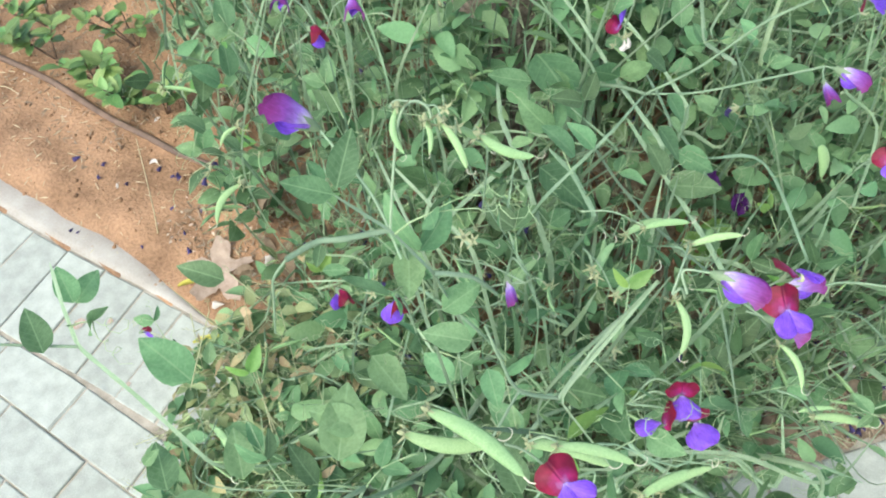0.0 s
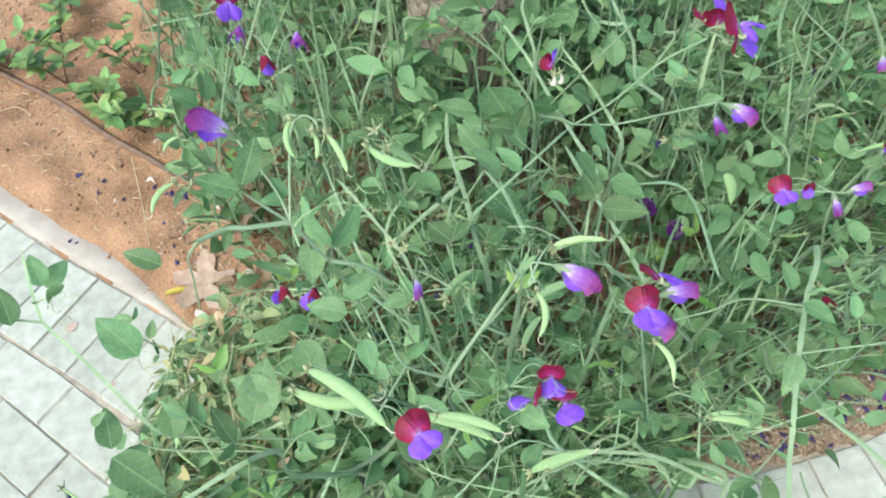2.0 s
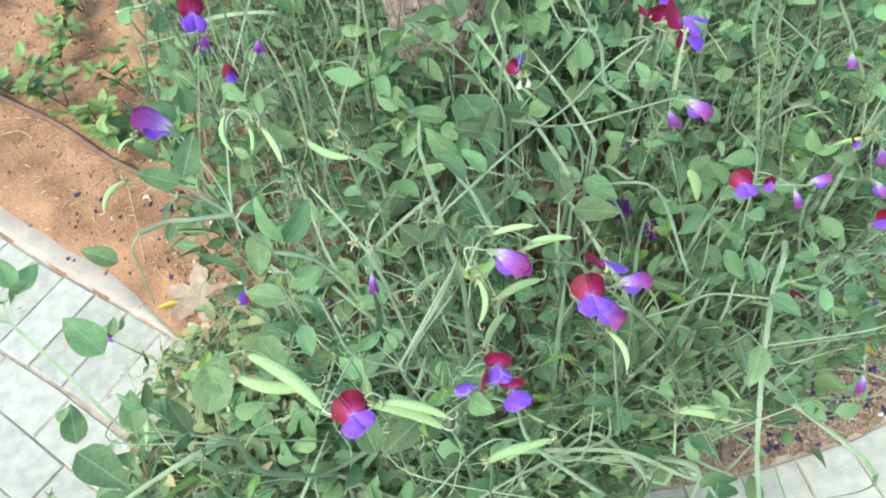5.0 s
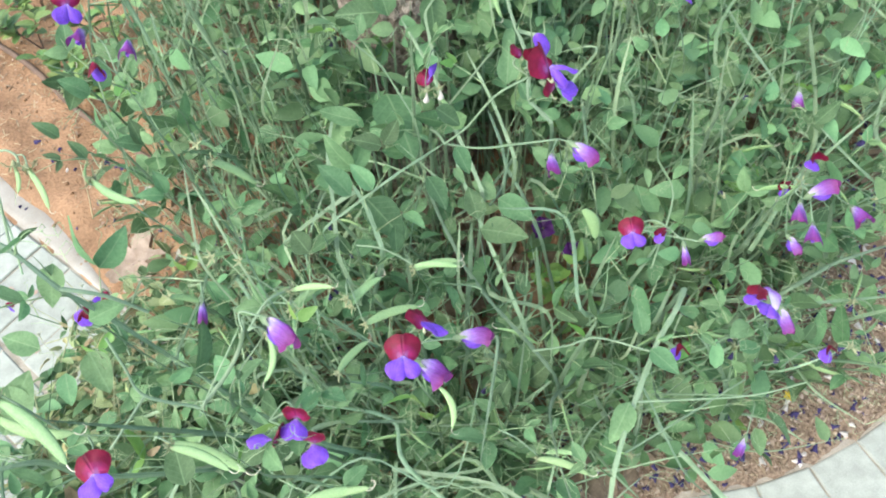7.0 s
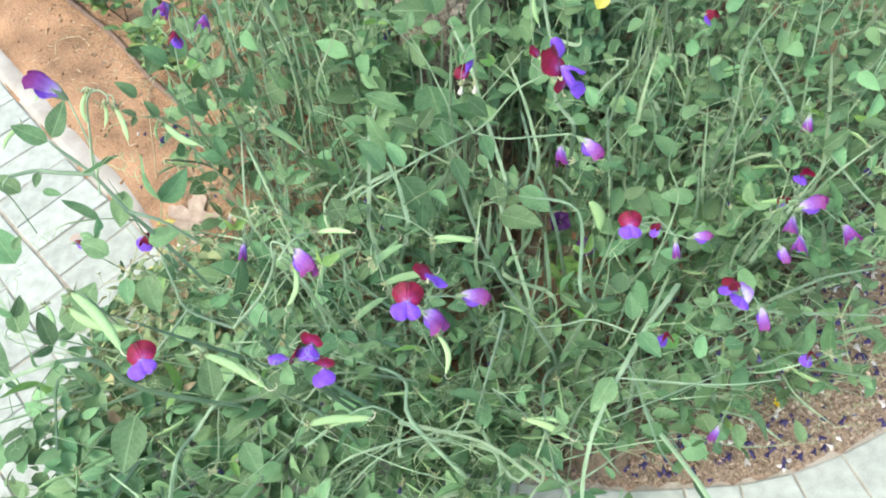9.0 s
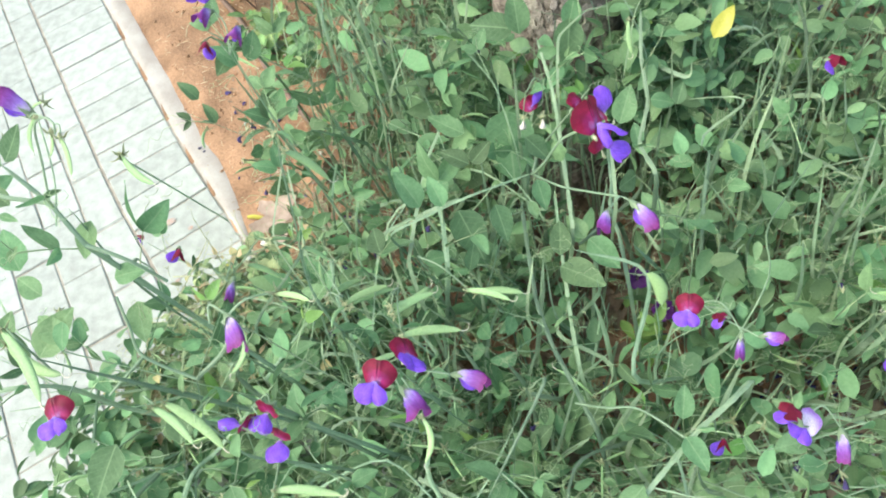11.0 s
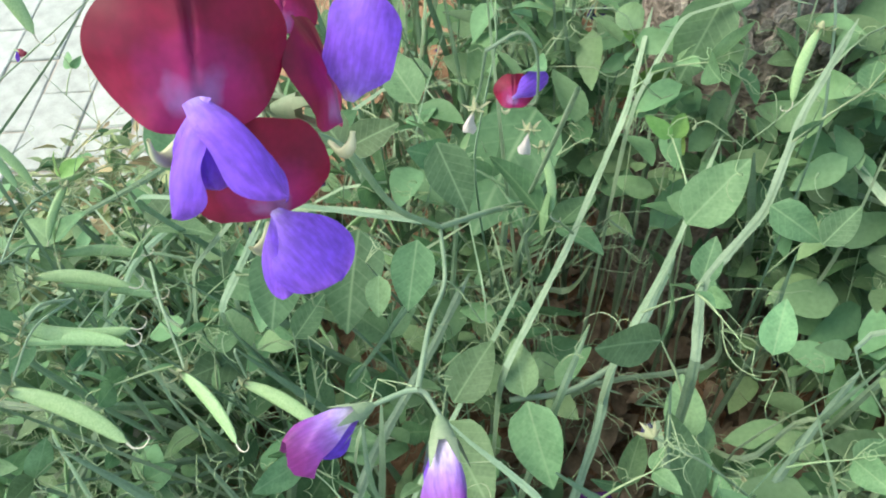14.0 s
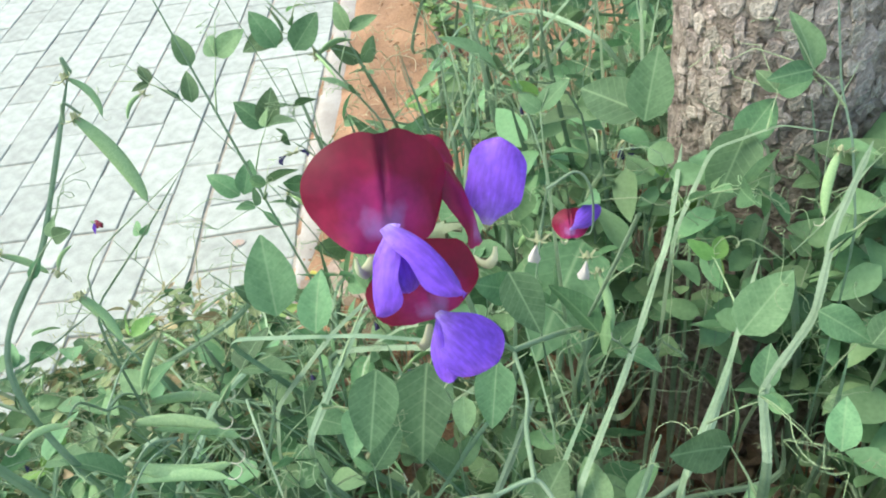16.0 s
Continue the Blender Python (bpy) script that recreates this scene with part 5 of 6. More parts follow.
big_leaf(p, (0.666, -0.786, 0.42), (-0.006, -0.043, -0.02), (-0.2, -0.6, 0.75), 0.048, 0)
p = pea((0.7, -0.9, 0), [(0.69, -0.88, 0.2), (0.694, -0.844, 0.38), (0.715, -0.814, 0.4), (0.748, -0.771, 0.43)], (0.776, -0.738, 0.45), 78, "long", 2, thick=0.0034, bare=0.3, stiff=True)

p = pea((0.12, -0.62, 0), [(0, -0.7, 0.35), (-0.159, -0.687, 0.67), (-0.158, -0.612, 0.731), (-0.16, -0.563, 0.771), (-0.145, -0.539, 0.792)], (-0.127, -0.516, 0.815), 53, "long", 2, thick=0.0022, bare=0.2, stiff=True)
stalk(p, [(-0.16, -0.563, 0.771), (-0.176, -0.543, 0.775), (-0.198, -0.519, 0.785)], 0.0014)
big_leaf(p, (-0.12, -0.633, 0.722), (-0.001, 0.045, 0.034), (0.091, -0.445, 0.891), 0.056, 3)
big_leaf(p, (-0.136, -0.513, 0.754), (0.013, 0.024, 0.022), (0.108, -0.553, 0.826), 0.035, 0)
big_leaf(p, (-0.134, -0.502, 0.738), (0.034, 0.005, 0.007), (0.107, -0.551, 0.827), 0.035, 0)
big_leaf(p, (-0.181, -0.55, 0.779), (0.016, 0.026, 0.024), (0.158, -0.539, 0.828), 0.039, 0)

p = pea((0.1, -0.7, 0), [(-0.08, -0.76, 0.5), (-0.104, -0.811, 0.726)], (-0.22, -0.78, 0.74), 54, "long", 5, bare=0.4)
big_leaf(p, (-0.068, -0.79, 0.757), (-0.016, 0.035, 0.017), (0.021, -0.317, 0.948), 0.042, 0)
big_leaf(p, (-0.098, -0.792, 0.753), (0.049, 0.028, 0.021), (0.06, -0.311, 0.949), 0.060, 0)
big_leaf(p, (-0.152, -0.732, 0.726), (0.024, 0.029, 0.017), (0.128, -0.354, 0.926), 0.041, 0)
big_leaf(p, (-0.009, -0.86, 0.905), (-0.016, 0.025, 0.009), (-0.106, -0.321, 0.941), 0.031, 0)
big_leaf(p, (-0.009, -0.871, 0.877), (-0.013, -0.019, -0.012), (-0.097, -0.288, 0.953), 0.026, 0)

big_leaf(p, (-0.197, -0.677, 0.7), (0.021, 0.027, 0.02), (0.1, -0.4, 0.9), 0.040, 3)
big_leaf(p, (-0.202, -0.684, 0.7), (0.011, -0.06, -0.01), (0.1, -0.4, 0.9), 0.062, 0)
big_leaf(p, (-0.198, -0.743, 0.68), (-0.038, 0.002, 0.01), (0.1, -0.4, 0.9), 0.039, 2)
big_leaf(p, (-0.197, -0.744, 0.68), (0.007, -0.011, -0.01), (0.1, -0.4, 0.9), 0.016, 4)
big_leaf(p, (-0.125, -0.631, 0.6), (0.014, -0.024, 0), (0.1, -0.4, 0.9), 0.028, 0)
big_leaf(p, (-0.141, -0.67, 0.6), (0.029, 0.007, 0), (0.1, -0.4, 0.9), 0.030, 0)
big_leaf(p, (-0.194, -0.655, 0.72), (0.014, -0.005, 0.01), (0.1, -0.4, 0.9), 0.018, 1)
pod(p, (-0.125, -0.625, 0.62), (-0.148, -0.673, 0.6), 1, (0.8, 0.3, 0.4))
stalk(p, [(-0.104, -0.811, 0.726), (-0.175, -0.685, 0.68), (-0.125, -0.625, 0.62)], 0.0009)

p = pea((0.13, -0.72, 0), [(0.08, -0.76, 0.45), (0.038, -0.801, 0.81), (0.025, -0.8, 0.878), (0.018, -0.773, 0.917)], (0.001, -0.747, 0.956), 55, "long", 2, thick=0.0028, bare=0.3, stiff=True)
stalk(p, [(0.018, -0.773, 0.917), (-0.01, -0.76, 0.93), (-0.023, -0.75, 0.934), (-0.046, -0.748, 0.942)], 0.0022)
stalk(p, [(-0.046, -0.748, 0.942), (-0.057, -0.744, 0.93), (-0.059, -0.735, 0.898), (-0.065, -0.72, 0.834)], 0.0009)
stalk(p, [(0.018, -0.773, 0.917), (0.035, -0.767, 0.954), (0.051, -0.764, 0.99), (0.062, -0.765, 0.995), (0.067, -0.772, 0.991), (0.064, -0.778, 0.985)], 0.0013)
stalk(p, [(0.068, -0.782, 0.984), (0.071, -0.776, 0.99), (0.067, -0.772, 0.991)], 0.0008)
stalk(p, [(0.051, -0.757, 0.995), (0.056, -0.758, 0.997), (0.062, -0.765, 0.995)], 0.0008)
stalk(p, [(0.025, -0.8, 0.878), (0.048, -0.814, 0.853), (0.066, -0.822, 0.809)], 0.002)
stalk(p, [(0.095, -0.786, 0.941), (0.105, -0.787, 0.919), (0.136, -0.755, 0.777)], 0.001)
big_leaf(p, (0.001, -0.748, 0.956), (-0.019, 0.024, 0.014), (-0.122, -0.5, 0.857), 0.034, 2)
big_leaf(p, (0.005, -0.747, 0.957), (0.03, 0.01, 0.021), (-0.128, -0.501, 0.856), 0.038, 2)
big_leaf(p, (0.033, -0.77, 0.874), (-0.025, -0.02, -0.02), (-0.143, -0.409, 0.901), 0.038, 0)
big_leaf(p, (0.024, -0.804, 0.827), (0.033, -0.011, 0.006), (-0.119, -0.34, 0.933), 0.035, 0)
big_leaf(p, (-0.022, -0.752, 0.932), (-0.012, -0.006, -0.007), (-0.08, -0.478, 0.875), 0.015, 1)
big_leaf(p, (-0.03, -0.756, 0.914), (0.012, -0.011, -0.004), (-0.063, -0.46, 0.886), 0.017, 4)
big_leaf(p, (-0.058, -0.661, 0.84), (-0.015, 0.025, 0.019), (0.002, -0.5, 0.866), 0.035, 1)
big_leaf(p, (-0.105, -0.662, 0.771), (0.014, 0.009, 0.008), (0.069, -0.451, 0.89), 0.018, 1)

p = pea((0.2, -0.85, 0), [(0.1, -0.86, 0.45), (0.07, -0.871, 0.667)], (0.13, -0.91, 0.8), 56, "long", 3, thick=0.0022, bare=0.5)
# ---- filling shoots ----
def open_ground(x, y):
    """Where no tangle lies: beyond its sprawl, on the bare far corner, on the front rim and at the trunk."""
    if x < line_x(y, [(-1.3, 0.15), (-1.17, -0.2), (-1.0, -0.46), (-0.75, -0.54), (-0.6, -0.47), (-0.47, -0.35), (-0.39, -0.22), (-0.31, -0.06), (-0.24, 0.07), (-0.17, 0.14), (-0.1, 0.2), (0.0, 0.26), (0.1, 0.31), (0.3, 0.42), (0.6, 0.60), (1.0, 0.8)]):
        return True
    if y < line_x(x, [(-0.35, -0.95), (0.0, -1.13), (0.3, -1.23), (0.6, -1.25), (0.8, -1.21), (1.1, -1.18), (1.6, -1.18)]):
        return True
    return (x - TRUNK[0]) ** 2 + (y - TRUNK[1]) ** 2 < 0.14 ** 2 or (x - 0.585) ** 2 + (y + 0.845) ** 2 < 0.07 ** 2


def hollow(x, y):
    """The dark open hollow among the stems in front of the trunk."""
    return ((x - 0.67) / 0.115) ** 2 + ((y + 0.64) / 0.16) ** 2 < 1 or ((x - 0.655) / 0.12) ** 2 + ((y + 0.48) / 0.17) ** 2 < 1


def canopy(x, y):
    """How high the tangle stands."""
    d = inside_bed(x, y)
    near = math.exp(-((x - 0.7) ** 2 + (y + 0.45) ** 2) / 0.06)
    corner = math.exp(-((x - 0.03) ** 2 / 0.02 + (y + 0.36) ** 2 / 0.012))
    sunk = math.exp(-((x - 0.22) ** 2 / 0.04 + (y + 0.75) ** 2 / 0.08))
    return (0.46 + 0.07 * noise.noise((x * 3, y * 3, 7.0)) + 0.05 * near - 0.10 * sunk) * (0.66 + 0.34 * max(0, min(1, (d + 0.2) / 0.35))) * (0.95 if x > 0.95 else 1.0) * (1 - 0.55 * corner)


def thinned(x, y, z):
    """The tangle sinks to bare ground towards the corner where the dry leaf lies."""
    return 0.0 < x < 0.245 and y > -0.62 and z > 0.03 + 1.25 * max(0.0, -0.15 - y)


def rooted(x, y):
    """The nearest place in the bed from which a shoot can reach out over x, y."""
    p = Vector((x, y, -0.01))
    for k in range(12):
        if inside_bed(p.x, p.y) > 0.06:
            break
        p += (Vector((0.45, -0.65, -0.01)) - p) * 0.12
    return p


rng = random.Random(5)
count = 0
while count < 150:
    x, y = rng.uniform(-0.5, 1.55), rng.uniform(-1.28, 0.75)
    if open_ground(x, y) or (y > 0.1 and rng.random() < 0.5) or (x > 1.0 and rng.random() < 0.25) or (hollow(x, y) and rng.random() < 0.9):
        continue
    count += 1
    h = canopy(x, y) * rng.uniform(0.75, 1.15)
    lean = Vector((rng.uniform(-0.2, 0.2), rng.uniform(-0.22, 0.12), 0))
    b = rooted(x, y)
    top = Vector((x, y, h)) + lean * 0.7
    if thinned(x, y, h) and y > -0.35:
        continue
    pea(b, [b + (top - b) * 0.35 + Vector((0, 0, h * 0.2))], top, 1000 + count, "fill", 7, rng.choice((0.0016, 0.0022, 0.0027, 0.0033)), 1.22, spent=0.85)


# ---- the dense tangle beneath: leaves, stems and tendrils too many to count ----
for k in range(16):
    a = radians(195 + 10 * k)
    b = Vector((TRUNK[0] + 0.2 * math.cos(a), TRUNK[1] + 0.19 * math.sin(a), -0.01))
    top = b + Vector((0.05 * math.cos(a * 3), -0.02 + 0.05 * math.sin(a * 5), 0.51 + 0.05 * math.sin(k * 2.1)))
    pea(b, [b + (top - b) * 0.5 + Vector((0.02 * math.sin(k), 0.02, 0))], top, 1400 + k, "fill", 3 if hollow(b.x, b.y) else 9, 0.0024, bare=0.5, spent=0.4)
rng = random.Random(77)
blades = [leaf_shape(0.054, 0.033, 0.25, 0.2, 0.012, 6, 5), leaf_shape(0.060, 0.030, 0.3, 0.1, 0.01, 6, 5), leaf_shape(0.046, 0.027, 0.35, 0.25, 0.01, 6, 5), leaf_shape(0.040, 0.018, 0.4, 0.05, 0.01, 5, 3)]
tangle, withes, threads = Shape(), Shape(), Shape()
made = 0
extra = 1300
while made < 5600 + extra:
    x, y = rng.uniform(-0.55, 1.9), rng.uniform(-1.28, 1.0)
    if open_ground(x, y):
        continue
    if made < extra and x > 0.12:
        continue
    made += 1
    z = canopy(x, y) * rng.uniform(0.05, 0.86)
    if y < -1.0 and x > 0.25 and rng.random() < 0.6:
        continue
    if hollow(x, y) and rng.random() < 0.93:
        continue
    a = rng.uniform(0, 6.283)
    d = Vector((math.cos(a), math.sin(a), rng.uniform(-0.5, 0.6)))
    blade, m = rng.choice(blades), aim((x, y, z), d, (rng.uniform(-1.3, 1.3), rng.uniform(-1.3, 1.3), 1), rng.uniform(0.5, 1.1))
    if not thinned(x, y, z):
        tangle.add(blade, m)
made = 0
while made < 1450:
    x, y = rng.uniform(-0.3, 1.8), rng.uniform(-1.25, 0.9)
    if open_ground(x, y):
        continue
    if (x < 0.05 or hollow(x, y) or (y < -1.0 and x > 0.25)) and rng.random() < (0.88 if hollow(x, y) else 0.6):
        continue
    made += 1
    h = canopy(x, y) * rng.uniform(0.55, 1.25)
    b = rooted(x, y)
    if inside_bed(x, y) < 0.06 or rng.random() < 0.22:
        a, reach = rng.uniform(0, 6.283), rng.uniform(0.07, 0.13)
        b = Vector((x - reach * math.cos(a), y - reach * math.sin(a), h * rng.uniform(0.5, 0.95)))
        x, y = x + reach * math.cos(a), y + reach * math.sin(a)
        if open_ground(x, y) or open_ground(b.x, b.y):
            continue
    l = Vector((x + rng.gauss(0, 0.06), y + rng.gauss(-0.02, 0.06), h)) - b
    k = Vector((rng.gauss(0, 0.03), rng.gauss(0, 0.03), 0.02 + abs(l.z) * rng.uniform(0.1, 0.3)))
    q = Vector((rng.gauss(0, 0.04), rng.gauss(0, 0.04), rng.uniform(-0.03, 0.04)))
    line = bend([b, b + l * 0.33 + k, b + l * 0.68 + q, b + l], 5)
    if any(thinned(*p) for p in line[::3] + line[-1:]) and y > -0.4:
        continue
    withes.winged(line, rng.choice((0.0009, 0.0012, 0.0017, 0.0022, 0.0028, 0.0036, 0.0046)), 0.62, rng.uniform(0, 3.1))
    for q in range(rng.choice((1, 2, 3))):
        tendril(threads, rng.choice(line[4:]), (rng.uniform(-1, 1), rng.uniform(-1, 1), rng.uniform(-0.2, 0.6)), rng.uniform(0.05, 0.11), rng)
upright = 0
while upright < 210:
    x, y = rng.uniform(0.15, 1.35), rng.uniform(-1.05, 0.1)
    if open_ground(x, y) or hollow(x, y):
        continue
    upright += 1
    b = rooted(x, y)
    l = Vector((x + rng.gauss(0, 0.07), y + rng.gauss(-0.02, 0.07), canopy(x, y) * rng.uniform(0.95, 1.3))) - b
    line = bend([b, b + l * 0.4 + Vector((rng.gauss(0, 0.02), rng.gauss(0, 0.02), 0)), b + l * 0.75 + Vector((rng.gauss(0, 0.015), rng.gauss(0, 0.015), 0)), b + l], 5)
    withes.winged(line, rng.choice((0.0024, 0.0032, 0.004, 0.0048)), 0.7, rng.uniform(0, 3.1))
    tendril(threads, line[-1], (rng.uniform(-1, 1), rng.uniform(-1, 1), 0.3), rng.uniform(0.05, 0.1), rng)
made = 0
while made < 600:
    x, y = rng.uniform(0.6, 1.3), rng.uniform(-1.02, -0.45)
    if open_ground(x, y) or hollow(x, y):
        continue
    made += 1
    a = rng.uniform(0, 6.283)
    tangle.add(rng.choice(blades), aim((x, y, canopy(x, y) * rng.uniform(0.45, 0.98)), (math.cos(a), math.sin(a), rng.uniform(-0.5, 0.6)), (rng.uniform(-1, 1), rng.uniform(-1, 1), 1), rng.uniform(0.5, 1.05)))
for k in range(620):
    a, reach = rng.uniform(3.3, 6.2), rng.uniform(0.15, 0.30)
    b = rng.uniform(0, 6.283)
    if hollow(TRUNK[0] + reach * math.cos(a), TRUNK[1] + reach * math.sin(a)) and rng.random() < 0.9:
        continue
    at = (TRUNK[0] + reach * math.cos(a), TRUNK[1] + reach * math.sin(a), rng.uniform(0.32, 0.54 - 0.2 * (reach - 0.15)))
    tangle.add(rng.choice(blades), aim(at, (math.cos(b), math.sin(b), rng.uniform(-0.6, 0.5)), (rng.uniform(-1, 1), rng.uniform(-1, 1), 1), rng.uniform(0.6, 1.15)))
skirt = random.Random(29)
for k in range(210):
    a, reach = radians(skirt.uniform(185, 345)), skirt.uniform(0.165, 0.235)
    b = skirt.uniform(0, 6.283)
    at = Vector((TRUNK[0] + reach * math.cos(a), TRUNK[1] + reach * math.sin(a), skirt.uniform(0.27, 0.56)))
    tangle.add(skirt.choice(blades), aim(at, (math.cos(b), math.sin(b), skirt.uniform(-0.6, 0.5)), (skirt.uniform(-1, 1), skirt.uniform(-1.4, 0.6), 0.8), skirt.uniform(0.55, 1.0)))
    if k % 6 == 0:
        foot = Vector((at.x + skirt.gauss(0, 0.04), at.y - skirt.uniform(0.0, 0.04), 0.0))
        withes.winged(bend([foot, foot + (at - foot) * 0.5 + Vector((skirt.gauss(0, 0.02), -0.01, 0)), at, at + Vector((skirt.gauss(0, 0.05), skirt.gauss(-0.01, 0.03), 0.06))], 5), skirt.choice((0.0014, 0.002, 0.0028)), 0.6, skirt.uniform(0, 3.1))
front = random.Random(63)
for k in range(90):
    b = Vector((front.uniform(0.32, 1.05), front.uniform(-1.12, -0.92), front.uniform(0.0, 0.12)))
    l = Vector((front.gauss(0.03, 0.11), front.uniform(-0.26, -0.04), front.uniform(0.12, 0.34)))
    line = bend([b, b + l * 0.35 + Vector((front.gauss(0, 0.02), 0, 0.04)), b + l * 0.7 + Vector((front.gauss(0, 0.025), 0, 0.03)), b + l], 5)
    withes.winged(line, front.choice((0.0012, 0.0017, 0.0022, 0.003)), 0.6, front.uniform(0, 3.1))
    if k % 2:
        tendril(threads, line[-1], (front.uniform(-1, 1), front.uniform(-1, 0.3), 0.2), front.uniform(0.04, 0.08), front)
    for at in (line[6], line[10], line[-2]):
        if front.random() < 0.45:
            a = front.uniform(0, 6.283)
            tangle.add(front.choice(blades), aim(at, (math.cos(a), math.sin(a), front.uniform(-0.3, 0.6)), (front.uniform(-1, 1), front.uniform(-1, 1), 1), front.uniform(0.45, 0.85)))
tagged(part("undergrowth", tangle, UNDER), "dense tangle of sweet pea leaves filling the bed", "foliage", kind="stuff")
tagged(part("thin_stems", withes, WITHE, smooth=False), "crowded thin green sweet pea stems rising from the soil", "stems", kind="stuff")
tagged(part("tendril_tangle", threads, TENDRIL), "curling pale green tendrils knotted among the leaves", "tendrils", kind="stuff")

# ---- low, half-dry growth sprawling over the paving at the corner ----
rng = random.Random(91)
small = [leaf_shape(0.024, 0.010, 0.4, 0.2, 0.02, 4, 3), leaf_shape(0.030, 0.016, 0.3, 0.25, 0.02, 4, 3), leaf_shape(0.018, 0.006, 0.5, 0.1, 0, 3, 3)]
faded, sere, haulm = Shape(), Shape(), Shape()
made = 0
while made < 1100:
    x, y = rng.gauss(-0.12, 0.13), rng.gauss(-0.43, 0.10)
    if open_ground(x, y) or y < -0.7:
        continue
    made += 1
    a = rng.uniform(0, 6.283)
    d = Vector((math.cos(a), math.sin(a), rng.uniform(-0.4, 0.9)))
    z = 0.02 + 0.25 * rng.random() ** 0.8 * min(1.0, 0.45 + abs(x + 0.35) * 1.6)
    if thinned(x, y, z):
        continue
    (sere if rng.random() < 0.24 else faded).add(rng.choice(small), aim((x, y, z), d, (rng.uniform(-1, 1), rng.uniform(-1, 1), 1), rng.uniform(0.7, 1.4)))
    if made % 5 == 0:
        q = Vector((x, y, z))
        line = bend([q - d * 0.07 - Vector((0, 0, 0.02)), q, q + d * 0.06 + Vector((0, 0, 0.015))], 4)
        haulm.tube(line, rng.choice((0.0007, 0.001, 0.0014)), 5, 0.8, 0.6)
        tendril(haulm, line[-1], d, rng.uniform(0.03, 0.07), rng, (1, 2), 0.0005)
for k in range(140):
    x, y = rng.gauss(0.09, 0.07), rng.gauss(-0.50, 0.05)
    a = rng.uniform(0, 6.283)
    sere.add(rng.choice(small), aim((x, y, rng.uniform(0.06, 0.24)), (math.cos(a), math.sin(a), rng.uniform(-0.8, 0.4)), (rng.uniform(-1, 1), rng.uniform(-1, 1), 1), rng.uniform(0.8, 1.6)))
tagged(part("faded_growth", faded, FADED), "small dull green leaves sprawling over the paving corner", "foliage", kind="stuff")
tagged(part("sere_leaves", sere, SERE), "yellowed dry leaflets among the sprawling stems", "foliage", kind="stuff")
tagged(part("sprawling_stems", haulm, STAR), "thin pale wiry stems sprawling over the paving corner", "stems", kind="stuff")

# ---- low plants at the bare corner ----
def lobed_leaf(size, lobes=5, curl=0.25):
    """A dry palmate leaf lying flat."""
    s = Shape()
    n = 60
    rows = [[Vector((0, 0, 0))] * n]
    for ring in (0.35, 0.7, 1.0):
        row = []
        for k in range(n):
            a = math.tau * k / n
            r = size * ring * (0.42 + 0.5 * abs(math.cos(a * lobes / 2)) ** 1.5 + 0.06 * math.sin(17 * a)) * (1 if abs(a - math.pi * 1.5) > 0.25 else 0.45)
            row.append(Vector((r * math.cos(a), r * math.sin(a), curl * r * ring * (0.4 + 0.6 * math.sin(3 * a + 1)))))
        rows.append(row)
    s.grid(rows, closed=True)
    return s


SHRUB_LEAF = leaf_shape(0.040, 0.022, 0.25, 0.15, 0, 6, 5, 0.7).mesh("leaf", SHRUB)


def seedling(x, y, h, n, seed):
    rng = random.Random(seed)
    root = tagged(new("low_shrub"), "small glossy-leaved shrub growing from the red soil", "shrub", "low shrubs at the bare corner of the bed")
    root.location = (x, y, 0.0)
    for k in range(4):
        a = rng.uniform(0, 6.283)
        s = Shape()
        tip = Vector((math.cos(a) * h * 0.5, math.sin(a) * h * 0.5, h * rng.uniform(0.7, 1.1)))
        line = bend([(0, 0, 0), tuple(tip * 0.5 + Vector((0, 0, h * 0.1))), tuple(tip)], 5)
        s.tube(line, 0.0018, 5, 1, 0.6)
        part("twig", s, PIPE, root)
        for q in range(n // 4):
            i = rng.randrange(4, len(line))
            b = rng.uniform(0, 6.283)
            put("leaf", SHRUB_LEAF, root, aim(line[i], (math.cos(b), math.sin(b), rng.uniform(0.1, 0.9)), (0, 0, 1), rng.uniform(0.7, 1.35)))
    return root


for k, (x, y, h, n) in enumerate(((0.29, 0.66, 0.12, 36), (0.14, 0.99, 0.11, 28), (0.35, 0.76, 0.12, 32), (0.43, 0.52, 0.15, 36), (0.31, 0.34, 0.12, 32), (0.30, 0.41, 0.09, 20), (0.33, 0.30, 0.12, 24), (0.55, 0.95, 0.12, 24), (0.36, 1.25, 0.1, 20), (0.30, 0.52, 0.1, 24), (0.23, 0.82, 0.12, 32), (0.46, 0.88, 0.13, 32), (0.19, 1.15, 0.1, 24))):
    seedling(x, y, h, n, 500 + k)


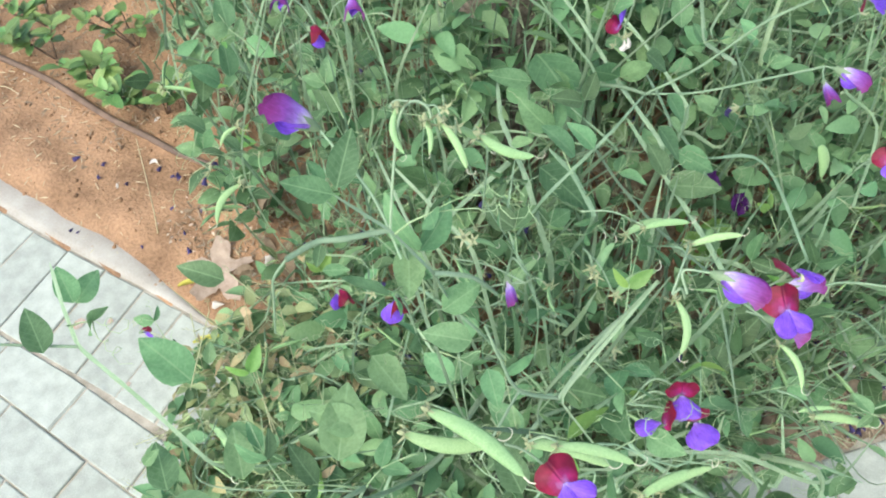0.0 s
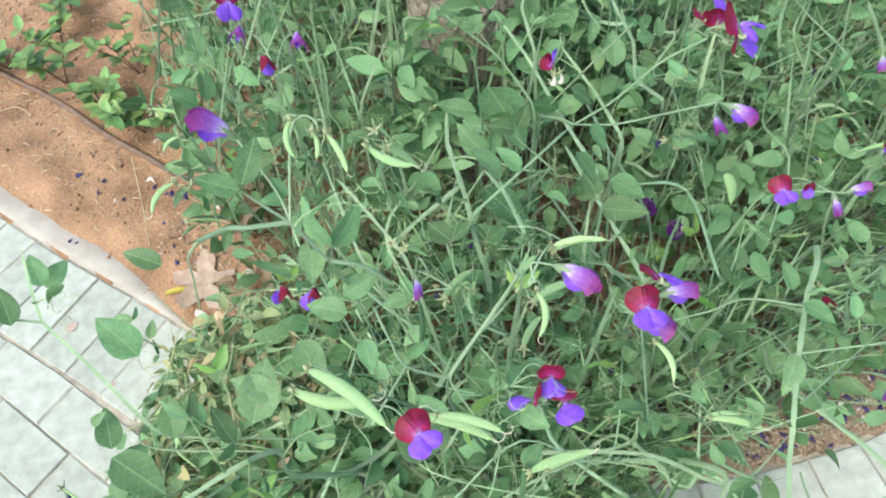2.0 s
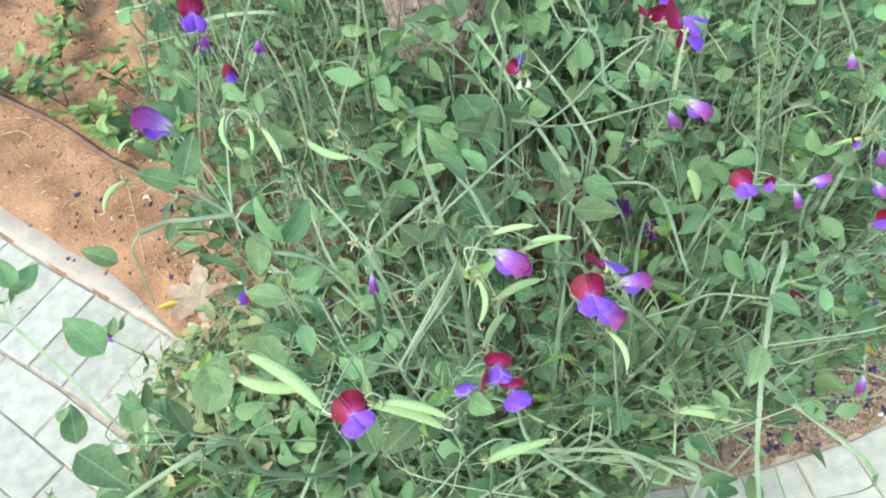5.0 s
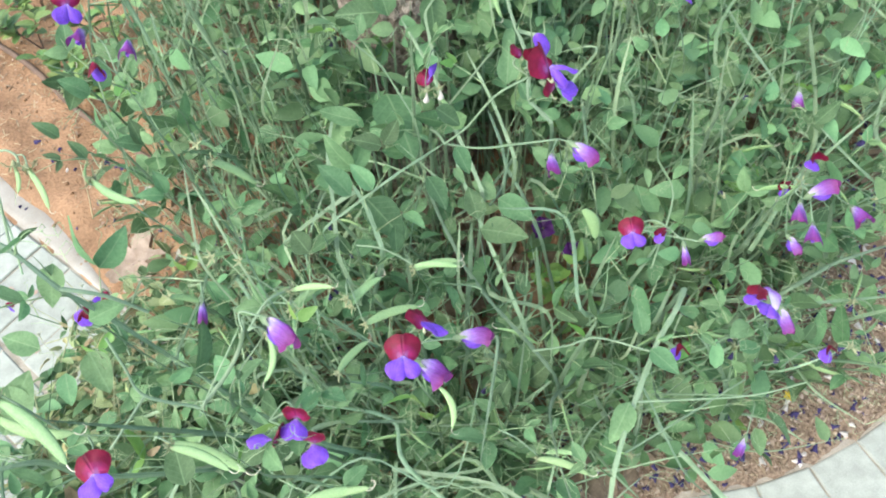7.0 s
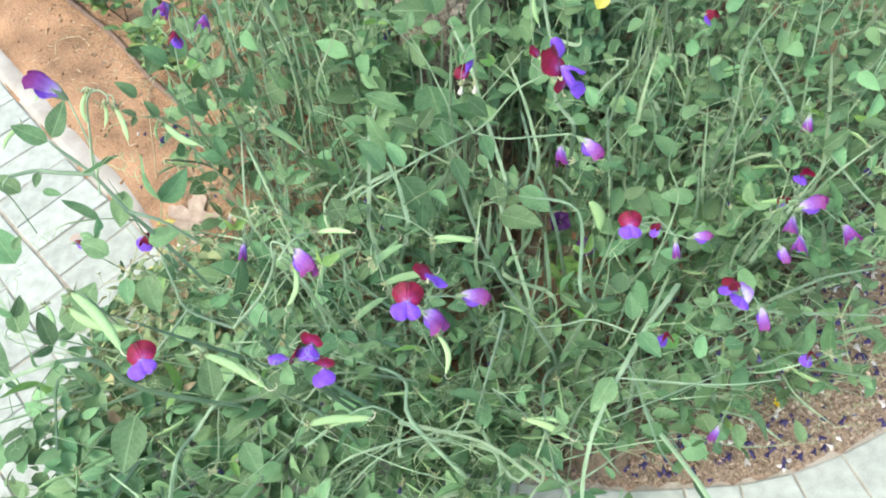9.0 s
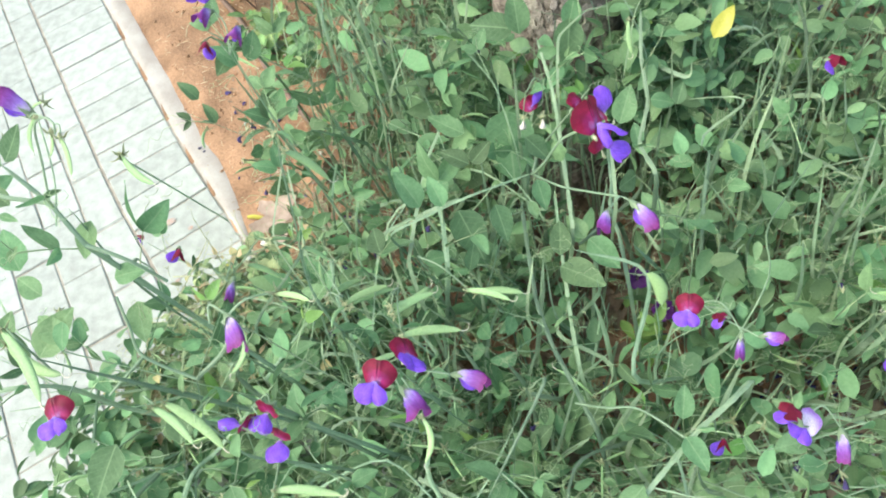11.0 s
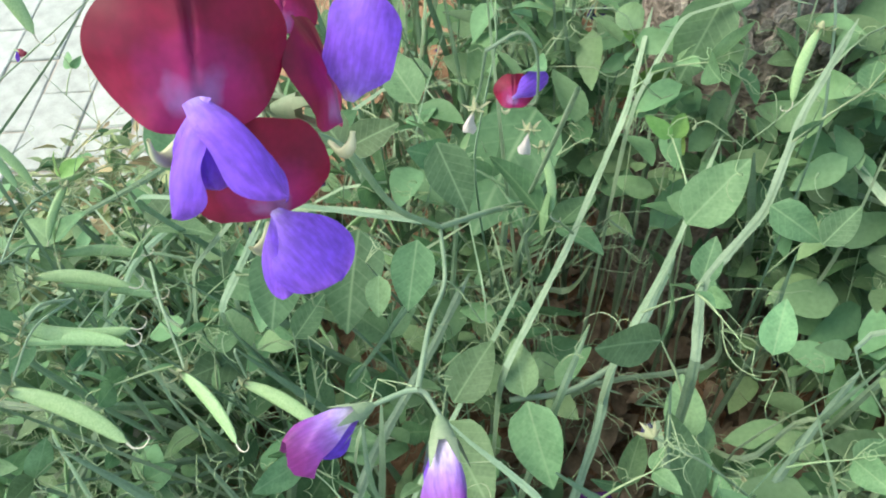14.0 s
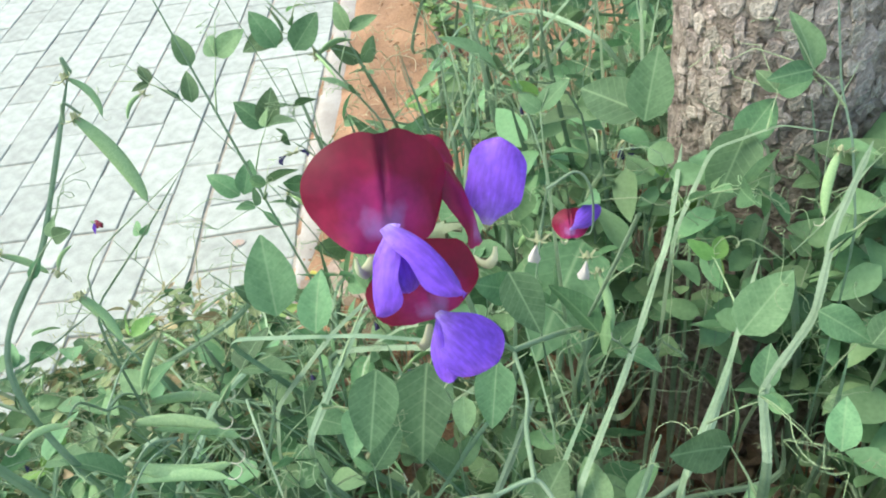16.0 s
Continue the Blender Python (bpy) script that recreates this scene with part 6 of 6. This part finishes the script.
# ---- pansies under the sweet peas ----
def pansy(x, y, h, seed, faces, size=1.0):
    rng = random.Random(seed)
    root = tagged(new("pansy"), "dark violet pansy with yellow-green leaves among the stems", "plant", "pansies under the sweet peas")
    root.location = (x, y, 0)
    s = Shape()
    s.tube(bend([(0.02, 0.02, 0), (0.01, 0.01, h * 0.6), (0, 0, h)], 6), 0.0014, 5)
    part("stem", s, STEM, root)
    m = aim((0, 0, h), faces, (0, 0, 1), size)
    disc = Shape()
    disc.tube([Vector((0, -0.004, 0)), Vector((0, 0.003, 0))], [0.003, 0.002], 8)
    f = part("flower", disc, YELLOW, root, m=m)
    for k, (a, w) in enumerate(((90, 1.0), (150, 0.95), (30, 0.95), (215, 1.0), (325, 1.0))):
        sh = Shape()
        rows = []
        for i in range(5):
            v = i / 4
            half = 0.013 * w * math.sin(math.pi * min(1, 0.1 + 0.75 * v)) * (1 if i < 4 else 0.6)
            rows.append([Vector((u * half, 0.003 + 0.0025 * math.sin(3 * u + k) + 0.001 * k, 0.002 + 0.02 * v * (1 - 0.15 * u * u))) for u in (-1, -0.5, 0, 0.5, 1)])
        sh.grid(rows)
        part("petal", sh, PANSY, f, m=pose(0, 0, 0, 0, 90 - a, 0))
    for k in range(12):
        a = rng.uniform(0, 6.283)
        put("leaf", YOUNG, root, aim((rng.uniform(-0.03, 0.03), rng.uniform(-0.03, 0.03), h * rng.uniform(0.3, 0.85)), (math.cos(a), math.sin(a), rng.uniform(-0.2, 0.3)), (0, 0, 1), rng.uniform(0.7, 1.1)))


YOUNG = leaf_shape(0.034, 0.016, 0.2, 0.2, 0.01, 5, 5).mesh("leaf", LIME)
pansy(0.605, -0.815, 0.339, 1, (-0.25, -0.5, 0.8), 0.92)
pansy(0.617, -0.868, 0.309, 2, (-0.1, -0.6, 0.75), 0.88)

# ---- yellow daisy at the front ----
daisy = tagged(new("yellow_flower"), "tiny yellow wildflower on a thin stalk by the front edge", "flower")
daisy.location = (0.76, -1.235, 0)
s = Shape()
s.tube(bend([(0.01, 0.01, 0), (0.004, 0, 0.06), (-0.008, -0.007, 0.11)], 5), 0.0008, 4)
part("stem", s, STEM, daisy)
for k in range(8):
    put("petal", leaf_shape(0.010, 0.006, 0.1, 0.1, 0, 3, 3).mesh("petal", YELLOW), daisy, aim((-0.008, -0.007, 0.11), (math.cos(k * 0.785), math.sin(k * 0.785) - 0.4, 0.35), (0, -0.3, 1)))

# ---- drip pipe, dry leaves, straw, fallen petals ----
s = Shape()
run = bend([(-0.05, 1.6, 0), (0.073, 1.169, 0), (0.167, 0.942, 0), (0.210, 0.76, 0), (0.235, 0.6, 0), (0.240, 0.384, 0), (0.256, 0.281, 0), (0.274, 0.165, 0), (0.32, 0.04, 0), (0.46, -0.04, 0)], 10)
s.tube([Vector((p.x, p.y, sum(soil_height(q.x, q.y) for q in run[max(0, i - 4):i + 5]) / len(run[max(0, i - 4):i + 5]) + 0.006)) for i, p in enumerate(run)], 0.0075, 10)
tagged(part("drip_pipe", s, PIPE), "thin brown irrigation pipe half sunk in the soil", "pipe")

dl = tagged(new("dry_leaf"), "large curled dry brown palmate leaf on the cement edge", "leaf")
part("blade", lobed_leaf(0.078, 5), TAN, dl, m=pose(0.115, -0.105, 0.016, 4, -6, 40))
bl = tagged(new("dry_leaf"), "tan oval dry leaf lying under the stems", "leaf")
part("blade", leaf_shape(0.062, 0.03, 0.4, 0.1, 0.01), STRAW, bl, m=aim((0.232, -0.88, 0.045), (0.8, 0.35, 0.05), (0.1, -0.3, 1)))
for x, y, z, w, size in ((0.046, -0.052, 0.014, 0.75, 1.3), (-0.026, -0.205, 0.075, 0.75, 1.3)):
    yb = tagged(new("yellow_pod"), "yellowing fallen pod lying on the paving edge", "pod", "fallen yellow pods")
    part("shell", pod_shape(0.2, 1.5), SICK, yb, m=aim((x, y, z), (math.cos(w), -math.sin(w), 0.1), (0, 0, 1), 0.05 * size))
yl = tagged(new("yellow_leaf"), "pale yellow dying sweet pea leaf", "leaf")
part("blade", leaf_shape(0.055, 0.028, 0.3, 0.1, 0.015), SICK, yl, m=aim((0.868, -0.605, 0.52), (0.65, 0.2, 0.5), (-0.5, -0.6, 0.6)))
sp = tagged(new("seed_pod"), "pale lime-green seed pod hanging among the leaves", "pod")
part("shell", pod_shape(0.15, 1.6), POD, sp, m=aim((0.545, -0.94, 0.585), (0.12, -0.3, -0.9), (1, -0.3, 0.2), 0.06))
for x, y, z, w, size in ((0.161, -0.189, 0.03, 0.5, 2.2), (0.075, -0.165, 0.012, 2.2, 1.5), (0.03, -0.21, 0.012, 0.2, 1.3)):
    fp = tagged(new("fallen_petal"), "curled bleached petal lying by the bed's edge", "petal", "bleached petals at the bed's edge")
    part("blade", hood_shape(0.020, 0.014, 6, 7, 0.5), PALE, fp, m=aim((x, y, z), (math.cos(w), math.sin(w), 0.1), (0, 0, 1), size * 0.8))
tw = tagged(new("straw_twig"), "pale forked dry straw lying on the soil", "twig")
s = Shape()
s.tube(bend([(0.075, 0.655, 0.018), (0.1, 0.70, 0.022), (0.154, 0.68, 0.02), (0.165, 0.63, 0.016)], 6), 0.0016, 5, 1, 0.5)
part("stalk", s, STRAW, tw)
tw = tagged(new("straw_twig"), "upright pale dry stalk rising from the soil", "twig")
s = Shape()
s.tube(bend([(0.10, 0.07, 0.0), (0.125, 0.08, 0.06), (0.150, 0.09, 0.13), (0.185, 0.12, 0.2)], 6), 0.0017, 5, 1, 0.5)
part("stalk", s, STRAW, tw)

rng = random.Random(31)
curl = hood_shape(0.014, 0.010, 4, 5)
dark, pale, bits, crumbs, litter = Shape(), Shape(), Shape(), Shape(), Shape()


def scatter(n, x0, x1, y0, y1, bare=False):
    while n:
        x, y = rng.uniform(x0, x1), rng.uniform(y0, y1)
        if inside_bed(x, y) > 0.01 and (not bare or open_ground(x, y)):
            n -= 1
            yield x, y


def lie(x, y, z, size, tilt=0.4):
    a = rng.uniform(0, 6.283)
    return aim((x, y, z), (math.cos(a), math.sin(a), rng.uniform(-tilt, tilt)), (rng.uniform(-1, 1), rng.uniform(-1, 1), 1), size)


for x, y in [*scatter(1050, 0.3, 1.45, -1.42, -0.95), *scatter(120, 0.1, 1.2, -1.0, -0.2), *scatter(30, 0.0, 0.4, -0.2, 0.4)]:
    (dark if rng.random() < 0.72 else pale).add(curl, lie(x, y, soil_height(x, y) + rng.uniform(0.003, 0.008), rng.uniform(0.55, 1.4)))
sliver = leaf_shape(0.03, 0.003, 0.3, 0.05, 0.02, 3, 3)
for x, y in [*scatter(1400, 0.4, 1.5, -1.42, -1.0), *scatter(1500, 0.0, 0.9, 0.1, 1.6), *scatter(160, 0.1, 1.2, -1.0, 0.0)]:
    bits.add(sliver, lie(x, y, soil_height(x, y) + rng.uniform(0.001, 0.005), rng.uniform(0.2, 0.8), 0.25))
chips = Shape()
for x, y in [*scatter(2600, 0.12, 0.9, 0.3, 1.6), *scatter(4200, 0.4, 1.5, -1.42, -1.0), *scatter(800, 0.12, 0.36, -0.34, 0.06)]:
    chips.add(sliver, lie(x, y, soil_height(x, y) + rng.uniform(0.001, 0.005), rng.uniform(0.3, 1.0), 0.25) @ Matrix.Diagonal((1.7, 0.7, 1, 1)))
chaff = Shape()
for x, y in [*scatter(4200, 0.35, 1.5, -1.42, -1.0), *scatter(900, 0.15, 0.9, 0.3, 1.6), *scatter(420, 0.1, 0.34, -0.32, 0.1)]:
    chaff.add(sliver, lie(x, y, soil_height(x, y) + rng.uniform(0.002, 0.007), rng.uniform(0.12, 0.42), 0.6) @ Matrix.Diagonal((rng.uniform(1.5, 5.5), 0.8, 1, 1)))
tagged(part("chaff", chaff, CHAFF), "pale tan chaff and broken dry leaf scraps on the soil", "chaff", kind="stuff")
clod = Shape()
clod.grid([[Vector((math.cos(a) * r, math.sin(a) * r, z)) for a in [k * math.tau / 6 for k in range(6)]] for r, z in ((0.02, -0.5), (0.9, -0.1), (0.75, 0.45), (0.05, 0.7))], closed=True)
for x, y in [*scatter(700, 0.0, 1.0, -0.1, 1.5), *scatter(900, 0.4, 1.4, -1.42, -1.0)]:
    crumbs.add(clod, lie(x, y, soil_height(x, y) + 0.001, rng.choice((0.002, 0.003, 0.004, 0.006)), 0.6))
flat = leaf_shape(0.05, 0.028, 0.5, 0.15, 0.03, 4, 4)
for x, y in [*scatter(2400, 0.1, 1.6, -1.15, 0.5), *scatter(260, 0.5, 0.82, -0.75, -0.2)]:
    if open_ground(x - 0.06, y - 0.06):
        continue
    litter.add(flat, lie(x, y, soil_height(x, y) + rng.uniform(0.004, 0.05), rng.uniform(0.5, 1.2), 0.3))
tagged(part("fallen_petals", dark, WITHERED), "shrivelled dark blue petals fallen on the soil", "petals", kind="stuff")
tagged(part("bleached_petals", pale, PALE), "bleached white petal scraps fallen on the soil", "petals", kind="stuff")
tagged(part("straw_bits", bits, STRAW), "dry straw and chaff strewn over the soil", "straw", kind="stuff")
tagged(part("mulch_chips", chips, DRY), "brown bark chips and dead scraps on the soil", "mulch", kind="stuff")
tagged(part("soil_crumbs", crumbs, SOIL), "loose crumbs and clods of red soil", "soil", kind="stuff")
tagged(part("leaf_litter", litter, DRY), "brown dead leaves littering the shaded soil", "leaf litter", kind="stuff")

# rust-red stains on two blocks
for x, y, r in ((-0.126, 0.046, 0.013), (-0.085, 0.0, 0.007), (-0.15, -0.13, 0.006)):
    s = Shape()
    s.grid([[Vector((x + r * q * (1 + 0.35 * noise.noise((k, x * 9, 0))) * math.cos(k * 0.5236), y + 0.75 * r * q * (1 + 0.35 * noise.noise((k, x * 9, 3))) * math.sin(k * 0.5236), 0.0022)) for k in range(12)] for q in (0.01, 0.6, 1.0)], closed=True)
    tagged(part("rust_stain", s, RUST), "faint rust-red stain on a paving block", "stain", "stains on the paving")

# ---- cement strip and paving blocks ----
strip = Shape()
rows = []
for q, d in along(EDGE, 0.03):
    if q.y < -0.75 or q.y > 3.0:
        continue
    nrm = Vector((-d.y, d.x, 0))
    w = 0.076 * max(0.2, min(1, (q.y + 0.22) / 0.36)) * (1 + 0.10 * noise.noise((q.y * 6, 0, 0)))
    w = max(w, 0.004)
    rise = 0.002 * noise.noise((q.y * 20, 3, 0))
    rows.append([q + nrm * 0.003 + Vector((0, 0, -0.02)), q + nrm * 0.004 + Vector((0, 0, -0.004)), q + nrm * (0.3 * w) + Vector((0, 0, 0.001 + rise)), q + nrm * (0.75 * w) + Vector((0, 0, -0.001 + rise)), q + nrm * w + Vector((0, 0, -0.008)), q + nrm * (w + 0.01) + Vector((0, 0, -0.05))])
strip.grid(rows)
tagged(part("kerb", strip, CEMENT), "pale cement edging strip smeared with red soil", "kerb", kind="structure")

rng = random.Random(8)
SOLDIER = [block(0.0970, 0.198).mesh("paver", PAVER, False), block(0.0962, 0.1975).mesh("paver", PAVER, False)]
FIELD = [block(0.0970, 0.1968).mesh("paver", PAVER, False), block(0.0962, 0.196).mesh("paver", PAVER, False)]


def lay(mesh, x, y, turn):
    put("paver", mesh, pavement, pose(x, y, rng.uniform(-0.0025, 0.0015), rng.uniform(-0.5, 0.5), rng.uniform(-0.5, 0.5), turn + rng.uniform(-0.6, 0.6)))


def wedge_block(a, b, da, db):
    """A block of the soldier course, cut to a wedge where the bed's edge bends."""
    na, nb = Vector((da.y, -da.x, 0)), Vector((db.y, -db.x, 0))
    poly = [a + da * 0.0016 + na * 0.002, a + da * 0.0016 + na * 0.1985, b - db * 0.0016 + nb * 0.1985, b - db * 0.0016 + nb * 0.002]
    mid = sum(poly, Vector()) / 4
    sh = Shape()
    for f_, z in ((1, -0.05), (1, -0.004), (0.985, -0.001), (0.955, 0.0)):
        sh.v.extend(tuple((p - mid) * f_ + Vector((0, 0, z))) for p in poly)
    for r_ in range(3):
        sh.f.extend((r_ * 4 + k, r_ * 4 + (k + 1) % 4, r_ * 4 + 4 + (k + 1) % 4, r_ * 4 + 4 + k) for k in range(4))
    sh.f.append((12, 13, 14, 15))
    put("paver", sh.mesh("paver", PAVER, False), pavement, pose(mid.x, mid.y, rng.uniform(-0.0025, 0.0015), rng.uniform(-0.5, 0.5), rng.uniform(-0.5, 0.5), rng.uniform(-0.3, 0.3)))


course = along(EDGE, 0.1005)
for (q, d), (q2, d2) in zip(course, course[1:]):
    if q.x > 1.6:
        continue
    if d.angle(d2) > 0.02:
        wedge_block(q, q2, d, d2)
        continue
    c = q + Vector((d.y, -d.x, 0)) * 0.100 + d * 0.05
    lay(rng.choice(SOLDIER), c.x, c.y, math.degrees(math.atan2(d.y, d.x)))
FIELD_TURN = 5.6
INNER = [q + Vector((d.y, -d.x, 0)) * 0.202 for q, d in along(EDGE, 0.05)]


def cut_block(x, y, turn):
    """A block of the field, cut off along the soldier course; None where nothing is left."""
    c, s_ = math.cos(radians(turn)), math.sin(radians(turn))
    poly = [Vector((x + c * a - s_ * b, y + s_ * a + c * b, 0)) for a, b in ((-0.048, -0.0985), (0.048, -0.0985), (0.048, 0.0985), (-0.048, 0.0985))]
    middle = Vector((x, y, 0))
    k = min(range(1, len(INNER) - 1), key=lambda i: (INNER[i] - middle).length)
    d = (INNER[k + 1] - INNER[k - 1]).normalized()
    nrm = Vector((d.y, -d.x, 0))
    o = INNER[k] + nrm * 0.004
    side = [(p - o).dot(nrm) for p in poly]
    if min(side) > 0:
        return "whole"
    if max(side) < 0.012:
        return None
    out = []
    for i in range(4):
        j = (i + 1) % 4
        if side[i] >= 0:
            out.append(poly[i])
        if side[i] * side[j] < 0:
            out.append(poly[i] + (poly[j] - poly[i]) * (side[i] / (side[i] - side[j])))
    sh = Shape()
    mid = sum(out, Vector()) / len(out)
    n = len(out)
    for f_, z in ((1, -0.05), (1, -0.004), (0.96, 0.0)):
        sh.v.extend(tuple(mid + (p - mid) * f_ + Vector((0, 0, z))) for p in out)
    for r_ in range(2):
        sh.f.extend((r_ * n + i, r_ * n + (i + 1) % n, r_ * n + n + (i + 1) % n, r_ * n + n + i) for i in range(n))
    sh.f.append(tuple(2 * n + i for i in range(n)))
    return sh


for i in range(-19, 26):
    for j in range(-9, 18):
        a, b = -0.254 - 0.1 * i, 0.2 * j + (0.1 if i % 2 else 0.0) + 0.05
        c, s_ = math.cos(radians(FIELD_TURN)), math.sin(radians(FIELD_TURN))
        x, y = c * a - s_ * b, s_ * a + c * b
        if inside_bed(x, y) > -0.1 or y < -1.9 or x > 1.6 or (i < 0 and y > -1.2):
            continue
        got = cut_block(x, y, FIELD_TURN)
        if got == "whole":
            lay(rng.choice(FIELD), x, y, FIELD_TURN)
        elif got is not None:
            part("paver", got, PAVER, pavement, smooth=False)
